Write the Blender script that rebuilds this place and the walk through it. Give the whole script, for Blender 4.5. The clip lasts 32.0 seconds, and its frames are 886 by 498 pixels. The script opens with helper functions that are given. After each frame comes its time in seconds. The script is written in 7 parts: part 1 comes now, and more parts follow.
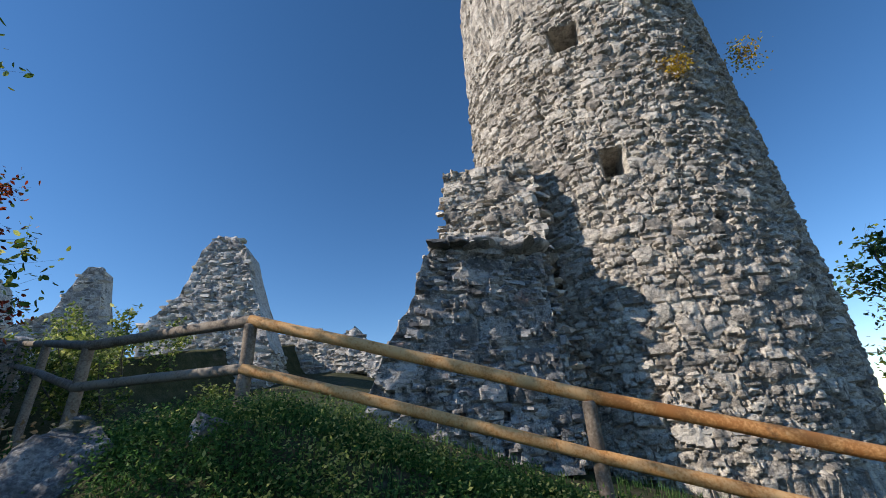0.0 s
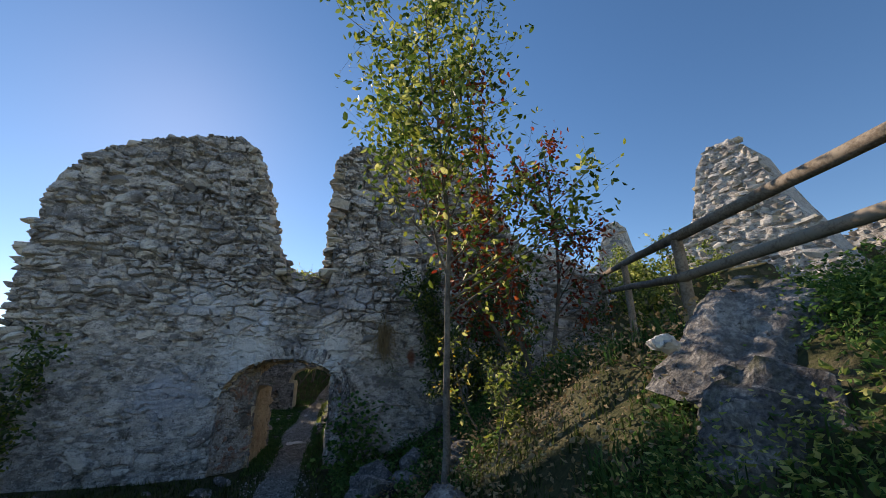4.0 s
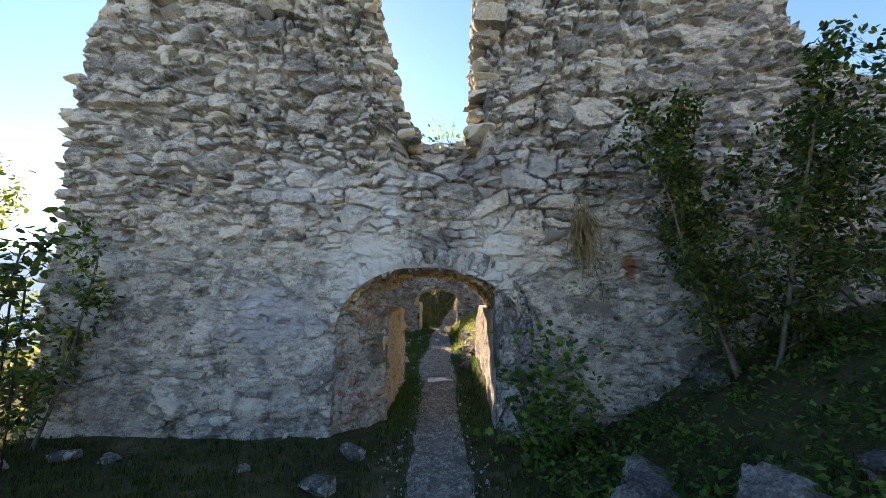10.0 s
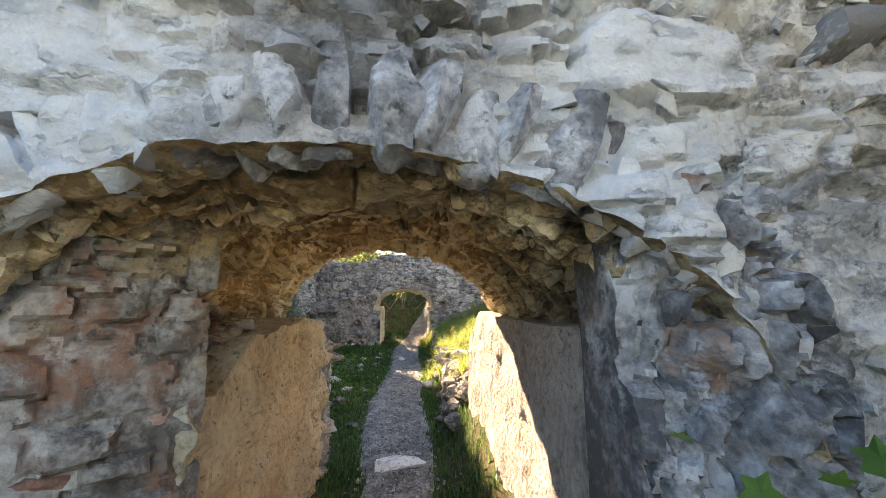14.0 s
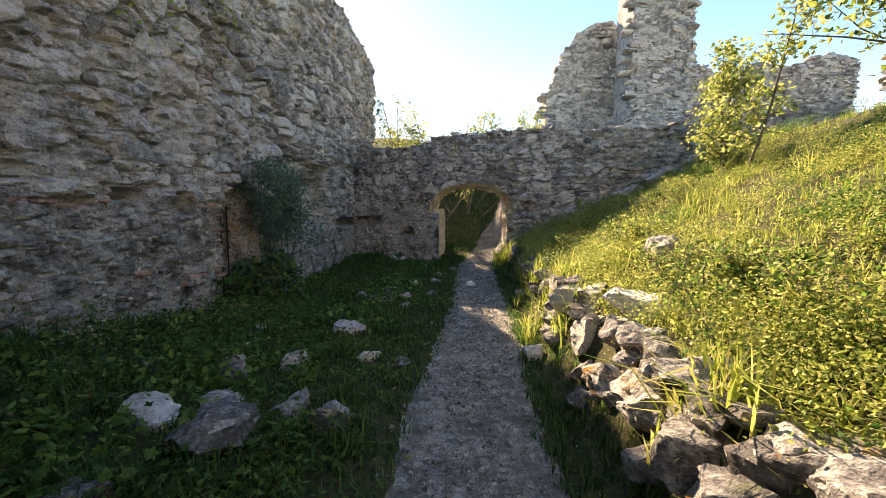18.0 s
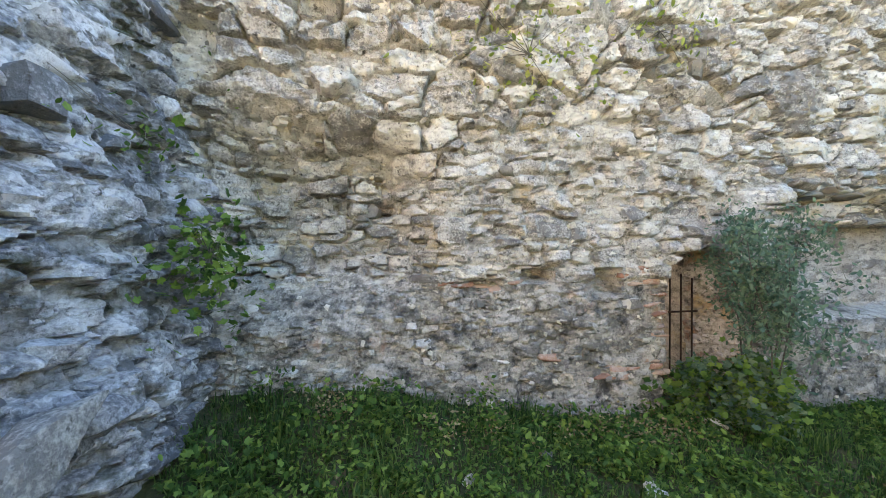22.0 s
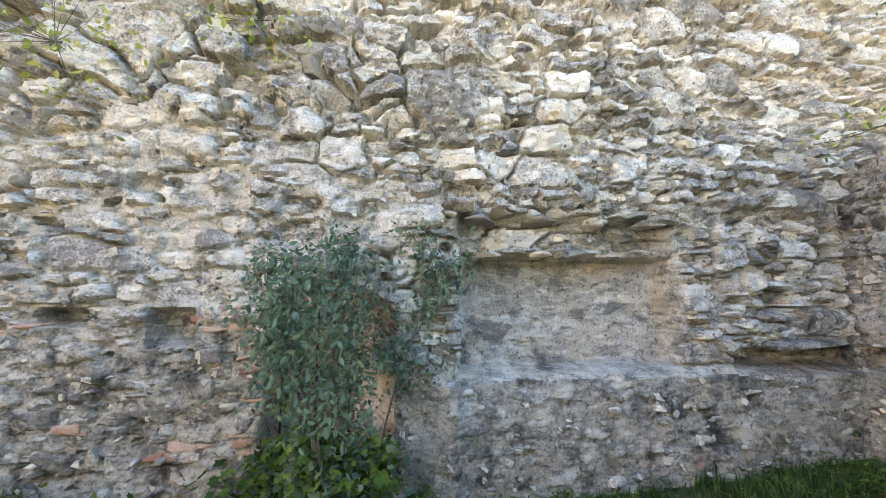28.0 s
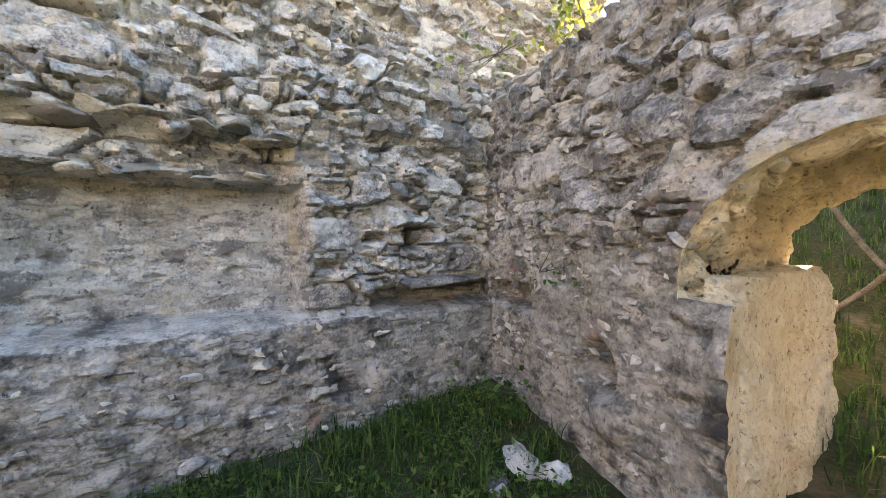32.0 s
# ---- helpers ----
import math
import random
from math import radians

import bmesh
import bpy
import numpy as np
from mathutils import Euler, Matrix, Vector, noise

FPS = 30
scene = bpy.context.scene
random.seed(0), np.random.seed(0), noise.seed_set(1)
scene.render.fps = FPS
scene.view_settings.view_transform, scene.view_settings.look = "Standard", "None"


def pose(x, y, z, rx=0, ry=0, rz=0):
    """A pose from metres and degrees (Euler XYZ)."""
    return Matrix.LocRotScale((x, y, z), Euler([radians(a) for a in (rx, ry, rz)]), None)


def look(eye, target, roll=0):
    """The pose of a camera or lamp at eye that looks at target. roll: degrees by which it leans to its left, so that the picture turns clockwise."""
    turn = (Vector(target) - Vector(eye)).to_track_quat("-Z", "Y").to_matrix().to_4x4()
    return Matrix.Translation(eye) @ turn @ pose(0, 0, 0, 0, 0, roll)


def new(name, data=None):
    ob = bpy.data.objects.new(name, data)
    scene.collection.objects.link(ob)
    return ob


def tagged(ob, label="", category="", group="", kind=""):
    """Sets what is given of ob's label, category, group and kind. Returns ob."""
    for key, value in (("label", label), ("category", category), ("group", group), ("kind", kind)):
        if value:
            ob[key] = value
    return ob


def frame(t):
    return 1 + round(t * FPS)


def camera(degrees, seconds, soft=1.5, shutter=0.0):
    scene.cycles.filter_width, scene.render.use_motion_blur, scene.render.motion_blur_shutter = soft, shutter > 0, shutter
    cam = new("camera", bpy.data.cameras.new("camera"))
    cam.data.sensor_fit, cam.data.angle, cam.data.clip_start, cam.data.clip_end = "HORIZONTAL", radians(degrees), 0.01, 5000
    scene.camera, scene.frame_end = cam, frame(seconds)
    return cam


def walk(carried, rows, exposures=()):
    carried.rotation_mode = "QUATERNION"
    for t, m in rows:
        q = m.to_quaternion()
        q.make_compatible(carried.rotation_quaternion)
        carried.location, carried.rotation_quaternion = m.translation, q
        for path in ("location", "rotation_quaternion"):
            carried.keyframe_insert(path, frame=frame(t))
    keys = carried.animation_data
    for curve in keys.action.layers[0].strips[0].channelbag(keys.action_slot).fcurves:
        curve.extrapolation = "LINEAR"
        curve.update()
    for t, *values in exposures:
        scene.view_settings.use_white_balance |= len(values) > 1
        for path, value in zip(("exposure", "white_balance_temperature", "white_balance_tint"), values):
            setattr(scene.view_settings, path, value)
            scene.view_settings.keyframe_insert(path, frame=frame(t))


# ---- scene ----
cam = camera(97.5, 32.0, 0.9)
PATH = [
    (0, (0.282, -2.673, 1.777), (2.104, -2.455, 2.571), -3.9),
    (0.5, (0.371, -2.536, 1.819), (2.17, -2.132, 2.594), -4.0),
    (1, (0.423, -2.344, 1.835), (2.182, -1.756, 2.584), -3.9),
    (1.5, (0.42, -2.084, 1.833), (2.141, -1.342, 2.533), -3.6),
    (2, (0.533, -1.847, 1.773), (2.2, -0.958, 2.427), -3.4),
    (2.5, (0.621, -1.633, 1.628), (2.142, -0.492, 2.247), -3.3),
    (3, (0.695, -1.423, 1.52), (1.895, 0.057, 2.13), -2.5),
    (3.5, (0.749, -1.236, 1.445), (1.573, 0.478, 2.066), -1.7),
    (4, (0.733, -1.136, 1.391), (1.228, 0.706, 1.992), -0.8),
    (4.5, (0.621, -0.985, 1.343), (0.846, 0.935, 1.853), 0.1),
    (6.5, (0.258, 0.26, 1.251), (0.195, 2.248, 1.465), 0.0),
    (7, (0.206, 0.576, 1.265), (0.148, 2.564, 1.475), -0.1),
    (7.5, (0.17, 0.877, 1.283), (0.12, 2.866, 1.49), -0.1),
    (8, (0.107, 1.263, 1.29), (0.049, 3.251, 1.501), 0.0),
    (8.5, (0.065, 1.73, 1.294), (0.004, 3.718, 1.505), 0.2),
    (9, (0.059, 2.249, 1.302), (0.008, 4.237, 1.512), 0.2),
    (9.5, (-0.012, 2.714, 1.306), (-0.06, 4.701, 1.525), 0.3),
    (10, (-0.097, 3.137, 1.303), (-0.116, 5.122, 1.546), 0.3),
    (10.5, (-0.11, 3.557, 1.308), (-0.067, 5.539, 1.569), 0.1),
    (11, (-0.135, 4.035, 1.334), (-0.043, 6.015, 1.604), -0.1),
    (11.5, (-0.168, 4.611, 1.354), (-0.064, 6.591, 1.619), 0.0),
    (12, (-0.142, 5.166, 1.32), (-0.027, 7.143, 1.594), 0.2),
    (12.5, (-0.115, 5.766, 1.285), (0.019, 7.742, 1.559), 0.0),
    (13, (-0.122, 6.369, 1.272), (0.018, 8.346, 1.543), -0.1),
    (13.5, (-0.081, 6.971, 1.275), (0.059, 8.948, 1.545), -0.0),
    (14, (-0.083, 7.566, 1.229), (0.057, 9.543, 1.496), -0.1),
    (14.5, (-0.153, 8.21, 1.087), (-0.012, 10.188, 1.349), 0.2),
    (15, (-0.144, 8.899, 0.862), (-0.033, 10.882, 1.091), 0.6),
    (15.5, (-0.136, 9.522, 0.731), (-0.141, 11.517, 0.865), 0.7),
    (17.5, (-0.423, 11.802, 0.802), (-0.581, 13.787, 0.611), 0.2),
    (18, (-0.393, 12.275, 0.91), (-0.563, 14.259, 0.719), 0.1),
    (18.5, (-0.436, 12.668, 1.02), (-0.623, 14.65, 0.831), 0.0),
    (19, (-0.514, 13.069, 1.132), (-0.752, 15.045, 0.939), -0.1),
    (19.5, (-0.467, 13.418, 1.264), (-0.932, 15.353, 1.075), -0.2),
    (20, (-0.451, 13.696, 1.301), (-1.444, 15.426, 1.152), -0.4),
    (20.5, (-0.411, 13.906, 1.323), (-1.861, 15.279, 1.216), -0.5),
    (21, (-0.359, 14.122, 1.329), (-2.061, 15.17, 1.252), -0.4),
    (21.5, (-0.292, 14.377, 1.381), (-2.142, 15.135, 1.335), -0.3),
    (22, (-0.294, 14.633, 1.433), (-2.261, 14.994, 1.419), -0.1),
    (22.5, (-0.382, 14.911, 1.459), (-2.381, 14.961, 1.447), -0.0),
    (23, (-0.46, 15.239, 1.464), (-2.458, 15.157, 1.468), -0.2),
    (23.5, (-0.452, 15.614, 1.459), (-2.448, 15.488, 1.474), -0.3),
    (24, (-0.421, 16.045, 1.454), (-2.416, 15.911, 1.501), -0.5),
    (24.5, (-0.463, 16.46, 1.428), (-2.457, 16.32, 1.476), -0.7),
    (25, (-0.492, 16.916, 1.402), (-2.487, 16.792, 1.453), -0.7),
    (25.5, (-0.454, 17.393, 1.384), (-2.452, 17.368, 1.452), -0.5),
    (26, (-0.472, 17.793, 1.372), (-2.467, 17.915, 1.446), -0.2),
    (26.5, (-0.549, 18.194, 1.369), (-2.534, 18.421, 1.466), -0.0),
    (28.5, (-0.554, 19.474, 1.307), (-2.507, 19.819, 1.567), 0.3),
    (29, (-0.525, 19.786, 1.287), (-2.461, 20.227, 1.527), -0.0),
    (29.5, (-0.507, 20.105, 1.266), (-2.426, 20.632, 1.464), -0.3),
    (30, (-0.657, 20.477, 1.238), (-2.565, 21.06, 1.369), -0.2),
    (30.5, (-0.748, 20.773, 1.233), (-2.632, 21.439, 1.305), -0.4),
    (31, (-0.726, 20.991, 1.235), (-2.547, 21.819, 1.262), -0.4),
    (31.5, (-0.698, 21.18, 1.2), (-2.444, 22.156, 1.198), -0.4),
    (32, (-0.728, 21.393, 1.187), (-2.362, 22.545, 1.162), -0.3),
]
EXPOSURE = [(0, 0.1, 6500, 13), (2, 0.3, 7200, 15), (3, 0.5, 7900, 18), (4.5, 0.3, 8000, 18), (6.5, 0.65, 8700, 19), (9, 1.5, 9500, 20), (10, 1.65, 9700, 21), (11, 2.2, 9500, 21), (13, 2.6, 10000, 23), (14, 2.65, 11200, 24), (15, 3.2, 11400, 27),
            (15.5, 2.8, 11000, 23), (17.5, 1.75, 10600, 22), (19, 1.95, 10900, 22), (21, 2.8, 12000, 21), (22, 3.65, 13000, 22), (23, 3.85, 13800, 22), (24, 3.8, 13800, 22), (25, 3.75, 13800, 22), (26, 4.2, 13500, 24), (29, 3.6, 13500, 26), (30, 3.6, 13700, 27), (31, 2.8, 13900, 29), (32, 3.6, 14000, 30)]
walk(cam, [(t, look(eye, target, roll)) for t, eye, target, roll in PATH], EXPOSURE)

# ---- light ----
SUN = Vector((-0.342, 0.806, 0.49)).normalized()
world = bpy.data.worlds.new("sky")
scene.world = world
world.use_nodes = True
wn = world.node_tree
sky = wn.nodes.new("ShaderNodeTexSky")
sky.sky_type = "NISHITA"
sky.sun_disc = False
sky.sun_elevation = math.asin(SUN.z)
sky.sun_rotation = math.atan2(SUN.x, SUN.y)
sky.altitude = 2000
sky.air_density, sky.dust_density, sky.ozone_density = 1.0, 0.2, 1.7
wn.nodes["Background"].inputs["Strength"].default_value = 0.15
vivid = wn.nodes.new("ShaderNodeHueSaturation")
vivid.inputs["Saturation"].default_value = 1.25
wn.links.new(sky.outputs["Color"], vivid.inputs["Color"])
wn.links.new(vivid.outputs["Color"], wn.nodes["Background"].inputs["Color"])
sun = new("sun", bpy.data.lights.new("sun", "SUN"))
sun.data.energy, sun.data.angle, sun.data.color = 5.0, radians(0.55), (1.0, 0.91, 0.79)
sun.matrix_world = look(SUN * 50, (0, 0, 0))

# ---- materials ----


def material(name, stops, scale=3.0, fine=40.0, rough=0.9, bump=0.4, vary=0.3, stains=None, translucent=0.0, blotch=None, metal=0.0, bump_dist=0.02, rubble=None, mortar=None, cracks=0.42):
    """Colour stops over two scales of noise; each loose piece takes its own tone; stains: (colour, amount, scale)."""
    m = bpy.data.materials.new(name)
    m.use_nodes = True
    t = m.node_tree
    n, l = t.nodes, t.links
    bsdf = n["Principled BSDF"]
    geo, info = n.new("ShaderNodeNewGeometry"), n.new("ShaderNodeObjectInfo")
    add = n.new("ShaderNodeMath"); add.operation = "ADD"
    fr = n.new("ShaderNodeMath"); fr.operation = "FRACT"
    l.new(geo.outputs["Random Per Island"], add.inputs[0])
    l.new(info.outputs["Random"], add.inputs[1])
    l.new(add.outputs[0], fr.inputs[0])
    big, small = n.new("ShaderNodeTexNoise"), n.new("ShaderNodeTexNoise")
    for tex, s, d in ((big, scale, 5), (small, fine, 6)):
        tex.inputs["Scale"].default_value, tex.inputs["Detail"].default_value = s, d
        tex.inputs["Roughness"].default_value = 0.62
        l.new(geo.outputs["Position"], tex.inputs["Vector"])
    mix = n.new("ShaderNodeMix"); mix.data_type = "FLOAT"
    mix.inputs[0].default_value = 0.5
    l.new(big.outputs["Fac"], mix.inputs[2]); l.new(small.outputs["Fac"], mix.inputs[3])
    tone = n.new("ShaderNodeMath"); tone.operation = "MULTIPLY_ADD"
    l.new(fr.outputs[0], tone.inputs[0])
    tone.inputs[1].default_value = vary
    sub = n.new("ShaderNodeMath"); sub.operation = "SUBTRACT"
    l.new(mix.outputs[0], sub.inputs[0]); sub.inputs[1].default_value = vary / 2
    l.new(sub.outputs[0], tone.inputs[2])
    height = mix.outputs[0]
    tone_out = tone.outputs[0]
    if rubble:
        # small stones set in the mortar: relief and a tone of their own
        flat = n.new("ShaderNodeVectorMath"); flat.operation = "MULTIPLY"
        flat.inputs[1].default_value = (1, 1, 2.6)
        l.new(geo.outputs["Position"], flat.inputs[0])
        shift = n.new("ShaderNodeVectorMath"); shift.operation = "MULTIPLY_ADD"
        shift.inputs[1].default_value = (0.11, 0.11, 0.11)
        l.new(small.outputs["Color"], shift.inputs[0]); l.new(flat.outputs[0], shift.inputs[2])
        edge, cell = n.new("ShaderNodeTexVoronoi"), n.new("ShaderNodeTexVoronoi")
        edge.feature = "DISTANCE_TO_EDGE"
        for tex in (edge, cell):
            tex.inputs["Scale"].default_value = rubble
            l.new(shift.outputs[0], tex.inputs["Vector"])
        lift = n.new("ShaderNodeMapRange")
        lift.inputs[2].default_value = 0.22
        lift.inputs[4].default_value = 0.34
        l.new(edge.outputs["Distance"], lift.inputs[0])
        sep = n.new("ShaderNodeSeparateColor")
        l.new(cell.outputs["Color"], sep.inputs[0])
        hm = n.new("ShaderNodeMath"); hm.operation = "MULTIPLY"
        proud = n.new("ShaderNodeMapRange")
        proud.inputs[1].default_value, proud.inputs[2].default_value = 0.55, 1.0
        l.new(sep.outputs[0], proud.inputs[0])
        l.new(lift.outputs[0], hm.inputs[0]); l.new(proud.outputs[0], hm.inputs[1])
        ha = n.new("ShaderNodeMath"); ha.operation = "MULTIPLY_ADD"
        l.new(mix.outputs[0], ha.inputs[0]); ha.inputs[1].default_value = 0.9; l.new(hm.outputs[0], ha.inputs[2])
        height = ha.outputs[0]
        tv_ = n.new("ShaderNodeMath"); tv_.operation = "MULTIPLY_ADD"
        l.new(sep.outputs[1], tv_.inputs[0]); tv_.inputs[1].default_value = 0.13
        ts = n.new("ShaderNodeMath"); ts.operation = "SUBTRACT"
        l.new(tone.outputs[0], ts.inputs[0]); ts.inputs[1].default_value = 0.065
        l.new(ts.outputs[0], tv_.inputs[2])
        tone_out = tv_.outputs[0]
    ramp = n.new("ShaderNodeValToRGB")
    lo, hi = (0.39, 0.61) if bump else (0.3, 0.7)
    el = ramp.color_ramp.elements
    while len(el) < len(stops):
        el.new(0.5)
    for i, c in enumerate(stops):
        el[i].position = lo + (hi - lo) * i / max(len(stops) - 1, 1)
        el[i].color = (*c, 1)
    if not mortar:
        l.new(tone_out, ramp.inputs[0])
    colour = ramp.outputs["Color"]
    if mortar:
        # stones that stand out of the core carry a tone of their own, the joints between them are mortar, toned down to
        # put crevice shade into its colour
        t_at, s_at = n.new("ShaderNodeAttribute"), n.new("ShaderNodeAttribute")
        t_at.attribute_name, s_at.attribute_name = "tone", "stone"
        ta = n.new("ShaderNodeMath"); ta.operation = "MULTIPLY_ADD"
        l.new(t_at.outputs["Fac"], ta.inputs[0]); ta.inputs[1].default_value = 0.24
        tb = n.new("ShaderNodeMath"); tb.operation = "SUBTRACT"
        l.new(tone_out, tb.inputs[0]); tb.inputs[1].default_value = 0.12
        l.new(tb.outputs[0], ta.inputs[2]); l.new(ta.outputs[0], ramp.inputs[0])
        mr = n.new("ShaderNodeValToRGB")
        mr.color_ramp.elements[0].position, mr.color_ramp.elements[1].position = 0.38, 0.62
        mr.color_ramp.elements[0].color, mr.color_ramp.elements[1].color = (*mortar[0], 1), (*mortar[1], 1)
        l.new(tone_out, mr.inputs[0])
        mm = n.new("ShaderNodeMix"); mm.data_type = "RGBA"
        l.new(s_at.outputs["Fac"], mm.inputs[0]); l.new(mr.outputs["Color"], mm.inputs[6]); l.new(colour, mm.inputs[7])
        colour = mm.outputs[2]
    if rubble and rubble < 20:
        # shallow cracks, with crevice shade put into their near-black colour
        crack = n.new("ShaderNodeTexVoronoi")
        crack.feature = "DISTANCE_TO_EDGE"
        crack.inputs["Scale"].default_value = rubble * 0.42
        bend = n.new("ShaderNodeVectorMath"); bend.operation = "MULTIPLY_ADD"
        bend.inputs[1].default_value = (0.45, 0.45, 0.45)
        l.new(big.outputs["Color"], bend.inputs[0]); l.new(shift.outputs[0], bend.inputs[2])
        l.new(bend.outputs[0], crack.inputs["Vector"])
        for tex, wide, lo_n in ((crack, 0.035, 0.5), (edge, 0.03, 0.56)):
            thin = n.new("ShaderNodeMapRange")
            thin.inputs[1].default_value, thin.inputs[2].default_value = wide, wide * 0.35
            l.new(tex.outputs["Distance"], thin.inputs[0])
            some = n.new("ShaderNodeMapRange")
            some.inputs[1].default_value, some.inputs[2].default_value = lo_n, lo_n + 0.08
            some.inputs[4].default_value = cracks
            l.new(big.outputs["Fac"], some.inputs[0])
            both = n.new("ShaderNodeMath"); both.operation = "MULTIPLY"
            l.new(thin.outputs[0], both.inputs[0]); l.new(some.outputs[0], both.inputs[1])
            if tex is edge:
                few = n.new("ShaderNodeMath"); few.operation = "MULTIPLY"
                l.new(both.outputs[0], few.inputs[0]); l.new(proud.outputs[0], few.inputs[1])
                both = few
            m2 = n.new("ShaderNodeMix"); m2.data_type = "RGBA"
            l.new(both.outputs[0], m2.inputs[0]); l.new(colour, m2.inputs[6])
            m2.inputs[7].default_value = (0.045, 0.04, 0.035, 1)
            colour = m2.outputs[2]
            deep = n.new("ShaderNodeMath"); deep.operation = "MULTIPLY_ADD"
            l.new(both.outputs[0], deep.inputs[0]); deep.inputs[1].default_value = -0.8; l.new(height, deep.inputs[2])
            height = deep.outputs[0]
    for c, amount, s in (stains or ()):
        spot = n.new("ShaderNodeTexNoise")
        spot.inputs["Scale"].default_value, spot.inputs["Detail"].default_value = s, 7
        spot.inputs["Roughness"].default_value = 0.68
        off = n.new("ShaderNodeVectorMath"); off.operation = "ADD"
        off.inputs[1].default_value = (c[0] * 97, c[1] * 53, s)
        l.new(geo.outputs["Position"], off.inputs[0]); l.new(off.outputs[0], spot.inputs["Vector"])
        cut = n.new("ShaderNodeMapRange")
        cut.inputs[1].default_value, cut.inputs[2].default_value = 0.62 - amount * 0.3, 0.72 - amount * 0.2
        l.new(spot.outputs["Fac"], cut.inputs[0])
        m2 = n.new("ShaderNodeMix"); m2.data_type = "RGBA"
        l.new(cut.outputs[0], m2.inputs[0]); l.new(colour, m2.inputs[6])
        m2.inputs[7].default_value = (*c, 1)
        colour = m2.outputs[2]
    if blotch:
        # a stain or painted shade with its own place: centre, radii, colour, strength
        for centre, radii, c, strength in blotch:
            off = n.new("ShaderNodeVectorMath"); off.operation = "SUBTRACT"
            off.inputs[1].default_value = centre
            l.new(geo.outputs["Position"], off.inputs[0])
            dv = n.new("ShaderNodeVectorMath"); dv.operation = "DIVIDE"
            dv.inputs[1].default_value = radii
            l.new(off.outputs[0], dv.inputs[0])
            ln = n.new("ShaderNodeVectorMath"); ln.operation = "LENGTH"
            l.new(dv.outputs[0], ln.inputs[0])
            ad = n.new("ShaderNodeMath"); ad.operation = "MULTIPLY_ADD"
            l.new(big.outputs["Fac"], ad.inputs[0]); ad.inputs[1].default_value = 1.6
            l.new(ln.outputs["Value"], ad.inputs[2])
            cut = n.new("ShaderNodeMapRange")
            cut.inputs[1].default_value, cut.inputs[2].default_value = 1.9, 1.2
            cut.inputs[4].default_value = strength
            l.new(ad.outputs[0], cut.inputs[0])
            m2 = n.new("ShaderNodeMix"); m2.data_type = "RGBA"
            l.new(cut.outputs[0], m2.inputs[0]); l.new(colour, m2.inputs[6])
            m2.inputs[7].default_value = (*c, 1)
            colour = m2.outputs[2]
    l.new(colour, bsdf.inputs["Base Color"])
    bsdf.inputs["Roughness"].default_value = rough
    bsdf.inputs["Metallic"].default_value = metal
    bsdf.inputs["Specular IOR Level"].default_value = 0.25
    if bump:
        b = n.new("ShaderNodeBump")
        b.inputs["Strength"].default_value, b.inputs["Distance"].default_value = bump, bump_dist
        l.new(height, b.inputs["Height"]); l.new(b.outputs[0], bsdf.inputs["Normal"])
    if translucent:
        tr = n.new("ShaderNodeBsdfTranslucent")
        l.new(colour, tr.inputs["Color"])
        ms = n.new("ShaderNodeMixShader"); ms.inputs[0].default_value = translucent
        l.new(bsdf.outputs[0], ms.inputs[1]); l.new(tr.outputs[0], ms.inputs[2])
        l.new(ms.outputs[0], n["Material Output"].inputs["Surface"])
    return m


LICHEN = ((0.1, 0.1, 0.095), 0.22, 2.6)
SPECK = ((0.08, 0.077, 0.072), 0.16, 15.0)
WHITE = ((0.62, 0.63, 0.62), 0.25, 1.3)
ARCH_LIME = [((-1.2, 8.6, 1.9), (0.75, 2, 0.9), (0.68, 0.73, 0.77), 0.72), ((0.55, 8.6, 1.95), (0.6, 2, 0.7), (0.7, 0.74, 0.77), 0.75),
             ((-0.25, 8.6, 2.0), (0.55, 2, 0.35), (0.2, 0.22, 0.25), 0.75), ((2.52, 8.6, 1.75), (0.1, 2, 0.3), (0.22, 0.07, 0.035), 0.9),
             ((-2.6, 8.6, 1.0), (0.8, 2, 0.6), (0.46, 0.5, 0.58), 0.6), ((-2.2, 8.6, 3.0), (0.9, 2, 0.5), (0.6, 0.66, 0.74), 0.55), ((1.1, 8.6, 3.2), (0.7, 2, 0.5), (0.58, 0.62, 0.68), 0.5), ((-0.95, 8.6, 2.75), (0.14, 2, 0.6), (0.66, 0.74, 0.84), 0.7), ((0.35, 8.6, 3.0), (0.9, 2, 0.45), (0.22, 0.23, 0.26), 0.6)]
STONE = material("limestone", [(0.19, 0.185, 0.18), (0.34, 0.33, 0.315), (0.47, 0.455, 0.43), (0.6, 0.58, 0.54)], 2.6, 34, 0.92, 1.0, 0.34, [LICHEN, WHITE, SPECK], bump_dist=0.045)
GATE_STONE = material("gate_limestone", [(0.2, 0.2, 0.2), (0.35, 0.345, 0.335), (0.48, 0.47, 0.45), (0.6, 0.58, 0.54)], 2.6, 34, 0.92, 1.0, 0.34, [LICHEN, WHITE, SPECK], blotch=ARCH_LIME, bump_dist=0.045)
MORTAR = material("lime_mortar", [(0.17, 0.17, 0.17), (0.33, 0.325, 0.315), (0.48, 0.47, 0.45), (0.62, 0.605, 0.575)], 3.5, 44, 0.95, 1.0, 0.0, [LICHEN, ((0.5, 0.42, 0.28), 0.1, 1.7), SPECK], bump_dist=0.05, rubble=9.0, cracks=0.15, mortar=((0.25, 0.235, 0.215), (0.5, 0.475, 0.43)))
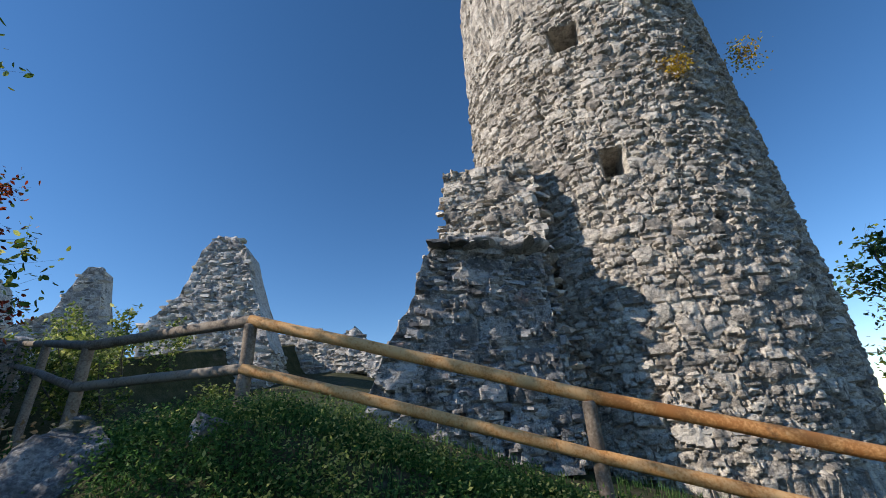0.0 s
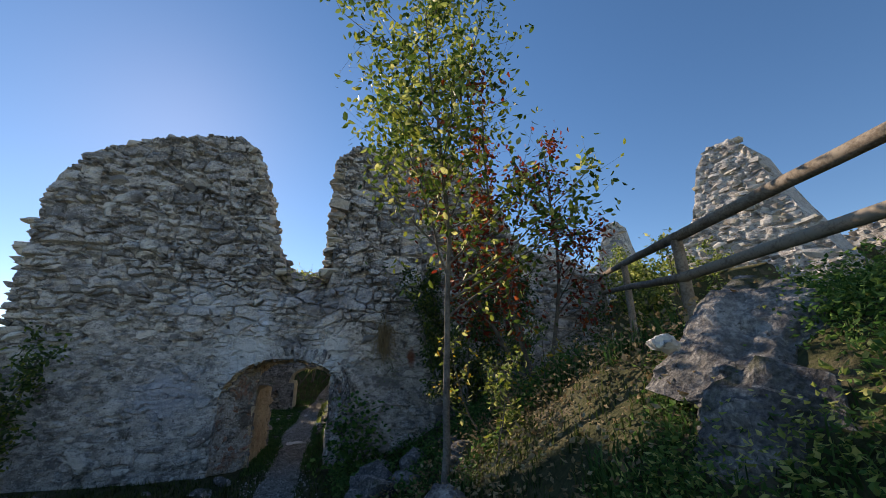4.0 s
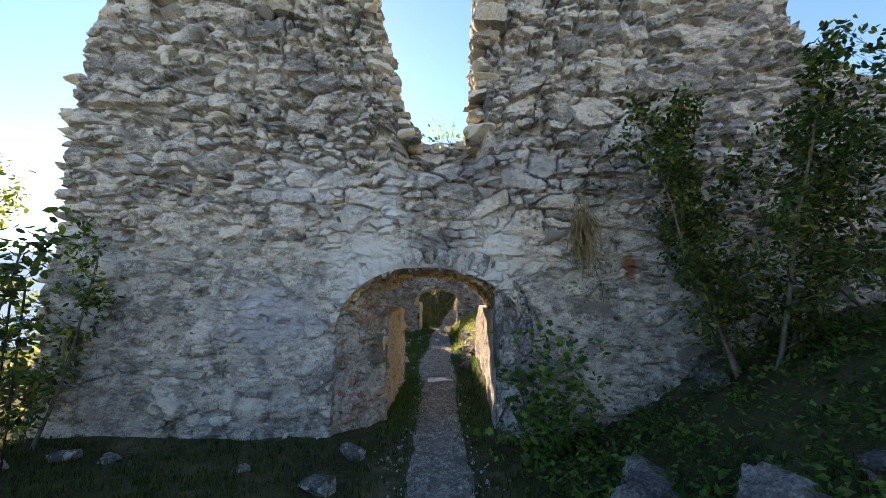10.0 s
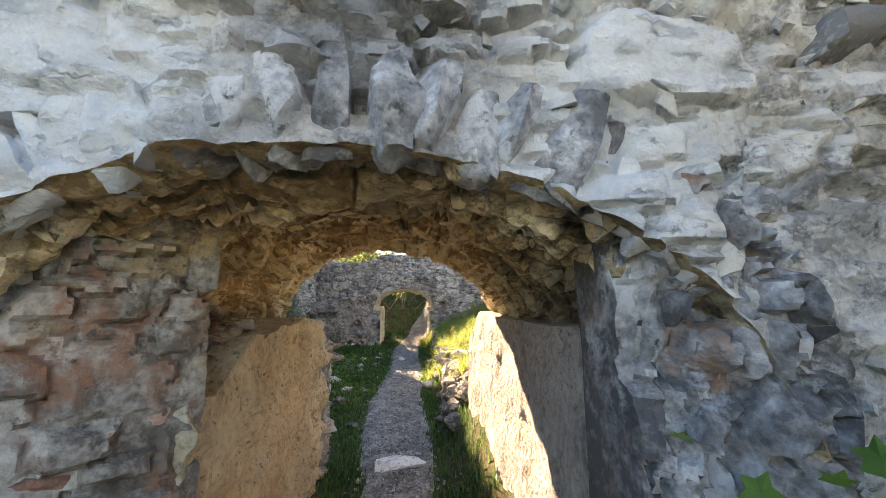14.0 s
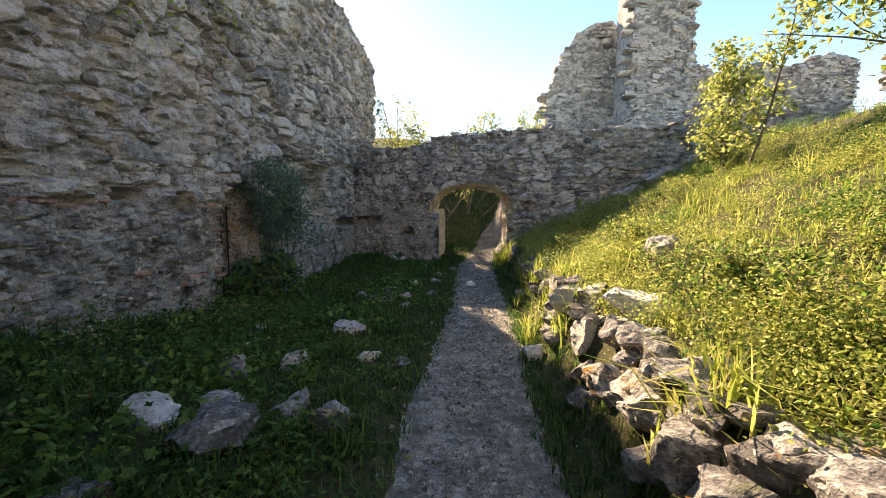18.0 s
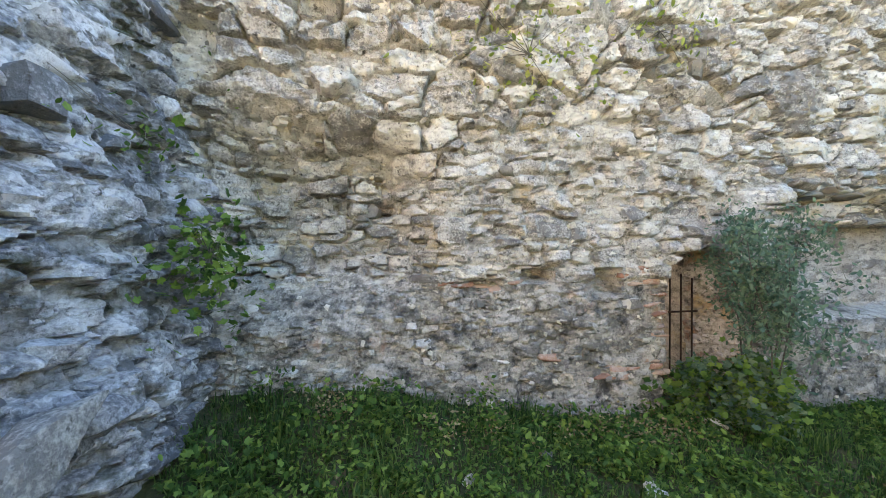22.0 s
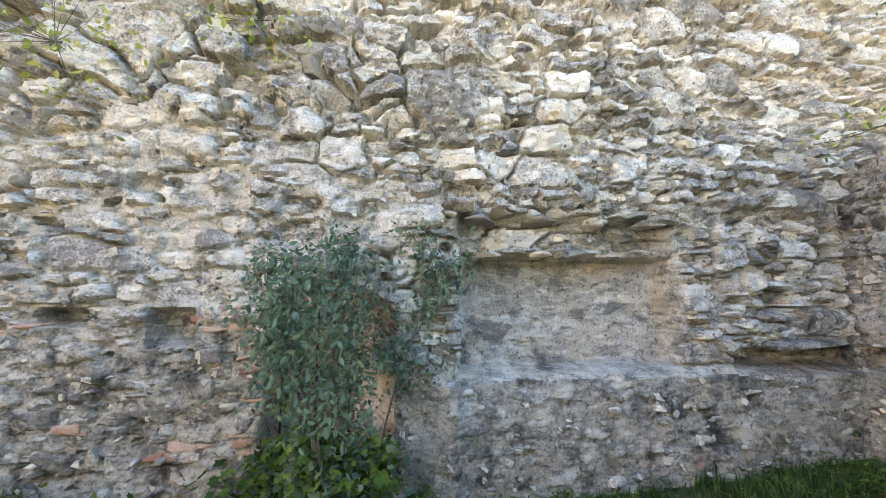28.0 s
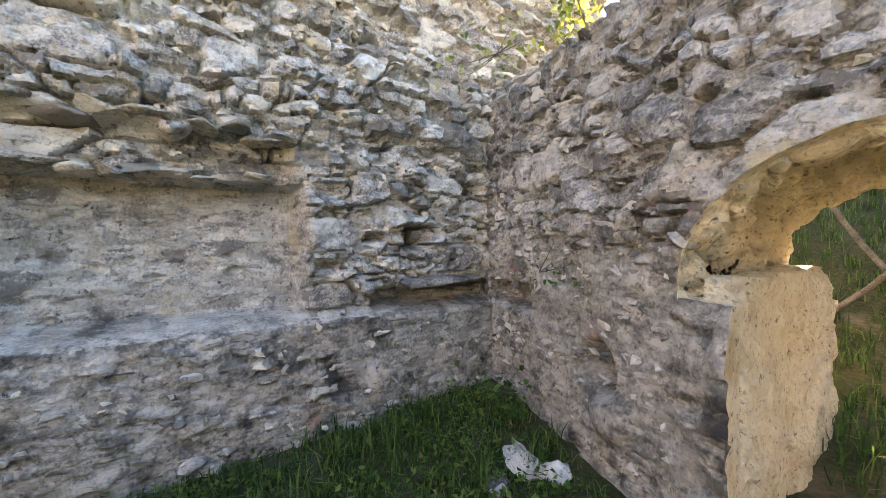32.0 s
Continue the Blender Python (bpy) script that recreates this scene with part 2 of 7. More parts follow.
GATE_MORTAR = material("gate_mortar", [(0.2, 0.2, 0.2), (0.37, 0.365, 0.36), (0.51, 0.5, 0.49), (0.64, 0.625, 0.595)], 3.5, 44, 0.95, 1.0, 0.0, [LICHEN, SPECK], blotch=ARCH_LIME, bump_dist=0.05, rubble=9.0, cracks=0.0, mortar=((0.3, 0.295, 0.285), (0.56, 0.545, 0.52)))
WARM_STONE = material("warm_limestone", [(0.25, 0.235, 0.21), (0.42, 0.395, 0.35), (0.55, 0.52, 0.46), (0.66, 0.63, 0.56)], 2.6, 34, 0.92, 1.0, 0.34, [((0.1, 0.095, 0.085), 0.25, 1.8), ((0.56, 0.48, 0.32), 0.1, 0.9), SPECK], bump_dist=0.045)
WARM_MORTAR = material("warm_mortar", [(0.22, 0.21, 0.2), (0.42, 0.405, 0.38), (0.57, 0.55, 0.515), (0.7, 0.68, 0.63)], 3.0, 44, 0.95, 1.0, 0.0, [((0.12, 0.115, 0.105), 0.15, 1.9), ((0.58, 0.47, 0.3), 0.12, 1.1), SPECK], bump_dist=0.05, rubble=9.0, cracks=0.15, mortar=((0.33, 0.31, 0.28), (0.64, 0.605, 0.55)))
# right patch: dark plaster and shade put into the colour; front patch: grey-brown mortar
SHADE_AND_MORTAR = [((1.0, 9.9, 1.5), (0.7, 1.7, 0.75), (0.07, 0.058, 0.048), 0.9), ((-0.3, 8.9, 1.75), (1.3, 0.35, 0.4), (0.2, 0.17, 0.14), 0.3)]
TOWER_STONE = material("tower_limestone", [(0.27, 0.24, 0.2), (0.45, 0.405, 0.34), (0.58, 0.525, 0.44), (0.68, 0.625, 0.53)], 2.6, 34, 0.92, 1.0, 0.36, [LICHEN, SPECK], bump_dist=0.05)
TOWER_MORTAR = material("tower_mortar", [(0.25, 0.225, 0.19), (0.44, 0.4, 0.34), (0.57, 0.52, 0.44), (0.68, 0.63, 0.54)], 3.0, 44, 0.95, 1.0, 0.0, [LICHEN, SPECK], bump_dist=0.06, rubble=7.0, mortar=((0.34, 0.3, 0.25), (0.62, 0.56, 0.47)))
OCHRE = material("ochre_vault_stone", [(0.34, 0.24, 0.14), (0.6, 0.46, 0.28), (0.74, 0.6, 0.39), (0.8, 0.7, 0.52)], 2.5, 24, 0.95, 1.0, 0.25, [((0.08, 0.07, 0.06), 0.15, 2.4), SPECK], blotch=SHADE_AND_MORTAR, bump_dist=0.05)
VAULT = material("ochre_vault_mortar", [(0.4, 0.28, 0.16), (0.64, 0.49, 0.3), (0.77, 0.63, 0.42), (0.83, 0.74, 0.56)], 2.5, 24, 0.95, 1.0, 0.25, [((0.08, 0.07, 0.06), 0.15, 2.4)], blotch=SHADE_AND_MORTAR, bump_dist=0.05, rubble=17.0, cracks=0.06)
PLASTER = material("ochre_plaster", [(0.55, 0.44, 0.3), (0.72, 0.6, 0.43), (0.82, 0.73, 0.57)], 3.0, 22, 0.95, 1.0, 0.0, [((0.3, 0.22, 0.15), 0.12, 3.0), ((0.5, 0.36, 0.26), 0.15, 0.9), ((0.7, 0.65, 0.56), 0.15, 1.7), ((0.2, 0.16, 0.12), 0.2, 26.0)], bump_dist=0.16)
# cream plaster, lightened to put bounced sunlight into its colour
CREAM = material("cream_plaster", [(0.68, 0.58, 0.42), (0.82, 0.74, 0.58), (0.88, 0.82, 0.7)], 3.0, 22, 0.95, 1.0, 0.0, [((0.45, 0.35, 0.22), 0.1, 2.0), ((0.6, 0.48, 0.3), 0.15, 1.3), ((0.2, 0.16, 0.12), 0.2, 26.0)], bump_dist=0.16)
GREY_PLASTER = material("grey_plaster", [(0.34, 0.318, 0.3), (0.5, 0.476, 0.448), (0.64, 0.612, 0.575)], 3.0, 22, 0.95, 1.0, 0.0, [((0.22, 0.2, 0.18), 0.15, 3.0), ((0.58, 0.46, 0.38), 0.08, 1.3), ((0.2, 0.16, 0.12), 0.2, 26.0)], bump_dist=0.16)
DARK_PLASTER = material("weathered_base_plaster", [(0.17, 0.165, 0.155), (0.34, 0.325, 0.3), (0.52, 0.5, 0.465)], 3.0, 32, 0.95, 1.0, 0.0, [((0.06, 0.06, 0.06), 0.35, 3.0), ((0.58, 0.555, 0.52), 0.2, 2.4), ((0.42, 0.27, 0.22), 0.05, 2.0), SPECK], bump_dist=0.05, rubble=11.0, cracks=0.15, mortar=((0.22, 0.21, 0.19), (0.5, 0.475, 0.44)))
BRICK = material("old_brick", [(0.3, 0.15, 0.11), (0.44, 0.25, 0.19), (0.5, 0.36, 0.3)], 8, 50, 0.95, 0.8, 0.3, [((0.5, 0.47, 0.43), 0.2, 7.0)], bump_dist=0.03)
OUTCROP = material("outcrop_limestone", [(0.06, 0.06, 0.065), (0.13, 0.13, 0.133), (0.22, 0.218, 0.212), (0.4, 0.39, 0.37)], 3.0, 36, 0.9, 1.0, 0.15, [LICHEN, ((0.5, 0.49, 0.46), 0.06, 2.2), ((0.05, 0.06, 0.025), 0.2, 1.9), SPECK], bump_dist=0.06)
ROCK = material("grey_rock", [(0.1, 0.1, 0.105), (0.22, 0.22, 0.22), (0.36, 0.355, 0.34), (0.52, 0.51, 0.48)], 2.5, 30, 0.9, 1.0, 0.25, [LICHEN, ((0.06, 0.07, 0.03), 0.15, 1.7), SPECK], bump_dist=0.06)
MOSSY_ROCK = material("lichen_rock", [(0.1, 0.1, 0.1), (0.22, 0.22, 0.21), (0.36, 0.35, 0.33), (0.5, 0.48, 0.45)], 2.5, 30, 0.9, 1.0, 0.25, [LICHEN, ((0.42, 0.2, 0.02), 0.3, 4.0), ((0.1, 0.13, 0.03), 0.25, 2.1), SPECK], bump_dist=0.06)
SPLAY_STONE = material("splay_rubble", [(0.16, 0.145, 0.13), (0.31, 0.285, 0.26), (0.45, 0.42, 0.385), (0.58, 0.55, 0.51)], 3.2, 22, 0.95, 1.0, 0.2, [((0.36, 0.18, 0.12), 0.3, 3.1), ((0.1, 0.09, 0.08), 0.25, 2.2), ((0.5, 0.38, 0.22), 0.2, 1.9), SPECK], bump_dist=0.05)
# dark grey rubble, lowered further to put the arch's shade into its colour
JAMB_STONE = material("jamb_rubble", [(0.1, 0.1, 0.105), (0.2, 0.2, 0.205), (0.32, 0.315, 0.315), (0.48, 0.48, 0.49)], 2.6, 20, 0.9, 1.0, 0.2, [((0.07, 0.06, 0.05), 0.3, 1.8), ((0.6, 0.64, 0.68), 0.14, 2.6), ((0.3, 0.17, 0.12), 0.12, 2.9)], bump_dist=0.05)
KEY_STONE = material("dark_voussoir_stone", [(0.12, 0.125, 0.14), (0.22, 0.23, 0.25), (0.33, 0.345, 0.37), (0.52, 0.54, 0.57)], 3.2, 20, 0.9, 1.0, 0.25, [((0.62, 0.66, 0.7), 0.14, 3.4), SPECK], bump_dist=0.05)
REAR_MORTAR = material("blue_grey_rubble", [(0.11, 0.12, 0.135), (0.24, 0.255, 0.28), (0.37, 0.39, 0.42), (0.55, 0.57, 0.6)], 3.2, 26, 0.92, 1.0, 0.0, [LICHEN, ((0.05, 0.055, 0.025), 0.3, 1.6), ((0.58, 0.61, 0.64), 0.2, 1.1), SPECK], bump_dist=0.05, rubble=9.0, cracks=0.1, mortar=((0.13, 0.13, 0.125), (0.34, 0.345, 0.35)))
REAR_STONE = material("blue_grey_stone", [(0.14, 0.15, 0.165), (0.28, 0.295, 0.32), (0.41, 0.43, 0.455), (0.57, 0.59, 0.62)], 2.6, 34, 0.9, 1.0, 0.3, [LICHEN, ((0.6, 0.63, 0.66), 0.2, 1.2), SPECK], bump_dist=0.045)
BUTT_STONE = material("buttress_limestone", [(0.15, 0.15, 0.15), (0.29, 0.285, 0.28), (0.43, 0.42, 0.4), (0.56, 0.54, 0.5)], 2.6, 34, 0.95, 1.0, 0.3, [LICHEN, SPECK], bump_dist=0.045)
EARTH = material("earth", [(0.03, 0.035, 0.015), (0.055, 0.06, 0.025), (0.1, 0.09, 0.05)], 2.5, 30, 1.0, 0.8, 0.0, [((0.14, 0.115, 0.08), 0.15, 1.2)], bump_dist=0.06)
GRAVEL = material("gravel", [(0.16, 0.155, 0.145), (0.34, 0.33, 0.31), (0.56, 0.545, 0.515)], 6, 80, 0.95, 1.0, 0.4, [((0.18, 0.155, 0.125), 0.06, 1.5)], bump_dist=0.03, rubble=38.0)
# copy of the grass with deep shade put into its colour
SHADE_GRASS = material("shade_dark_grass_blades", [(0.022, 0.045, 0.012), (0.05, 0.085, 0.02), (0.11, 0.14, 0.04)], 1.2, 8, 0.8, 0, 0.5, translucent=0.4)
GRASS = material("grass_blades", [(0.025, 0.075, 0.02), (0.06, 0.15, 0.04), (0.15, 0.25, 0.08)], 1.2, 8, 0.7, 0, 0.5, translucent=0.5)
WEED = material("weed_leaves", [(0.03, 0.085, 0.02), (0.065, 0.17, 0.04), (0.15, 0.27, 0.07)], 1.5, 9, 0.6, 0, 0.45, translucent=0.5)
# yellowing leaf colour, brightened to put sunlight into it
SUNNY = material("sunlit_yellow_green_leaves", [(0.14, 0.21, 0.05), (0.33, 0.4, 0.1), (0.58, 0.58, 0.22)], 1.5, 9, 0.6, 0, 0.5, translucent=0.55)
LEAF = material("tree_leaves", [(0.045, 0.09, 0.018), (0.1, 0.175, 0.03), (0.26, 0.29, 0.05)], 1.2, 8, 0.45, 0, 0.5, translucent=0.5)
RED_LEAF = material("red_leaves", [(0.16, 0.025, 0.015), (0.3, 0.045, 0.02), (0.42, 0.1, 0.03)], 2, 9, 0.55, 0, 0.6, translucent=0.45)
WHITE_ROCK = material("white_limestone", [(0.42, 0.42, 0.41), (0.6, 0.6, 0.58), (0.76, 0.75, 0.72)], 3, 20, 0.9, 1.0, 0.2, [SPECK, ((0.2, 0.19, 0.17), 0.1, 3.0)], bump_dist=0.04)
# lit copy of the grass, sunlight put into its yellow-green
SUN_GRASS = material("sunlit_yellow_green_grass", [(0.14, 0.22, 0.04), (0.32, 0.4, 0.09), (0.56, 0.56, 0.2)], 1.0, 8, 0.6, 0, 0.45, translucent=0.5)
YELLOW = material("golden_autumn_leaves", [(0.34, 0.2, 0.02), (0.55, 0.36, 0.035), (0.66, 0.5, 0.08)], 2, 9, 0.6, 0, 0.5, translucent=0.4)
HERB = material("bright_herb_leaves", [(0.03, 0.1, 0.025), (0.08, 0.2, 0.04), (0.19, 0.34, 0.08)], 2, 9, 0.55, 0, 0.5, translucent=0.45)
BLUE_LEAF = material("blue_green_leaves", [(0.06, 0.14, 0.1), (0.11, 0.22, 0.155), (0.19, 0.3, 0.19)], 2, 9, 0.6, 0, 0.45, translucent=0.4)
DARK_LEAF = material("dark_leaves", [(0.025, 0.055, 0.018), (0.05, 0.095, 0.028), (0.09, 0.15, 0.045)], 2, 9, 0.6, 0, 0.5, translucent=0.35)
DRY = material("dry_stalks", [(0.18, 0.13, 0.07), (0.3, 0.23, 0.13), (0.42, 0.34, 0.2)], 3, 20, 0.9, 0, 0.4, translucent=0.2)
BARK = material("bark", [(0.06, 0.055, 0.05), (0.13, 0.12, 0.105), (0.2, 0.185, 0.165)], 8, 60, 0.95, 0.6, 0.0, bump_dist=0.01)
WOOD = material("pale_rail_wood", [(0.48, 0.2, 0.06), (0.68, 0.34, 0.12), (0.78, 0.47, 0.21)], 5, 40, 0.6, 0.3, 0.15, [((0.16, 0.08, 0.04), 0.06, 4.0)], bump_dist=0.006)
GREY_WOOD = material("weathered_and_shaded_wood", [(0.12, 0.095, 0.07), (0.2, 0.165, 0.13), (0.3, 0.26, 0.21)], 5, 40, 0.85, 0.4, 0.2, bump_dist=0.006)
IRON = material("rusty_iron", [(0.02, 0.018, 0.016), (0.05, 0.035, 0.028), (0.09, 0.05, 0.035)], 9, 60, 0.7, 0.2, 0.1, metal=0.6)
# aerial haze painted as a bluish base colour and a faint glow
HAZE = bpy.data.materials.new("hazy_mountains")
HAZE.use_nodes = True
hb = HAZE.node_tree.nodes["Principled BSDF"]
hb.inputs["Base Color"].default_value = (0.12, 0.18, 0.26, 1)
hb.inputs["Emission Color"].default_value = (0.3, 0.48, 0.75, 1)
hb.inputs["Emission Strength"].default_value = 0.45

# ---- mesh helpers ----
rng = np.random.default_rng(7)


def mesh_of(name, verts, faces, mats, index=None, smooth=False, crease=0):
    """A mesh from arrays; faces is an (n, 3) or (n, 4) array, or a list of such arrays."""
    me = bpy.data.meshes.new(name)
    verts = np.asarray(verts, np.float32)
    groups = faces if isinstance(faces, list) else [faces]
    groups = [np.asarray(g, np.int32) for g in groups if len(g)]
    loops = np.concatenate([g.ravel() for g in groups])
    sizes = np.concatenate([np.full(len(g), g.shape[1], np.int32) for g in groups])
    me.vertices.add(len(verts)); me.vertices.foreach_set("co", verts.ravel())
    me.loops.add(len(loops)); me.loops.foreach_set("vertex_index", loops)
    me.polygons.add(len(sizes))
    me.polygons.foreach_set("loop_start", np.concatenate([[0], np.cumsum(sizes)[:-1]]).astype(np.int32))
    me.polygons.foreach_set("loop_total", sizes)
    for m in (mats if isinstance(mats, (list, tuple)) else [mats]):
        me.materials.append(m)
    if index is not None:
        me.polygons.foreach_set("material_index", np.asarray(index, np.int32))
    me.polygons.foreach_set("use_smooth", np.full(len(sizes), smooth))
    me.update(calc_edges=True)
    me.validate()
    if crease:
        me.set_sharp_from_angle(angle=radians(crease))
    return me


def part(name, me, parent=None, label=""):
    """Links a mesh as one object, under a thing where one is given."""
    ob = new(name, me)
    if parent is not None:
        ob.parent = parent
    return tagged(ob, label)


def thing(name, label, category, kind="", group="", me=None, at=(0, 0, 0)):
    ob = new(name, me)
    ob.location = at
    return tagged(ob, label, category, group, kind)


def fbm(p, scale=1.0, octaves=4, seed=0.0):
    """Smooth value noise of points, from -1 to 1."""
    p = np.asarray(p, float) * scale + seed * 17.31
    total, amp, norm = 0.0, 1.0, 0.0
    for o in range(octaves):
        i = np.floor(p).astype(np.int64)
        f = p - i
        f = f * f * (3 - 2 * f)
        v = 0.0
        for dx in (0, 1):
            for dy in (0, 1):
                for dz in (0, 1):
                    h = ((i[..., 0] + dx) * 374761393 + (i[..., 1] + dy) * 668265263 + (i[..., 2] + dz) * 2147483647 + o * 974711) & 0xFFFFFFFF
                    h = ((h ^ (h >> 13)) * 1274126177) & 0xFFFFFFFF
                    r = ((h ^ (h >> 16)) & 0xFFFF) / 32767.5 - 1
                    v = v + r * (f[..., 0] if dx else 1 - f[..., 0]) * (f[..., 1] if dy else 1 - f[..., 1]) * (f[..., 2] if dz else 1 - f[..., 2])
        total, norm = total + amp * v, norm + amp
        p, amp = p * 2.03, amp * 0.5
    return total / norm


def wave(x, scale=1.0, seed=0.0, octaves=3):
    """Noise along one line."""
    x = np.asarray(x, float)
    return fbm(np.stack([x, x * 0 + 3.7, x * 0 + 9.1], -1), scale, octaves, seed)


def step(a, b, x):
    t = np.clip((np.asarray(x, float) - a) / (b - a), 0, 1)
    return t * t * (3 - 2 * t)


def box_ball(n):
    """Vertices and quads of a cube cut n times along each edge."""
    key, verts, quads = {}, [], []

    def at(p):
        k = tuple(np.round(p, 5))
        if k not in key:
            key[k] = len(verts)
            verts.append(p)
        return key[k]
    for axis in range(3):
        for side in (-1, 1):
            for i in range(n):
                for j in range(n):
                    q = []
                    for a, b in ((0, 0), (1, 0), (1, 1), (0, 1)):
                        p = np.zeros(3)
                        p[axis] = side
                        p[(axis + 1) % 3] = 2 * (i + a) / n - 1
                        p[(axis + 2) % 3] = 2 * (j + b) / n - 1
                        q.append(at(p))
                    quads.append(q if side > 0 else q[::-1])
    return np.array(verts), np.array(quads)


def rock_shape(seed, n=2, ball=0.45, rough=0.16, cuts=5):
    """A broken stone about one across: between a box and a ball, knocked about."""
    v, q = box_ball(n)
    r = np.random.default_rng(seed)
    b = v / np.linalg.norm(v, axis=1, keepdims=True)
    v = v * (1 - ball) * 0.5 + b * ball * 0.56
    v = v + fbm(v, 2.3, 3, seed)[:, None] * b * rough + r.normal(0, rough * 0.5 / n ** 1.4, v.shape)
    cut = r.normal(0, 1, (cuts, 3))
    for c in cut / np.linalg.norm(cut, axis=1, keepdims=True):
        d = v @ c - r.uniform(0.3, 0.44)
        v = v - np.outer(np.maximum(d, 0) * 0.95, c)
    return v, q


STONES = [rock_shape(100 + i, 4, 0.42, 0.22, 6) for i in range(40)]
FAR_STONES = [rock_shape(500 + i, 2, 0.45, 0.2) for i in range(24)]
CHIPS = [rock_shape(700 + i, 1, 0.2, 0.25) for i in range(10)]
NEAR_ROCKS = [rock_shape(900 + i, 5, 0.25, 0.26, 8) for i in range(16)]


def turn_matrices(n, tilt, r=None):
    """Small random turns."""
    r = r or rng
    a = r.normal(0, tilt, (n, 3))
    cx, sx, cy, sy, cz, sz = (np.cos(a[:, 0]), np.sin(a[:, 0]), np.cos(a[:, 1]), np.sin(a[:, 1]), np.cos(a[:, 2]), np.sin(a[:, 2]))
    m = np.zeros((n, 3, 3))
    m[:, 0, 0], m[:, 0, 1], m[:, 0, 2] = cy * cz, sx * sy * cz - cx * sz, cx * sy * cz + sx * sz
    m[:, 1, 0], m[:, 1, 1], m[:, 1, 2] = cy * sz, sx * sy * sz + cx * cz, cx * sy * sz - sx * cz
    m[:, 2, 0], m[:, 2, 1], m[:, 2, 2] = -sy, sx * cy, cx * cy
    return m


def scatter(shapes, mats4):
    """Joins copies of shapes, placed by 4 x 4 matrices, into arrays."""
    vs, fs, base = [], [], 0
    pick = rng.integers(0, len(shapes), len(mats4))
    for k, (v, q) in enumerate(shapes):
        m = mats4[pick == k]
        if not len(m):
            continue
        w = np.einsum("nij,vj->nvi", m[:, :3, :3], v) + m[:, None, :3, 3]
        f = q[None] + (base + np.arange(len(m)) * len(v))[:, None, None]
        vs.append(w.reshape(-1, 3)); fs.append(f.reshape(-1, q.shape[1]))
        base += len(m) * len(v)
    return np.concatenate(vs), np.concatenate(fs)


def masonry(inside, u0, u1, v0, v1, place, size=(0.09, 0.2), out=(0.0, 0.06), fill=0.9, tilt=0.09, long=(1.1, 2.6), r=None):
    """Rows of rubble. place(u, v) gives points, along, out and up arrays; returns 4 x 4 matrices and (u, v)."""
    r = r or rng
    U, V, W, Hh = [], [], [], []
    v = v0
    while v < v1:
        h = r.uniform(*size) * (1.5 if r.random() < 0.12 else 1)
        u = u0 - r.uniform(0, 0.3)
        while u < u1:
            hh = h * r.uniform(0.55, 1.15)
            w = min(h * r.uniform(*long), size[1] * 3.2)
            U.append(u + w / 2); V.append(v + h / 2 + r.normal(0, 0.02)); W.append(w); Hh.append(hh)
            u += w * 0.97
        v += h * 0.93
    U, V, W, Hh = map(np.array, (U, V, W, Hh))
    V = V + 0.06 * wave(U, 0.7, v0 + u0)
    ok = inside(U, V, W / 2, Hh / 2) & (r.random(len(U)) < fill)
    U, V, W, Hh = U[ok], V[ok], W[ok], Hh[ok]
    p, a, o, up = place(U, V)
    n = len(U)
    D = np.minimum(W, Hh * 2.2) * r.uniform(0.7, 1.2, n) + 0.05
    push = r.uniform(out[0], out[1], n) * (1 + (r.random(n) < 0.1) * 0.8)
    base = np.stack([a, o, up], -1)
    m = np.zeros((n, 4, 4)); m[:, 3, 3] = 1
    rot = base @ turn_matrices(n, tilt, r)
    m[:, :3, :3] = rot * np.stack([W * 1.08, D, Hh * 1.08], -1)[:, None, :]
    m[:, :3, 3] = p + o * (push + 0.015 - D * 0.4)[:, None]
    return m, np.stack([U, V], -1)


def pebbling(inside, u0, u1, v0, v1, place, density, r, size=(0.02, 0.05), out=0.012):
    """Small stones that fill the joints of a wall."""
    n = int((u1 - u0) * (v1 - v0) * density)
    U, V = r.uniform(u0, u1, n), r.uniform(v0, v1, n)
    s = r.uniform(*size, n)
    ok = inside(U, V, s, s)
    U, V, s = U[ok], V[ok], s[ok]
    p, a, o, up = place(U, V)
    n = len(U)
    m = np.zeros((n, 4, 4)); m[:, 3, 3] = 1
    m[:, :3, :3] = np.stack([a, o, up], -1) @ turn_matrices(n, 0.35, r) * (s[:, None] * r.uniform([1.2, 0.9, 0.6], [2.8, 1.6, 1.4], (n, 3)))[:, None, :]
    m[:, :3, 3] = p + o * r.uniform(-out, out * 2, n)[:, None]
    return m


def chink(wall, m, mat):
    v, q = scatter(CHIPS, m)
    tagged(part("chippings", mesh_of("chippings", v, q, mat), wall), kind="stuff")


def lay(wall, mats4, uv, near, mat, limit=300, shapes=STONES, name="stone", stuff="rubble"):
    """The stones of a wall: those in the near stretch as parts, the rest joined."""
    score = near(uv[:, 0], uv[:, 1])
    order = np.argsort(score)
    single = order[:limit][score[order[:limit]] < 1e6] if limit else order[:0]
    pending.append((wall, mats4[single], mat, shapes, name))
    rest = np.setdiff1d(np.arange(len(mats4)), single)
    if len(rest):
        v, q = scatter(shapes, mats4[rest])
        ob = part(stuff, mesh_of(stuff, v, q, mat, None, True, 42), wall)
        tagged(ob, kind="stuff")


pending = []
shared = {}


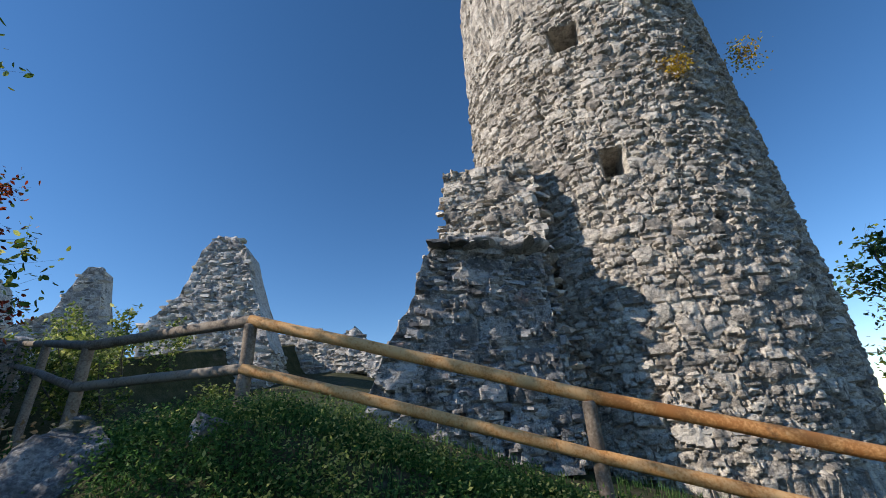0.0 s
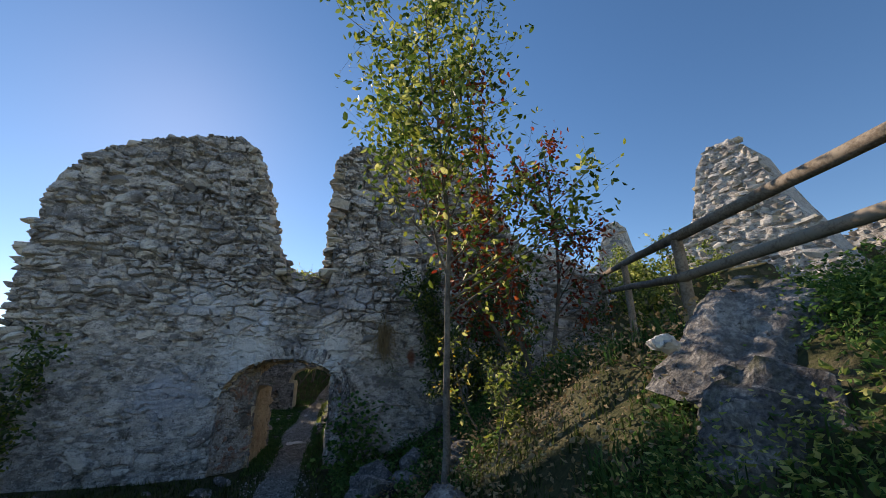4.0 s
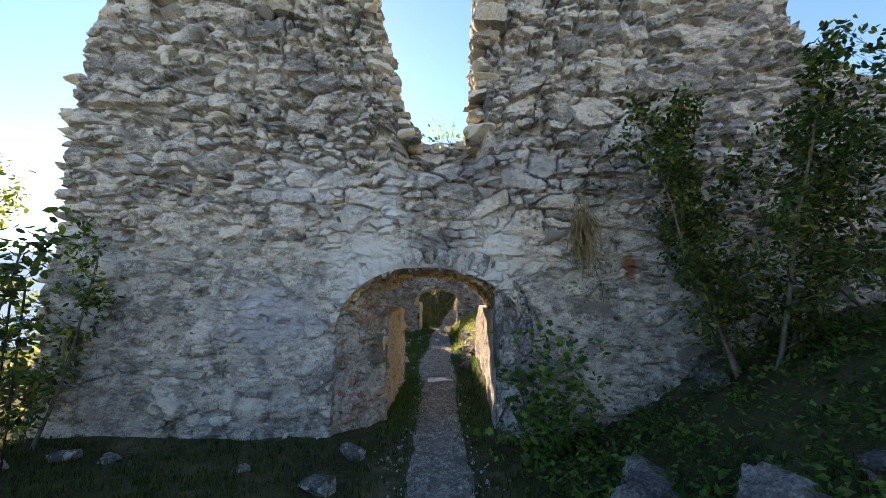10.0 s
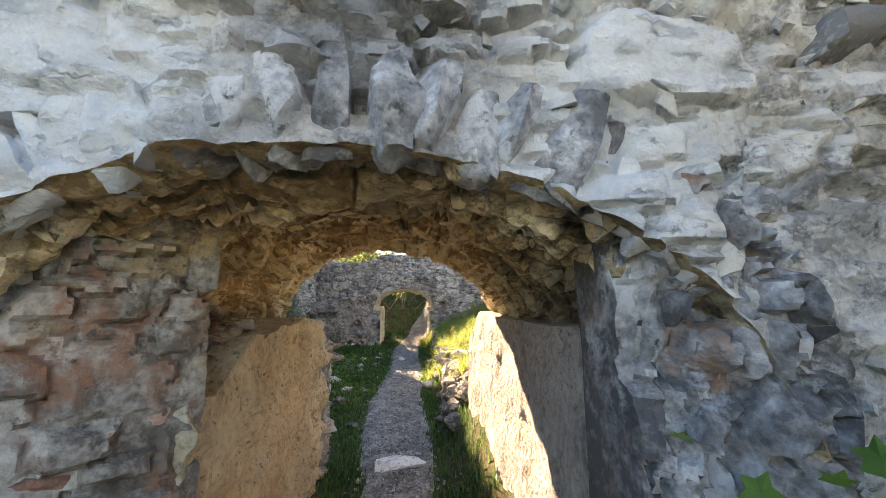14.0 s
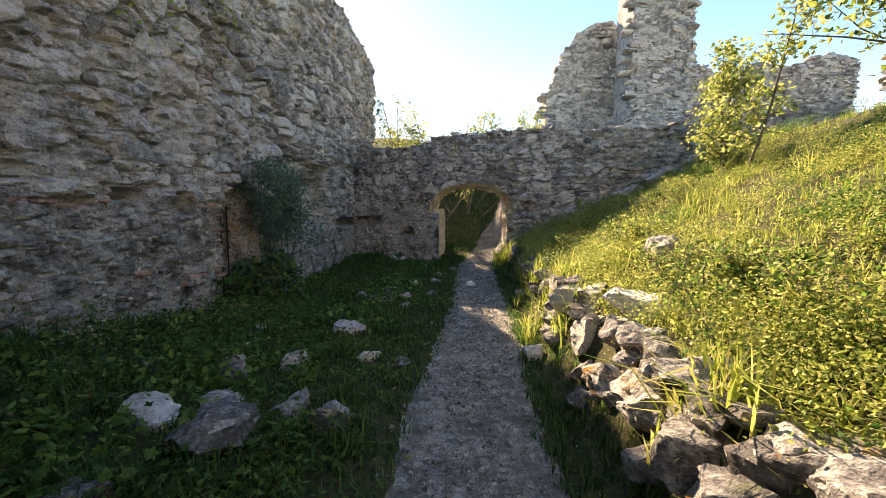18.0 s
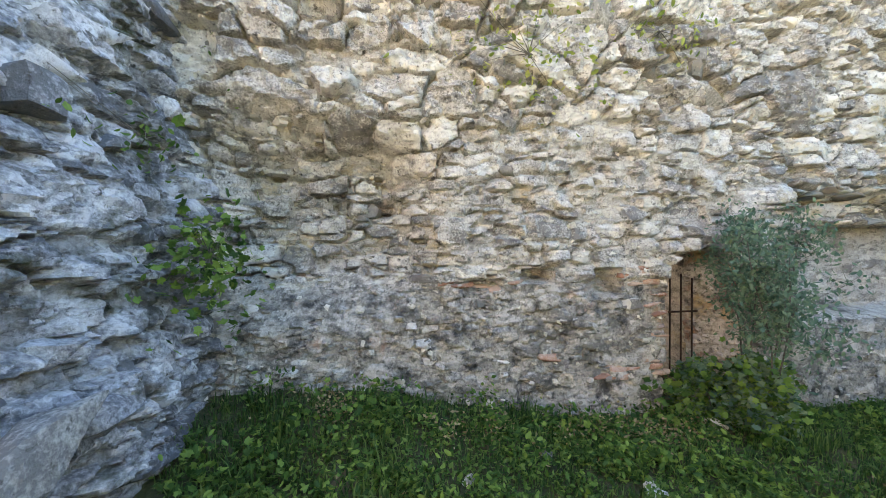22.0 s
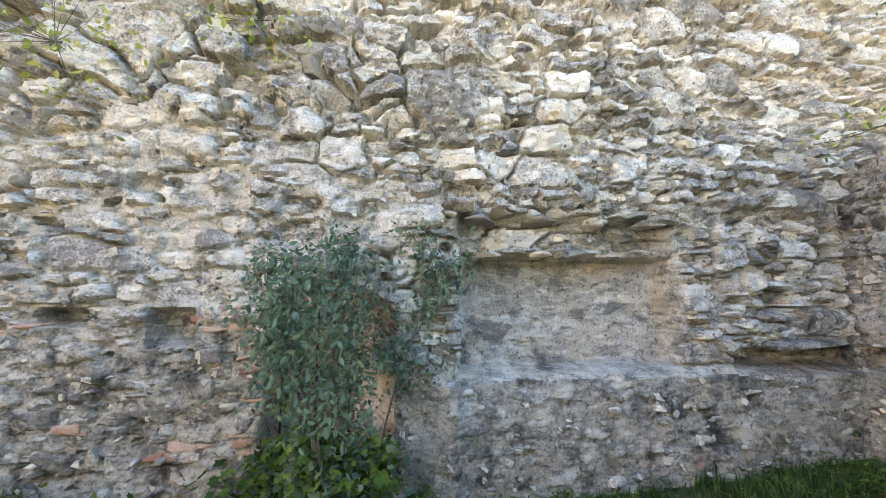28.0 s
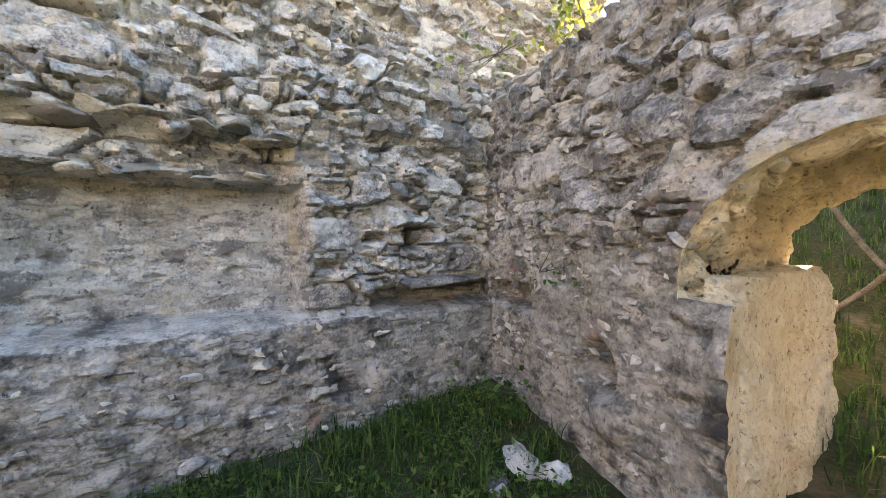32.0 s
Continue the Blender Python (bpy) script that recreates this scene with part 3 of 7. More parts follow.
def lay_pending():
    """Links the single stones, last of all."""
    r = random.Random(5)
    for wall, mats4, mat, shapes, name in pending:
        for m in mats4:
            k = (r.randrange(len(shapes)), mat.name, id(shapes))
            if k not in shared:
                shared[k] = mesh_of(name, *shapes[k[0]], mat, None, True, 42)
            ob = new(name, shared[k])
            ob.parent = wall
            ob.matrix_local = Matrix(m.tolist())


def cells(u, v, w, h, seed):
    """Irregular courses of stones: distance from the joints, a random number and the offset from the middle of each stone."""
    p = np.stack([u, v, u * 0 + seed], -1)
    u = u + 0.22 * w * fbm(p, 1.6 / w, 2, seed) * 1.6
    v = v + 0.3 * h * fbm(p, 0.9 / w, 2, seed + 5) * 1.8
    def rnd(i, j, k):
        x = (i * 73856093 + j * 19349663 + k * 83492791 + int(seed * 101)) & 0xFFFFFFFF
        x = ((x ^ (x >> 13)) * 1274126177) & 0xFFFFFFFF
        return ((x ^ (x >> 16)) & 0xFFFF) / 65535
    j0 = np.floor(v / h).astype(np.int64)
    f1 = np.full(u.shape, 9.0); f2 = np.full(u.shape, 9.0)
    rid, dx, dy = np.zeros(u.shape), np.zeros(u.shape), np.zeros(u.shape)
    for dj in (-1, 0, 1):
        j = j0 + dj
        gu = u / w + rnd(j, j * 0, 1)
        i0 = np.floor(gu).astype(np.int64)
        for di in (-1, 0, 1):
            i = i0 + di
            cx = gu - (i + 0.5 + 0.7 * (rnd(i, j, 2) - 0.5))
            cy = v / h - (j + 0.5 + 0.5 * (rnd(i, j, 3) - 0.5))
            d = (np.abs(cx) ** 3 + np.abs(cy) ** 3) ** (1 / 3)
            near = d < f1
            f2 = np.where(near, f1, np.minimum(f2, d))
            rid, dx, dy = np.where(near, rnd(i, j, 4), rid), np.where(near, cx, dx), np.where(near, cy, dy)
            f1 = np.where(near, d, f1)
    return f2 - f1, rid, dx, dy


def mixed_cells(u, v, w, h, seed):
    """Small stones with larger blocks strewn among them."""
    e, r, dx, dy = cells(u, v, w * 0.8, h * 0.85, seed)
    eb, rb, bx, by = cells(u, v, w * 1.45, h * 1.75, seed + 9)
    big = rb > 0.66
    return np.where(big, eb, np.minimum(e, eb * 1.2)), np.where(big, np.mod(rb * 9.7, 1) * 0.8 + 0.2, r), np.where(big, bx, dx), np.where(big, by, dy)


def rubble(u, v, amp, w=0.3, h=0.16, seed=0.0, buried=0.3):
    """Relief, tone and stone mask of weathered rubble work; amp is the depth of its joints."""
    e, r, dx, dy = mixed_cells(u, v, w, h, seed)
    e2, r2_, _, _ = cells(u, v, w * 0.42, h * 0.45, seed + 3)
    p = np.stack([u, v, u * 0 + seed], -1)
    stone = step(0.02, 0.1 + 0.45 * np.clip(np.asarray(buried) - 0.15, 0, 0.4), e) * (r > buried)
    tilt = -(0.02 + 0.5 * np.mod(r * 7.3, 1)) * dy + (np.mod(r * 13.7, 1) - 0.5) * dx * 0.8
    d = stone * (0.45 + 0.65 * np.mod(r * 3.1, 1) + tilt - 0.55 * (dx * dx + dy * dy)) * amp
    chips = step(0.03, 0.14, e2) * (1 - stone) * (r2_ > 0.45)
    d = d + chips * amp * 0.45 * np.mod(r2_ * 5.1, 1)
    d = d - amp * 0.4 * np.exp(-(e / 0.04) ** 2) * (r > buried) * step(-0.05, 0.3, fbm(p, 2.4, 2, seed + 8))
    d = d - amp * 1.3 * (np.mod(r * 29.1, 1) < 0.045) * step(0.05, 0.25, e) - amp * 1.2 * (np.mod(r2_ * 23.3, 1) < 0.03) * step(0.05, 0.2, e2) * (1 - stone)
    d = d + amp * 0.5 * fbm(p, 5, 3, seed) + amp * 0.28 * fbm(p, 22, 2, seed + 1)
    tone = np.where(stone > 0.4, np.mod(r * 17.7, 1), np.mod(r2_ * 11.3, 1) * 0.8 + 0.1)
    return d, tone, np.clip(stone + chips * 0.8, 0, 1)


def column_wall(sections, point, mats, nv_step=0.09, bulge=0.05, relief=None, paint=None, rub=None, fine=None):
    """Solid rubble core. sections: (u array, bottom, top, material index of the underside); point(u, v, side) gives world points,
    side 0 the face and 1 the back. relief(u, v) pushes the face outwards; fine: (from, to, step) of the levels cut closer."""
    vs, fs, idx, base, tones, masks = [], [], [], 0, [], []
    floor_v = min(np.min(s[1]) for s in sections)
    roof_v = max(np.max(s[2]) for s in sections)
    if fine is None:
        levels = np.linspace(floor_v, roof_v, max(3, int((roof_v - floor_v) / nv_step) + 1))
    else:
        f0, f1, d = fine
        levels = np.concatenate([np.linspace(floor_v, f0, max(2, int((f0 - floor_v) / 0.09)), endpoint=False), np.linspace(f0, f1, int((f1 - f0) / d), endpoint=False),
                                 np.linspace(f1, roof_v, max(2, int((roof_v - f1) / nv_step) + 1))])
    nv = len(levels)
    for us, lo, hi, under in sections:
        us, lo, hi = np.broadcast_arrays(np.asarray(us, float), lo, hi)
        uu = np.repeat(us[:, None], nv, 1)
        vv = np.clip(levels[None], lo[:, None], hi[:, None])
        nu = len(us)
        for side in (0, 1):
            p = point(uu, vv, side)
            nrm = point(uu, vv, 0) - point(uu, vv, 1)
            nrm = nrm / np.linalg.norm(nrm, axis=-1, keepdims=True) * (1 if side == 0 else -1)
            d = fbm(p, 2.2, 4) * bulge
            if side == 0 and relief is not None:
                d = d + relief(uu, vv)
            tn, mk = np.full(uu.shape, 0.5), np.full(uu.shape, 0.6)
            if side == 0 and rub is not None:
                add, tn, mk = rub(uu, vv)
                d = d + add
            tones.append(tn.ravel()); masks.append(mk.ravel())
            vs.append((p + nrm * d[..., None]).reshape(-1, 3))
        g = np.arange(nu * nv).reshape(nu, nv)
        A, B = g + base, g + base + nu * nv
        quad = lambda a, b, c, d: np.stack([a.ravel(), b.ravel(), c.ravel(), d.ravel()], -1)
        # the back needs few faces
        ci, cj = (np.unique(np.append(np.arange(0, k, 5), k - 1)) for k in (nu, nv))
        C, cv = B[np.ix_(ci, cj)], vv[np.ix_(ci, cj)]
        shut = (cv[:, 1:] - cv[:, :-1]) < 1e-6
        new_faces = [quad(A[:-1, :-1], A[1:, :-1], A[1:, 1:], A[:-1, 1:]), quad(C[:-1, :-1], C[:-1, 1:], C[1:, 1:], C[1:, :-1]),
                     quad(A[:-1, -1], A[1:, -1], B[1:, -1], B[:-1, -1]), quad(A[0, :-1], A[0, 1:], B[0, 1:], B[0, :-1]),
                     quad(A[-1, :-1], B[-1, :-1], B[-1, 1:], A[-1, 1:])]
        # the underside, cut finely across the depth so that it can be rough
        nd = 2 if under is None else 100
        low = np.zeros((nu, nd), int)
        low[:, 0], low[:, -1] = A[:, 0], B[:, 0]
        if nd > 2:
            pa, pb = point(us, lo, 0), point(us, lo, 1)
            s = np.linspace(0, 1, nd)[1:-1]
            mid = pa[:, None] * (1 - s)[None, :, None] + pb[:, None] * s[None, :, None]
            arc = np.concatenate([[0], np.cumsum(np.hypot(np.diff(us), np.diff(lo)))])
            deep = np.linalg.norm(pb - pa, axis=-1)[:, None] * s[None]
            slope = np.gradient(lo, us)
            inward = np.stack([slope, 0 * slope, -np.ones(nu)], -1) / np.hypot(slope, 1)[:, None]
            push, utone, umask = rubble(arc[:, None] + 0 * deep, deep, 0.11, 0.3, 0.17, 21.0, 0.18)
            push = (push - 0.05 + fbm(mid, 1.7, 3, 3) * 0.08) * step(0, 0.05, s)[None] * step(1.0, 0.97, s)[None]
            mid = mid + inward[:, None] * push[..., None]
            start = base + 2 * nu * nv
            low[:, 1:-1] = start + np.arange(nu * (nd - 2)).reshape(nu, nd - 2)
            vs.append(mid.reshape(-1, 3))
            tones.append(utone.ravel()); masks.append(umask.ravel())
        new_faces.append(quad(low[:-1, :-1], low[:-1, 1:], low[1:, 1:], low[1:, :-1]))
        flat = (vv[:, 1:] - vv[:, :-1]) < 1e-6
        open_ = ~(flat[:-1] & flat[1:]).ravel()
        keeps = [open_, ~(shut[:-1] & shut[1:]).ravel(), None, ~flat[0], ~flat[-1], None]
        for k, q in enumerate(new_faces):
            kind = np.full(len(q), under if (k == 5 and under is not None) else 0)
            if k == 0 and paint is not None:
                kind = paint(uu[:-1, :-1], vv[:-1, :-1]).ravel().astype(int)
            use = slice(None) if keeps[k] is None else keeps[k]
            fs.append(q[use])
            idx.append(kind[use])
        base += 2 * nu * nv + (nu * (nd - 2) if nd > 2 else 0)
    me = mesh_of("core", np.concatenate(vs), np.concatenate(fs), mats, np.concatenate(idx), True, 36)
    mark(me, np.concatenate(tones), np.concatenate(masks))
    return me


def mark(me, tone, stone):
    """Stores each point's tone and whether it is stone or mortar."""
    for name, val in (("tone", tone), ("stone", stone)):
        me.attributes.new(name, "FLOAT", "POINT").data.foreach_set("value", np.asarray(val, np.float32))


def tube(points, radii, sides=7):
    """A tapered limb through points."""
    p = np.asarray(points, float)
    n = len(p)
    d = np.gradient(p, axis=0)
    d /= np.linalg.norm(d, axis=1, keepdims=True) + 1e-9
    ref = np.where(np.abs(d[:, 2:3]) > 0.9, np.array([[1.0, 0, 0]]), np.array([[0, 0, 1.0]]))
    a = np.cross(d, ref); a /= np.linalg.norm(a, axis=1, keepdims=True) + 1e-9
    b = np.cross(d, a)
    ang = np.linspace(0, 2 * np.pi, sides, endpoint=False)
    v = p[:, None] + (np.cos(ang)[None, :, None] * a[:, None] + np.sin(ang)[None, :, None] * b[:, None]) * np.asarray(radii, float)[:, None, None]
    g = np.arange(n * sides).reshape(n, sides)
    q = np.stack([g[:-1], np.roll(g[:-1], -1, 1), np.roll(g[1:], -1, 1), g[1:]], -1).reshape(-1, 4)
    caps = np.array([[g[e, 0], g[e, i], g[e, i + 1]] for e in (0, n - 1) for i in range(1, sides - 1)])
    return v.reshape(-1, 3), q, caps


def join(pieces):
    """Joins (verts, quads[, tris]) pieces into arrays."""
    vs, qs, ts, base = [], [], [], 0
    for piece in pieces:
        vs.append(piece[0]); qs.append(piece[1] + base)
        if len(piece) > 2:
            ts.append(piece[2] + base)
        base += len(piece[0])
    return np.concatenate(vs), [np.concatenate(qs)] + ([np.concatenate(ts)] if ts else [])


LEAF_V = np.array([[0, 0, 0], [0.24, 0.3, 0.05], [0.2, 0.7, 0.0], [0, 1, -0.12], [-0.2, 0.7, 0.0], [-0.24, 0.3, 0.05], [0, 0.5, -0.03]])
LEAF_F = np.array([[0, 1, 6, 5], [1, 2, 3, 6], [5, 6, 3, 4]])
KITE = (np.array([[0, 0, 0], [0.3, 0.45, 0.1], [0, 1, -0.1], [-0.3, 0.45, 0.1]]), np.array([[0, 1, 2, 3]]))
STRAW = (np.array([[-0.02, 0, 0], [0.02, 0, 0], [0.014, 0.5, 0.06], [-0.014, 0.5, 0.06], [0.002, 1, -0.08], [-0.002, 1, -0.08]]), np.array([[0, 1, 2, 3], [3, 2, 4, 5]]))
LOBED = (np.array([[0, 0, 0], [0.4, 0.12, 0.03], [0.3, 0.4, 0.0], [0.5, 0.62, -0.05], [0.17, 0.72, 0.02], [0, 1, -0.1], [-0.17, 0.72, 0.02], [-0.5, 0.62, -0.05], [-0.3, 0.4, 0], [-0.4, 0.12, 0.03], [0, 0.45, -0.04]]),
         np.array([[0, 1, 2, 10], [10, 2, 3, 4], [10, 4, 5, 6], [10, 6, 7, 8], [0, 10, 8, 9]]))


def leaves(points, size, r, droop=0.4, shape=None):
    """A leaf at each point, turned at random."""
    lv, lf = shape or (LEAF_V, LEAF_F)
    p = np.asarray(points, float)
    n = len(p)
    yaw = r.uniform(0, 2 * np.pi, n)
    pitch = r.normal(-droop, 0.55, n)
    roll = r.normal(0, 0.7, n)
    f = np.stack([np.cos(yaw) * np.cos(pitch), np.sin(yaw) * np.cos(pitch), np.sin(pitch)], -1)
    s = np.stack([-np.sin(yaw), np.cos(yaw), np.zeros(n)], -1)
    u = np.cross(s, f)
    s2 = s * np.cos(roll)[:, None] + u * np.sin(roll)[:, None]
    u2 = np.cross(s2, f)
    m = np.stack([s2, f, u2], -1) * (size * r.uniform(0.6, 1.25, n))[:, None, None]
    v = np.einsum("nij,vj->nvi", m, lv) + p[:, None]
    q = lf[None] + (np.arange(n) * len(lv))[:, None, None]
    return v.reshape(-1, 3), q.reshape(-1, lf.shape[1])

# ---- ground ----
PY = np.array([-40, -6, 0, 3.4, 8, 12, 15, 18, 23, 27, 33])
PZ = np.array([0.3, 0.2, 0.0, -0.3, -0.62, -0.6, -0.62, -0.64, -0.58, -0.3, 0.1])
CX = np.array([0.6, 0.4, 0.15, 0.08, -0.18, -0.25, -0.4, -0.34, -0.4, 0.2, 3.2])


def ground(x, y):
    """Height of the ground."""
    x, y = np.asarray(x, float), np.asarray(y, float)
    zp = np.interp(y, PY, PZ)
    wide = 3.5 + 0.35 * np.maximum(y - 2, 0)
    slope = 1.85 * step(0.9, wide + 0.2, x) + 0.2 * np.maximum(x - 6, 0) * step(-3, 8, y)
    slope = slope + np.interp(y, [-40, -7.4, -3.45, -0.6], [-6, -2.05, -1.08, 0]) * step(1.0, 3.4, x)
    lumps = 0.2 * fbm(np.stack([x, y, x * 0 + 4], -1), 0.9, 2) * step(0.7, 1.6, x)
    bank = lumps + 0.66 * step(0.28, 0.74, x + 0.1 * wave(y, 0.9, 21)) + 0.45 * np.maximum(x - 0.85, 0)
    mid = step(8.5, 11, y)
    rise = slope * (1 - mid) + bank * mid
    rise = np.minimum(rise, 9 - 5.5 * mid)
    left = 0.62 * np.exp(-((x + 4.7) ** 2 / 2.5 + (y - 13.6) ** 2 / 6.5))
    drop = -0.55 * np.maximum(-x - 6.5, 0) ** 1.05
    beyond = np.minimum(0.5 * np.maximum(y - 26.5, 0), 4.0) * step(80, 50, y) * step(5.5, 3.0, x) + 1.0 * step(-0.8, -5, x) * step(25.5, 31, y)
    far = -0.5 * np.maximum(np.hypot(x - 10, y - 10) - 55, 0)
    z = zp + rise + left + drop + beyond + far
    z = z + 0.06 * fbm(np.stack([x, y, x * 0], -1), 0.9, 3) * step(0.3, 0.9, np.abs(x - np.interp(y, PY, CX)))
    return np.maximum(z, -260)


def lines(lo, hi, fine, reach):
    mid = np.arange(lo, hi + fine / 2, fine)
    out = np.geomspace(fine * 2, reach, 34)
    return np.concatenate([lo - out[::-1], mid, hi + out])


gx, gy = lines(-6.5, 8.5, 0.13, 4200), lines(-5, 28, 0.13, 4200)
GX, GY = np.meshgrid(gx, gy, indexing="ij")
gv = np.stack([GX, GY, ground(GX, GY)], -1).reshape(-1, 3)
gi = np.arange(len(gv)).reshape(GX.shape)
gq = np.stack([gi[:-1, :-1], gi[1:, :-1], gi[1:, 1:], gi[:-1, 1:]], -1).reshape(-1, 4)
thing("ground", "uneven dark grassy hillside earth of the castle ruin", "ground", "structure", me=mesh_of("ground", gv, gq, EARTH, None, True))

# the gravel path
py = np.arange(-5, 31, 0.1)
pw = np.linspace(-1, 1, 11)
half = 0.43 + 0.08 * wave(py, 1.1, 2) + 0.2 * step(11, 14, py)
PX = np.interp(py, PY, CX)[:, None] + pw[None] * half[:, None] + 0.07 * wave(py, 0.8, 5)[:, None]
PYY = np.repeat(py[:, None], 11, 1)
PZZ = ground(PX, PYY) + 0.02 - 0.05 * np.abs(pw[None]) ** 4 + 0.008 * fbm(np.stack([PX, PYY, PX * 0], -1), 9, 2)
gi = np.arange(PX.size).reshape(PX.shape)
pq = np.stack([gi[:-1, :-1], gi[:-1, 1:], gi[1:, 1:], gi[1:, :-1]], -1).reshape(-1, 4)
path = thing("path", "narrow trodden path of pale grey gravel", "path", "structure", me=mesh_of("path", np.stack([PX, PYY, PZZ], -1).reshape(-1, 3), pq, GRAVEL, None, True))
n = 9000
r2 = np.random.default_rng(11)
yy = r2.uniform(-1, 28, n)
xx = np.interp(yy, PY, CX) + r2.normal(0, 0.24, n)
s = r2.gamma(2.2, 0.006, n) + 0.007
m4 = np.zeros((n, 4, 4)); m4[:, 3, 3] = 1
m4[:, :3, :3] = turn_matrices(n, 1.5, r2) * (s[:, None] * r2.uniform(0.6, 1.3, (n, 3)))[:, None, :]
m4[:, :3, 3] = np.stack([xx, yy, ground(xx, yy) + 0.022], -1)
v, q = scatter([rock_shape(40 + i, 1, 0.3, 0.2) for i in range(6)], m4)
thing("gravel", "loose pale limestone pebbles on the path", "gravel", "stuff", me=mesh_of("gravel", v, q, GRAVEL))

# ---- mountains ----
def mountains(name, dist, base, peak, seed, a0, a1):
    a = np.radians(np.linspace(a0, a1, 160))
    h = base + peak * (0.55 + 0.45 * wave(np.degrees(a), 0.11, seed, 5)) * (0.5 + 0.5 * wave(np.degrees(a), 0.03, seed + 2, 2) + 0.3)
    rows = []
    for k, t in enumerate((0, 0.5, 1)):
        d = dist * (1 - 0.12 * (1 - t))
        rows.append(np.stack([np.sin(a) * d, np.cos(a) * d, -300 + (h + 300) * t], -1))
    v = np.concatenate(rows)
    i = np.arange(160)
    q = np.concatenate([np.stack([i[:-1] + 160 * k, i[1:] + 160 * k, i[1:] + 160 * (k + 1), i[:-1] + 160 * (k + 1)], -1) for k in (0, 1)])
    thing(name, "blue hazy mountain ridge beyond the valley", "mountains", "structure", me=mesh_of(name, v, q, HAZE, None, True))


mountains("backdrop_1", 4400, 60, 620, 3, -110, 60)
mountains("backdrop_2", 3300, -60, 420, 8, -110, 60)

# ---- walls of the ruin ----
def facing(px, along, out):
    """A place() for a flat upright face: px(u, v) gives points."""
    a, o = np.array(along, float), np.array(out, float)

    def place(u, v):
        n = len(u)
        return px(u, v), np.repeat(a[None], n, 0), np.repeat(o[None], n, 0), np.repeat(np.array([[0, 0, 1.0]]), n, 0)
    return place


def ragged(us, hs, seed=0.0, amp=0.07):
    """An uneven top line through heights."""
    return lambda u: np.interp(u, us, hs) + amp * wave(u, 2.6, seed)


# gate wall across the path
ARCH_L, ARCH_R = -1.66, 1.04
def gate_arch(u):
    t = np.clip((u + 0.31) / 1.35, -1, 1)
    return 0.75 + 0.97 * np.sqrt(np.maximum(1 - np.abs(t + 0.08 * (1 - t * t)) ** 2.2, 0)) * np.where(t > 0, 1, 1)


gate_top = ragged([-5.8, -5.5, -4.9, -3.1, -2.1, -1.75, -1.35, -1.02, -0.72, -0.55, 0.33, 0.42, 0.5, 0.95, 3.9, 5.2, 5.6, 6.6, 8.5],
                  [5.5, 6.1, 6.7, 7.3, 7.45, 7.2, 6.2, 4.7, 4.3, 4.0, 4.05, 5.4, 7.1, 7.55, 7.6, 6.1, 5.1, 4.5, 4.1], 1, 0.14)
def gate_y(v):
    return 8.65 + 0.045 * np.clip(v, -1, 6.5)


def gap_lean(u, v):
    """The broken masonry of the gap slopes back from the face."""
    return step(-0.98, -0.7, u) * step(0.52, 0.36, u) * np.maximum(v - 3.0, 0) * 1.12


def vault_shift(u):
    return -0.04 - (u + 0.31) * 0.11


def gate_point(u, v, side):
    if side == 0:
        return np.stack([u, gate_y(v) + gap_lean(u, v), v], -1)
    # the vault narrows a little and rises towards the back
    k = step(2.6, 1.9, v) * (u > ARCH_L - 0.02) * (u < ARCH_R + 0.02)
    return np.stack([u + vault_shift(u) * k, 10.05 + 1.2 * step(3.7, 3.2, v) + 0.85 * step(3.4, 2.6, v) * step(-3.2, -2.2, u) * step(2.8, 1.8, u), v + 0.11 * k], -1)


us = lambda a, b, d=0.09: np.linspace(a, b, max(2, int((b - a) / d) + 1))
gate = thing("wall_gate", "tall broken rubble limestone gate wall with low arch", "wall", "structure")
ul, ur = np.concatenate([us(-5.8, -4.2, 0.03)[:-1], us(-4.2, ARCH_L, 0.02)]), np.concatenate([us(ARCH_R, 3.2, 0.02)[:-1], us(3.2, 8.5, 0.045)])
ua = (ARCH_L + ARCH_R) / 2 + (ARCH_R - ARCH_L) / 2 * np.sin(np.linspace(-np.pi / 2, np.pi / 2, 150))
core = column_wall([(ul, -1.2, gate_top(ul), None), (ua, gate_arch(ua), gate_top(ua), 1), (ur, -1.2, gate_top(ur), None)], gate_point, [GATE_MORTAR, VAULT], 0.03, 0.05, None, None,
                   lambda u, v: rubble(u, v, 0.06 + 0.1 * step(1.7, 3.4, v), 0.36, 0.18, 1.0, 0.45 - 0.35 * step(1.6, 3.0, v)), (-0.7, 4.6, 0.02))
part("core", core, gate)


def gate_in(u, v, w, h):
    lo = np.where((u + w * 0.8 > ARCH_L) & (u - w * 0.8 < ARCH_R), np.maximum(gate_arch(u - w), gate_arch(u + w)) + 0.22, -1.0)
    return (v - h > lo) & (v + h * 0.3 < np.minimum(gate_top(u - w * 0.6), gate_top(u + w * 0.6)) + 0.14) & (u > -5.95)


m4, uv = masonry(gate_in, -5.8, 8.3, -0.6, 7.9, facing(lambda u, v: gate_point(u, v, 0), (1, 0, 0), (0, -1, 0)), (0.1, 0.22), (-0.05, 0.03), 0.96)
edge = (uv[:, 1] > gate_top(uv[:, 0]) - 0.35) | (uv[:, 0] < -5.3)
keep = edge | (rng.random(len(uv)) < np.where(uv[:, 1] > 2.6 + 0.5 * wave(uv[:, 0], 0.6, 3), 0.3, 0.05))
m4, uv = m4[keep], uv[keep]
low = uv[:, 1] < 2.0
m4[low, 1, 3] += 0.03
m4[~low, 1, 3] -= 0.05
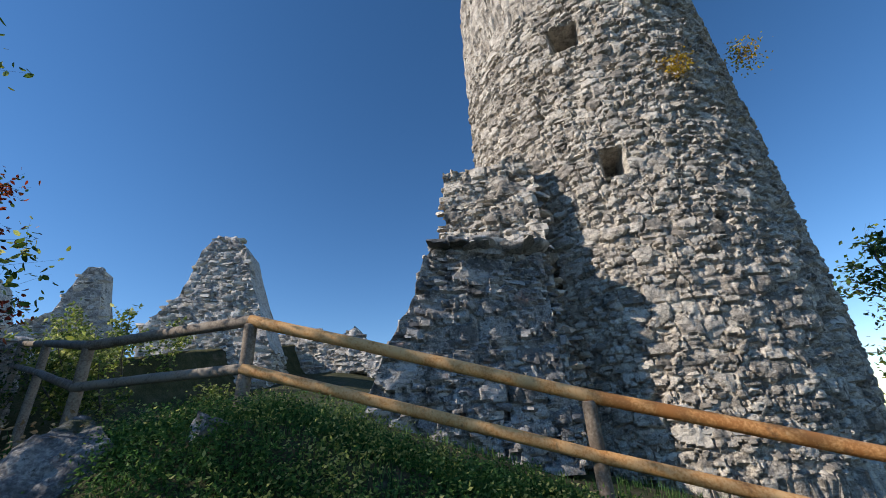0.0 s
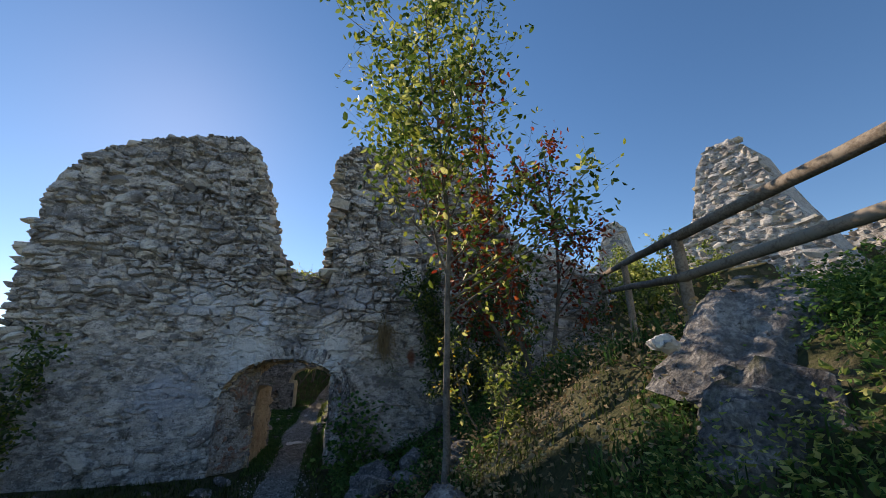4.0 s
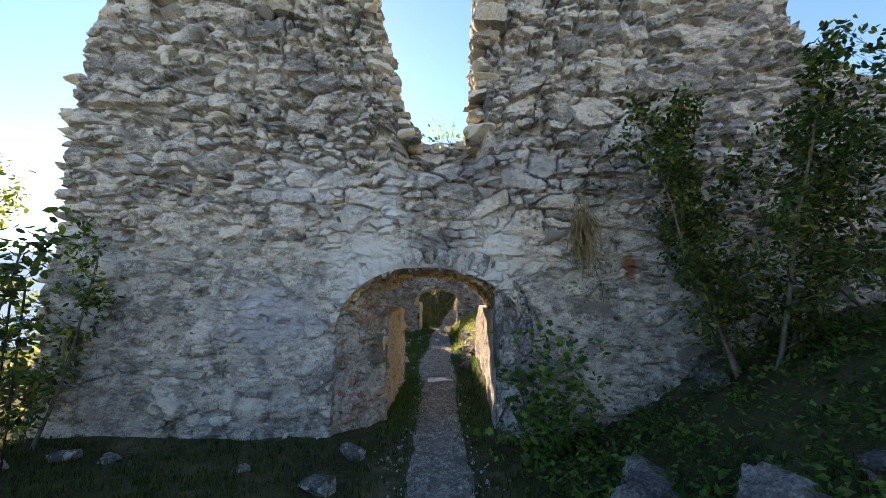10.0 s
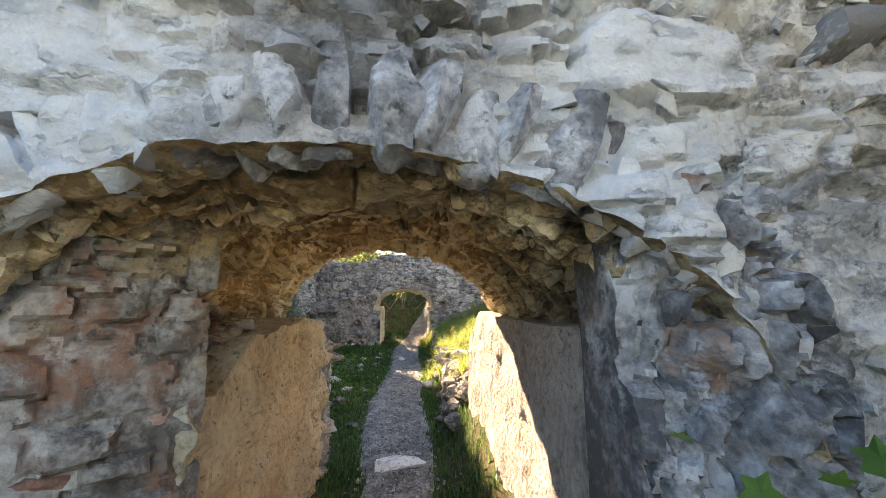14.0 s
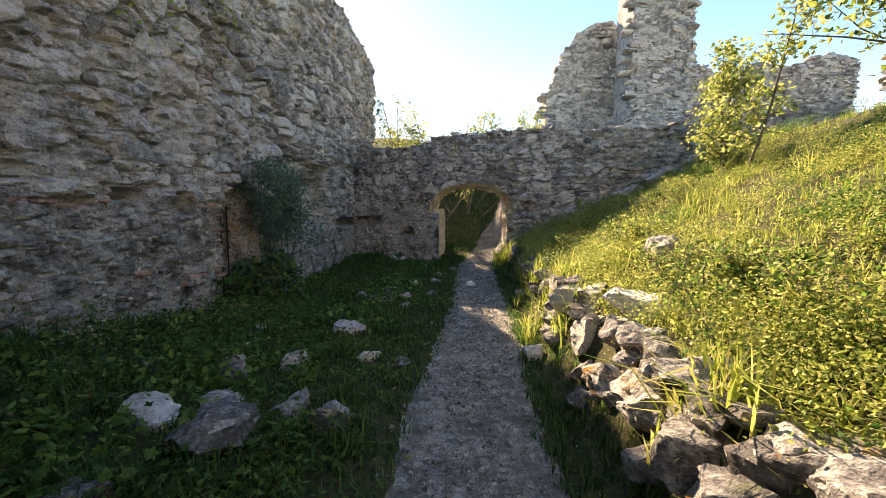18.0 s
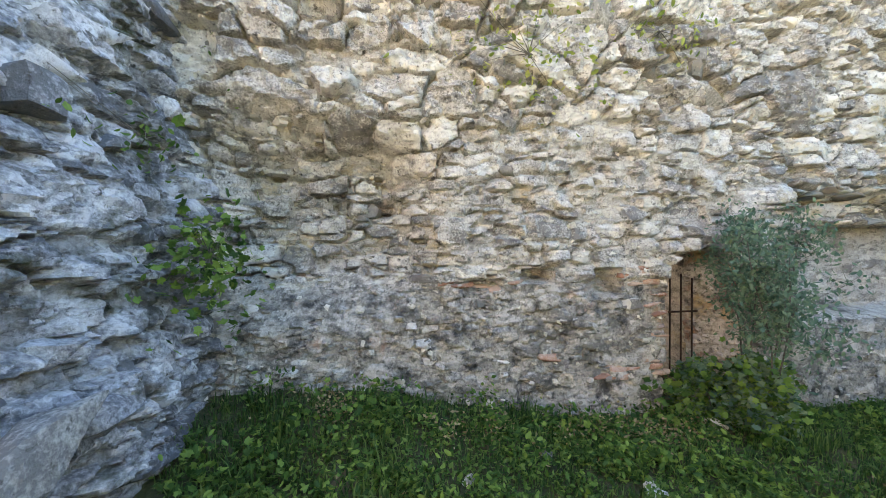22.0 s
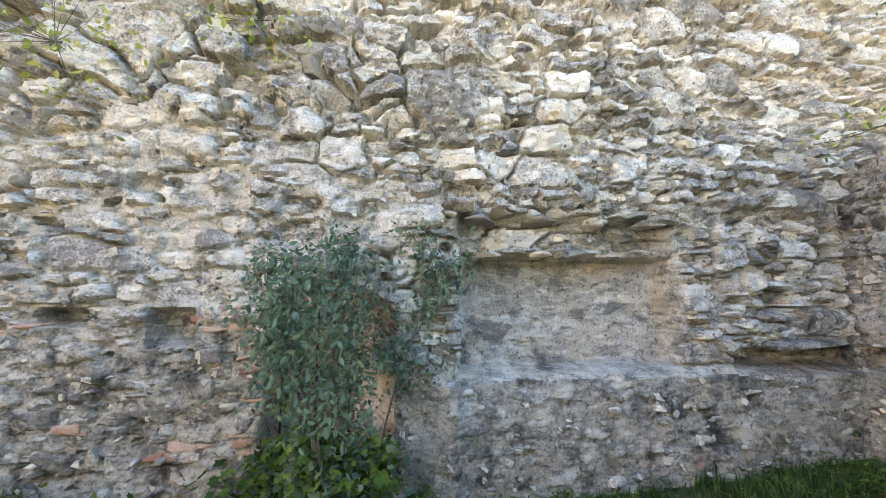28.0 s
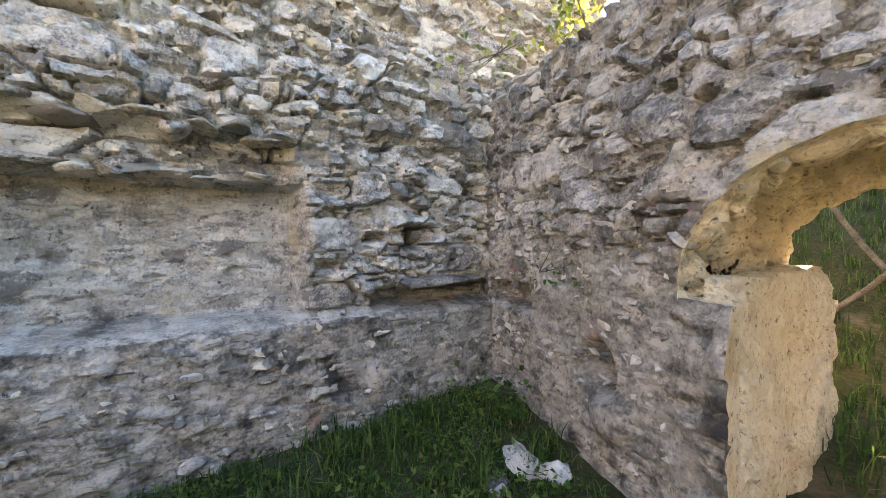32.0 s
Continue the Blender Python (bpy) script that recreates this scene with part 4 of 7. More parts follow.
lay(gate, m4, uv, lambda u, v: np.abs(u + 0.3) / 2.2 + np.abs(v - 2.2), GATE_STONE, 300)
chink(gate, pebbling(gate_in, -5.7, 6.5, -0.6, 7.4, facing(lambda u, v: gate_point(u, v, 0) - np.array([0, 0.025, 0]), (1, 0, 0), (0, -1, 0)), 22, rng), GATE_STONE)
# upright stones round the arch
r_arch = np.random.default_rng(2)
t = np.linspace(-1.35, 1.0, 24) + r_arch.normal(0, 0.03, 24)
vu = -0.31 + 1.28 * np.sin(t * 1.05)
r3 = np.random.default_rng(3)
m4 = np.zeros((len(vu), 4, 4)); m4[:, 3, 3] = 1
for i, u in enumerate(vu):
    z = gate_arch(np.array([u]))[0]
    lean = (u + 0.31) * 0.55
    rot = np.array(Matrix.Rotation(lean, 3, "Y"))
    h = r3.uniform(0.14, 0.3)
    key = abs(u + 0.2) < 0.62
    h = r3.uniform(0.34, 0.46) if key else h
    m4[i, :3, :3] = rot @ np.diag([r3.uniform(0.14, 0.24), 0.26, h])
    m4[i, :3, 3] = np.array([u, 8.8 + r3.uniform(0, 0.04), z - 0.03]) + rot @ np.array([0, 0, h * 0.46])
keyed = np.abs(vu + 0.2) < 0.62
for pick, mat in ((keyed, KEY_STONE), (~keyed, GATE_STONE)):
    lay(gate, m4[pick], np.zeros((pick.sum(), 2)), lambda u, v: u, mat, 60, NEAR_ROCKS, name="voussoir")
# stones of the two sides of the gap and the soffit
def flank(side):
    def px(u, v):
        if side < 0:
            x = np.interp(v, [3.7, 4.6, 6.2, 7.3], [-0.6, -1.02, -1.38, -1.8])
        else:
            x = np.interp(v, [3.7, 5.4, 7.2], [0.34, 0.42, 0.52])
        return np.stack([x, u, v], -1)
    return px


for side, top in ((-1, 7.2), (1, 7.3)):
    m4, uv = masonry(lambda u, v, w, h: (v > 3.7) & (v < top), 8.85, 10.0, 3.7, top, facing(flank(side), (0, 1, 0), (-side * 1.0, 0, 0)), (0.09, 0.2), (0.0, 0.1), 0.95)
    # warmer stone than the face: sunlight on the flanks put into the colour
    lay(gate, m4, uv, lambda u, v: u, WARM_STONE, 0)
# hanging stones of the vault
n = 420
u, d = -0.31 + 1.28 * np.sin(r3.uniform(-1.45, 1.45, n)), r3.uniform(9.0, 12.0, n)
back = (d - 8.65) / 3.45
z = gate_arch(u) + 0.06 + 0.11 * back
slope = (gate_arch(u + 0.03) - gate_arch(u - 0.03)) / 0.06
m4 = np.zeros((n, 4, 4)); m4[:, 3, 3] = 1
for i in range(n):
    rot = np.array(Euler((r3.normal(0, 0.15), -math.atan(slope[i]) + r3.normal(0, 0.15), r3.normal(0, 0.5))).to_matrix())
    m4[i, :3, :3] = rot @ np.diag([r3.uniform(0.06, 0.2), r3.uniform(0.08, 0.22), r3.uniform(0.06, 0.15)])
m4[:, :3, 3] = np.stack([u + vault_shift(u) * back, d, z], -1)
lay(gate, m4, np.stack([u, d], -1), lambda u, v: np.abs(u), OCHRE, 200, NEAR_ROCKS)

# walls of the passage
def low_wall(name, label, y0, y1, x_face, x_back, top, mats, seed, bulge=0.04, relief=None, ragged_y=None, amp=0.05):
    w = thing(name, label, "wall", "structure")
    u = us(y0, y1, 0.03)
    part("core", column_wall([(u, -1.2, top(u), None)], lambda uu, vv, s: np.stack([(x_face(uu, vv) if s == 0 else x_back + uu * 0), uu, vv], -1), mats, 0.03, bulge, relief, (lambda a, b: np.where(a > ragged_y, 1, 0)) if ragged_y else None,
         lambda a, b: rubble(a, b, amp + (0.11 * step(ragged_y - 0.15, ragged_y + 0.1, a) if ragged_y else 0), 0.4, 0.22, seed, 0.6)), w)
    return w


pit = lambda y, z, cy, cz, r, d: -d * (1 + 0.4 * fbm(np.stack([y, z, y * 0], -1), 9, 2)) * np.exp(-(((y - cy) / r) ** 2 + ((z - cz) / r) ** 2) ** 2)
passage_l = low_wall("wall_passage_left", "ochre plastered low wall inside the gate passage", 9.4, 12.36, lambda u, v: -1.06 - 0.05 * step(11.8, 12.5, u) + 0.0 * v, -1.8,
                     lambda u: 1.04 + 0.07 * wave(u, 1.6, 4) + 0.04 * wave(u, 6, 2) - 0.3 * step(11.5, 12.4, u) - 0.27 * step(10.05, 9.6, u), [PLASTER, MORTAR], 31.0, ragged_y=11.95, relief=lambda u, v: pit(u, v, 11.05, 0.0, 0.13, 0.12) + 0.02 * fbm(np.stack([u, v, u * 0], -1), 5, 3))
passage_r = low_wall("wall_passage_right", "pale plastered low wall inside the gate passage", 8.95, 12.6, lambda u, v: 0.6 + 0.02 * u * 0 + 0.04 * np.maximum(v, 0), 1.7,
                     lambda u: 1.1 + 0.06 * wave(u, 1.4, 6) - 0.35 * step(11.9, 12.6, u), [GREY_PLASTER], 33.0, amp=0.016, relief=lambda u, v: pit(u, v, 10.9, 0.72, 0.04, 0.025) + pit(u, v, 10.3, 0.62, 0.03, 0.02) + 0.025 * fbm(np.stack([u, v, u * 0], -1), 5, 3))
# broken shelf of stones and bricks along the top of the left passage wall
n = 34
m4 = np.zeros((n, 4, 4)); m4[:, 3, 3] = 1
for i in range(n):
    y = 9.45 + 0.9 * (i % 17) / 17 + r3.uniform(-0.03, 0.03)
    row = i // 17
    m4[i, :3, :3] = np.array(Euler((r3.normal(0, 0.1), r3.normal(0, 0.12), r3.normal(0, 0.3))).to_matrix()) @ np.diag([r3.uniform(0.16, 0.3), r3.uniform(0.1, 0.22), r3.uniform(0.05, 0.12)])
    m4[i, :3, 3] = (-1.3 - 0.22 * row + r3.uniform(-0.05, 0.05), y, 0.79 + 0.27 * float(step(9.6, 10.05, np.array(y))) + 0.1 * row)
pick = np.arange(n) % 5 == 2
lay(passage_l, m4[~pick], np.zeros(((~pick).sum(), 2)), lambda u, v: u, SPLAY_STONE, 60, NEAR_ROCKS)
lay(passage_l, m4[pick], np.zeros((pick.sum(), 2)), lambda u, v: u, BRICK, 60, NEAR_ROCKS, name="brick")
# splayed jamb
splay = thing("wall_jamb", "splayed rubble and brick jamb of the gate arch", "wall", "structure")
u = us(0, 1, 0.02)
sp = lambda uu, vv, s: np.stack([-1.72 + 0.68 * uu - (0.5 * s), 8.72 + 0.75 * uu + 0.35 * s, vv], -1)
part("core", column_wall([(u, -1.2, gate_arch(-1.66 + 0.62 * u) + 0.06 + 0.25 * step(0, 0.3, u), None)], sp, [SPLAY_STONE], 0.02, 0.04, None, None, lambda u, v: rubble(u, v, 0.06, 0.3, 0.15, 11.0, 0.35)), splay)
n = 14
m4 = np.zeros((n, 4, 4)); m4[:, 3, 3] = 1
uu, vv = r3.uniform(0.15, 0.95, n), r3.uniform(-0.4, 0.8, n)
for i in range(n):
    m4[i, :3, :3] = np.array(Matrix.Rotation(0.94, 3, "Z")) @ np.diag([r3.uniform(0.1, 0.22), 0.12, r3.uniform(0.06, 0.13)])
m4[:, :3, 3] = sp(uu, vv, 0) + np.array([-0.03, 0.03, 0])
lay(splay, m4, np.stack([uu, vv], -1), lambda u, v: u, BRICK, 60, name="brick")

jamb = thing("wall_jamb_right", "rough rubble jamb beside the plastered passage wall", "wall", "structure")
u = us(0, 1, 0.02)
jp = lambda uu, vv, s: np.stack([0.62 + 0.5 * uu, 8.92 - 0.3 * uu + 0.3 * s, vv], -1)
part("core", column_wall([(u, -1.2, gate_arch(0.62 + 0.44 * u) + 0.06 + 0.25 * step(1, 0.7, u), None)], jp, [JAMB_STONE], 0.02, 0.05, None, None, lambda u, v: rubble(u, v, 0.1, 0.3, 0.15, 12.0, 0.35)), jamb)

# rear mass of the gatehouse
rear_top = ragged([-6, -4.65, -2.8, -2.3, -1.9, -1.05], [5.6, 5.6, 4.6, 2.4, 1.0, 0.85], 7)
rear_y = lambda u: 13.15 - 0.19 * (u + 4.65) + 0.04 * np.sin(u * 5)
rear = thing("wall_rear", "blue-grey rubble wall at the back of the gatehouse", "wall", "structure")
rp = lambda u, v, s: np.stack([u, rear_y(u) - 0.12 * np.maximum(v, 0) * step(-1.9, -2.6, u) if s == 0 else 11.2 + 0 * u, v], -1)
u = np.concatenate([us(-6, -4.7, 0.06)[:-1], us(-4.7, -1.3, 0.024)])
part("core", column_wall([(u, -1.0, rear_top(u), None)], rp, [REAR_MORTAR], 0.04, 0.1, None, None, lambda u, v: rubble(u, v, 0.12, 0.55, 0.22, 2.0, 0.22), (-0.6, 4.2, 0.024)), rear)
m4, uv = masonry(lambda u, v, w, h: (v < rear_top(u)) & (u < -1.3) & (rng.random(len(u)) < 0.2), -4.8, -1.25, -0.5, 5.6, facing(lambda u, v: rp(u, v, 0), (0.98, -0.19, 0), (0.19, 0.98, 0)), (0.1, 0.26), (0.0, 0.1), 0.93, long=(1.3, 3.0))
lay(rear, m4, uv, lambda u, v: np.abs(v - 1) - u, REAR_STONE, 150)
xx = us(-1.9, -1.08, 0.02)
part("core", column_wall([(xx, -1.0, 0.78 + 0.06 * wave(xx, 3, 3), None)], lambda a, b, s: np.stack([a, 12.3 + 0.1 * (1 - s) - 0.4 * s + 0 * a, b], -1), [MORTAR], 0.02, 0.08, None, None, lambda a, b: rubble(a, b, 0.12, 0.3, 0.13, 51.0, 0.15)), passage_l)
m4, uv = masonry(lambda u, v, w, h: v < 0.75, 12.1, 12.5, -0.6, 0.8, facing(lambda u, v: np.stack([-1.32 + 0 * u, u, v], -1), (0, 1, 0), (1, 0, 0)), (0.08, 0.16), (0.0, 0.06), 0.9)
lay(rear, m4, uv, lambda u, v: -u, WARM_STONE, 40)

# long wall to the left of the path
long_top = ragged([12.5, 16, 20, 24, 26.2, 26.9], [7.0, 6.8, 6.6, 6.4, 6.3, 5.6], 9, 0.14)
DOOR0, DOOR1 = 18.13, 19.34
def door_head(u):
    t = np.clip((u - 18.735) / 0.62, -1, 1)
    return 1.0 + 0.42 * np.sqrt(1 - t * t * 0.95)


rect = lambda u, v, a, b, c, d, s=0.05: step(a - s, a + s, u) * step(b + s, b - s, u) * step(c - s, c + s, v) * step(d + s, d - s, v)
def long_relief(u, v):
    d = -0.34 * rect(u, v, 20.0, 22.4, 0.56, 1.72, 0.04) - 0.16 * rect(u, v, 19.95, 22.3, 1.72, 2.1, 0.05)
    d = d - 0.3 * rect(u, v, 16.3, 16.66, 1.03, 1.16, 0.03) - 0.24 * rect(u, v, 17.17, 17.52, 0.86, 1.16, 0.03)
    d = d - 0.14 * rect(u, v, 15.7, 16.05, 0.94, 1.06, 0.03) - 0.3 * rect(u, v, 23.1, 25.0, 0.5, 0.72, 0.05) - 0.5 * rect(u, v, 23.45, 23.75, 1.15, 1.38, 0.05)
    d = d - 0.55 * rect(u, v, 13.0, 15.1, 0.95, 2.5, 0.4) + 0.17 * step(0.57, 0.47, v) * step(19.5, 19.9, u)
    d = d + 0.12 * rect(u, v, 19.3, 19.95, -1, 2.1, 0.1)
    return d + 0.08 * step(2.1, 2.5, v) * step(19.6, 20.2, u)


def long_point(u, v, side):
    return np.stack([(-4.45 + 0.02 * v if side == 0 else -5.95 + 0 * v), u, v], -1)


def long_rub(u, v):
    """Dressed by zones: great blocks high up, smeared rubble in the middle, fine plastered work at the foot and in the niche."""
    p = np.stack([u, v, u * 0], -1)
    foot = np.where(u < 19.4, step(1.15, 0.95, v + 0.1 * fbm(p, 1.5, 2, 3)), step(0.62, 0.5, v))
    niche = rect(u, v, 20.0, 22.4, 0.5, 1.75, 0.03)
    great = step(2.75, 3.05, v + 0.35 * fbm(p, 0.7, 2, 9)) * step(20.6, 19.8, u)
    smear = step(2.7, 2.1, v + 0.5 * fbm(p, 0.8, 2, 12)) * step(19.6, 19.2, u) * step(15.0, 15.8, u)
    layers = [(rubble(u, v, 0.13, 0.34, 0.16, 4.0, 0.22), (1 - great) * (1 - smear)), (rubble(u, v, 0.17, 0.56, 0.34, 5.0, 0.12), great * (1 - smear)), (rubble(u, v, 0.1, 0.42, 0.2, 6.5, 0.4), smear)]
    k = np.clip(foot + niche, 0, 1)
    layers = [(l_, w * (1 - k)) for l_, w in layers]
    smooth = np.clip(niche + foot * step(19.35, 19.5, u), 0, 1)
    layers += [(rubble(u, v, 0.045, 0.2, 0.1, 6.0, 0.5), k * (1 - smooth)), (rubble(u, v, 0.035, 0.3, 0.16, 8.0, 0.66), smooth * np.clip(k, 0.001, 1))]
    total = sum(w for _, w in layers)
    return tuple(sum(l_[c] * w for l_, w in layers) / total for c in range(3))


longw = thing("wall_long", "high weathered rubble limestone wall with a doorway", "wall", "structure")
u1, u2, u3 = us(12.4, DOOR0, 0.021), us(DOOR0, DOOR1, 0.021), np.concatenate([us(DOOR1, 24.8, 0.021), us(24.83, 26.9, 0.06)])
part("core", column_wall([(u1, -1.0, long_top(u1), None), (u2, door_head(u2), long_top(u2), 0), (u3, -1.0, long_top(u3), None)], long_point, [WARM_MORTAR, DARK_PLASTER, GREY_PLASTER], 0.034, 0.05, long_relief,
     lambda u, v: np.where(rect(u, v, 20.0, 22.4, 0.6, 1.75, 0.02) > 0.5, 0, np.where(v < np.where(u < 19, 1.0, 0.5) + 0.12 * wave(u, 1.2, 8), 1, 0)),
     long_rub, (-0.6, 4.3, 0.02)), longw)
def long_place(u, v):
    p = long_point(u, v, 0)
    p[:, 0] += long_relief(u, v)
    n = len(u)
    return p, np.repeat([[0, 1.0, 0]], n, 0), np.repeat([[1.0, 0, 0]], n, 0), np.repeat([[0, 0, 1.0]], n, 0)


holes = lambda u, v: (rect(u, v, 16.2, 16.75, 0.98, 1.2, 0.02) + rect(u, v, 17.1, 17.6, 0.8, 1.2, 0.02) + rect(u, v, 23.0, 25.0, 0.45, 0.75, 0.02) + rect(u, v, 20.0, 22.4, 0.3, 1.7, 0.02) + rect(u, v, 23.4, 23.8, 1.1, 1.4, 0.02)) > 0.4
def long_in(u, v, w, h):
    door = (u + w > DOOR0) & (u - w < DOOR1) & (v - h < door_head(u) + 0.03)
    return ~door & ~holes(u, v) & (v < long_top(u) + 0.05)


m4, uv = masonry(lambda u, v, w, h: long_in(u, v, w, h) & (v > 1.15), 13.0, 26.9, 1.1, 7.2, long_place, (0.1, 0.24), (-0.06, 0.03), 0.93, 0.1)
keep = (uv[:, 1] > long_top(uv[:, 0]) - 0.4) | (rng.random(len(uv)) < np.where((uv[:, 1] > 2.5 + 0.4 * wave(uv[:, 0], 0.5, 6)) | (uv[:, 0] > 19.4), 0.22, 0.06))
m4, uv = m4[keep], uv[keep]
lay(longw, m4, uv, lambda u, v: np.abs(u - 18.5) / 2.5 + v, WARM_STONE, 300)
m4, uv = masonry(lambda u, v, w, h: long_in(u, v, w, h) & (v <= 1.15), 13.0, 26.5, -0.6, 1.15, long_place, (0.06, 0.15), (-0.03, 0.03), 0.1, 0.08)
lay(longw, m4, uv, lambda u, v: u * 0 + 1e7, STONE, 0)
chink(longw, pebbling(long_in, 13.0, 25.5, -0.5, 5.0, long_place, 28, rng, out=0.03), WARM_STONE)
# the great blocks high in the wall
m4, uv = masonry(lambda u, v, w, h: (v > 3.05 + 0.2 * wave(u, 0.5, 2)) & (rng.random(len(u)) < 0.7), 15.5, 20.2, 3.0, 4.1, long_place, (0.28, 0.42), (-0.05, 0.04), 1.0, 0.08, (1.0, 1.7))
lay(longw, m4, uv, lambda u, v: u, WARM_STONE, 60)
# flat stones that jut out over the niche and stack up beside it
m4 = np.zeros((40, 4, 4)); m4[:, 3, 3] = 1
for i in range(40):
    if i < 13:
        y, z, w, d, h = 19.75 + i * 0.21, 2.12 + 0.05 * math.sin(i * 2.1), r3.uniform(0.22, 0.4), 0.4, r3.uniform(0.07, 0.13)
    elif i < 24:
        y, z, w, d, h = 20.05 + (i - 13) * 0.2, 1.76 + 0.03 * math.sin(i * 1.7), r3.uniform(0.2, 0.36), 0.34, r3.uniform(0.05, 0.09)
    else:
        y, z, w, d, h = 19.52 + 0.16 * (i % 3), 0.62 + (i - 24) * 0.092, r3.uniform(0.2, 0.36), 0.36, r3.uniform(0.07, 0.11)
    m4[i, :3, :3] = np.array(Euler((r3.normal(0, 0.08), r3.normal(0, 0.1), r3.normal(0, 0.1))).to_matrix()) @ np.diag([d, w, h])
    m4[i, :3, 3] = (-4.42 + (0.03 if i < 13 else -0.08 if i < 24 else 0.02) + r3.uniform(-0.04, 0.04), y, z)
lay(longw, m4, np.zeros((40, 2)), lambda u, v: u, WARM_STONE, 60, NEAR_ROCKS)
# old bricks
spots = [(15.62, 1.0), (15.85, 0.98), (16.05, 0.95), (16.22, 1.02), (15.4, 1.02), (17.62, 1.08), (17.72, 0.98), (17.9, 1.0), (18.02, 0.85), (17.95, 0.72), (16.6, 0.17), (16.66, 0.12), (17.3, -0.1), (17.6, -0.12), (17.85, -0.1), (18.0, -0.02), (22.75, 1.24), (22.9, 1.26), (19.42, -0.05), (17.75, 1.16), (15.1, 2.95), (17.8, 1.12), (19.5, 1.6), (20.3, 3.4), (17.5, -0.02), (17.68, -0.03), (17.95, 0.04), (18.06, -0.1), (17.45, -0.12), (18.05, 0.62), (18.04, 0.35)]
m4 = np.zeros((len(spots), 4, 4)); m4[:, 3, 3] = 1
for i, (y, z) in enumerate(spots):
    m4[i, :3, :3] = np.array(Matrix.Rotation(r3.normal(0, 0.12), 3, "X")) @ np.diag([0.14, r3.uniform(0.2, 0.3), r3.uniform(0.05, 0.075)])
    m4[i, :3, 3] = (-4.475 + float(long_relief(np.array([y]), np.array([z]))[0]), y, z)
lay(longw, m4, np.array(spots), lambda u, v: u * 0, BRICK, 60, name="brick")

# splayed reveal of the doorway
u = us(0, 1, 0.03)
reveal = thing("wall_reveal", "brown ochre rubble reveal of the doorway", "wall", "structure")
part("core", column_wall([(u, -1.0, door_head(np.full(len(u), 18.95)) + 0.25, None)], lambda a, b, k: np.stack([-4.5 - 0.5 * a - 0.1 * k, 19.37 - 0.44 * a + 0.4 * k, b], -1), [SPLAY_STONE], 0.025, 0.05, None, None, lambda a, b: rubble(a * 0.66, b, 0.06, 0.28, 0.13, 33.0, 0.4)), reveal)

# half-roofed box added behind the doorway to block daylight
for name, a, b in (("wall_chamber_1", (-8.2, 17.3, -1.2), (-8.0, 20.2, 1.95)), ("wall_chamber_2", (-8.2, 17.1, -1.2), (-5.96, 17.3, 2.4)), ("wall_chamber_3", (-8.2, 20.2, -1.2), (-5.96, 20.4, 2.4)), ("ceiling_chamber", (-7.1, 17.1, 2.4), (-5.9, 20.4, 2.6))):
    v, q = box_ball(4)
    v = (v + 1) / 2 * (np.array(b) - np.array(a)) + np.array(a)
    thing(name, "added dark masonry box behind the doorway that blocks daylight", "wall", "structure", me=mesh_of(name, v, q, DARK_PLASTER))

# cross wall with the second arch
A2L, A2R = -1.8, 0.68
def a2_arch(u):
    t = np.clip((u + 0.56) / 1.24, -1, 1)
    return 0.85 + 0.88 * np.sqrt(np.maximum(1 - np.abs(t) ** 2.4, 0))


a2_top = ragged([-4.6, -3.75, -2.3, -1.55, 0, 4.4, 9], [3.1, 2.9, 2.8, 3.05, 3.2, 3.2, 3.7], 12, 0.06)
a2_y = lambda u: 23.75 - 0.05 * np.maximum(u + 0.5, 0) + 0.33 * np.maximum(-1.6 - u, 0)
a2_rub = lambda u, v: rubble(u, v, 0.08 - 0.045 * step(1.4, 0.9, v) * step(-1.5, -1.7, u), 0.28, 0.165, 7.0, 0.24 + 0.4 * step(1.4, 0.9, v) * step(-1.5, -1.7, u))
cross = thing("wall_cross", "low rubble cross wall with a pale arched opening", "wall", "structure")
cp = lambda u, v, s: np.stack([u, a2_y(u) + (0 if s == 0 else 1.8), v], -1)
ul, ua, ur = us(-4.6, A2L, 0.021), (A2L + A2R) / 2 + (A2R - A2L) / 2 * np.sin(np.linspace(-np.pi / 2, np.pi / 2, 110)), us(A2R, 9, 0.05)
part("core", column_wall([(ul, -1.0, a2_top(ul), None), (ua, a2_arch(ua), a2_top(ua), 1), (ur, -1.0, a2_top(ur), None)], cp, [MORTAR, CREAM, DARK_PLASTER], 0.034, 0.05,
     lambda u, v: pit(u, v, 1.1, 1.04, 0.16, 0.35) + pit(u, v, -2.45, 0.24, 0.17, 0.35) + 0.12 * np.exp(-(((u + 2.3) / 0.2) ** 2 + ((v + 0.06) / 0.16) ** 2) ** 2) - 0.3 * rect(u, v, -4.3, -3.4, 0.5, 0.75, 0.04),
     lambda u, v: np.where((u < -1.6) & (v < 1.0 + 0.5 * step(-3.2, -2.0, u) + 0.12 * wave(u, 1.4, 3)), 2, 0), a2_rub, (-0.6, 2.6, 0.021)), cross)
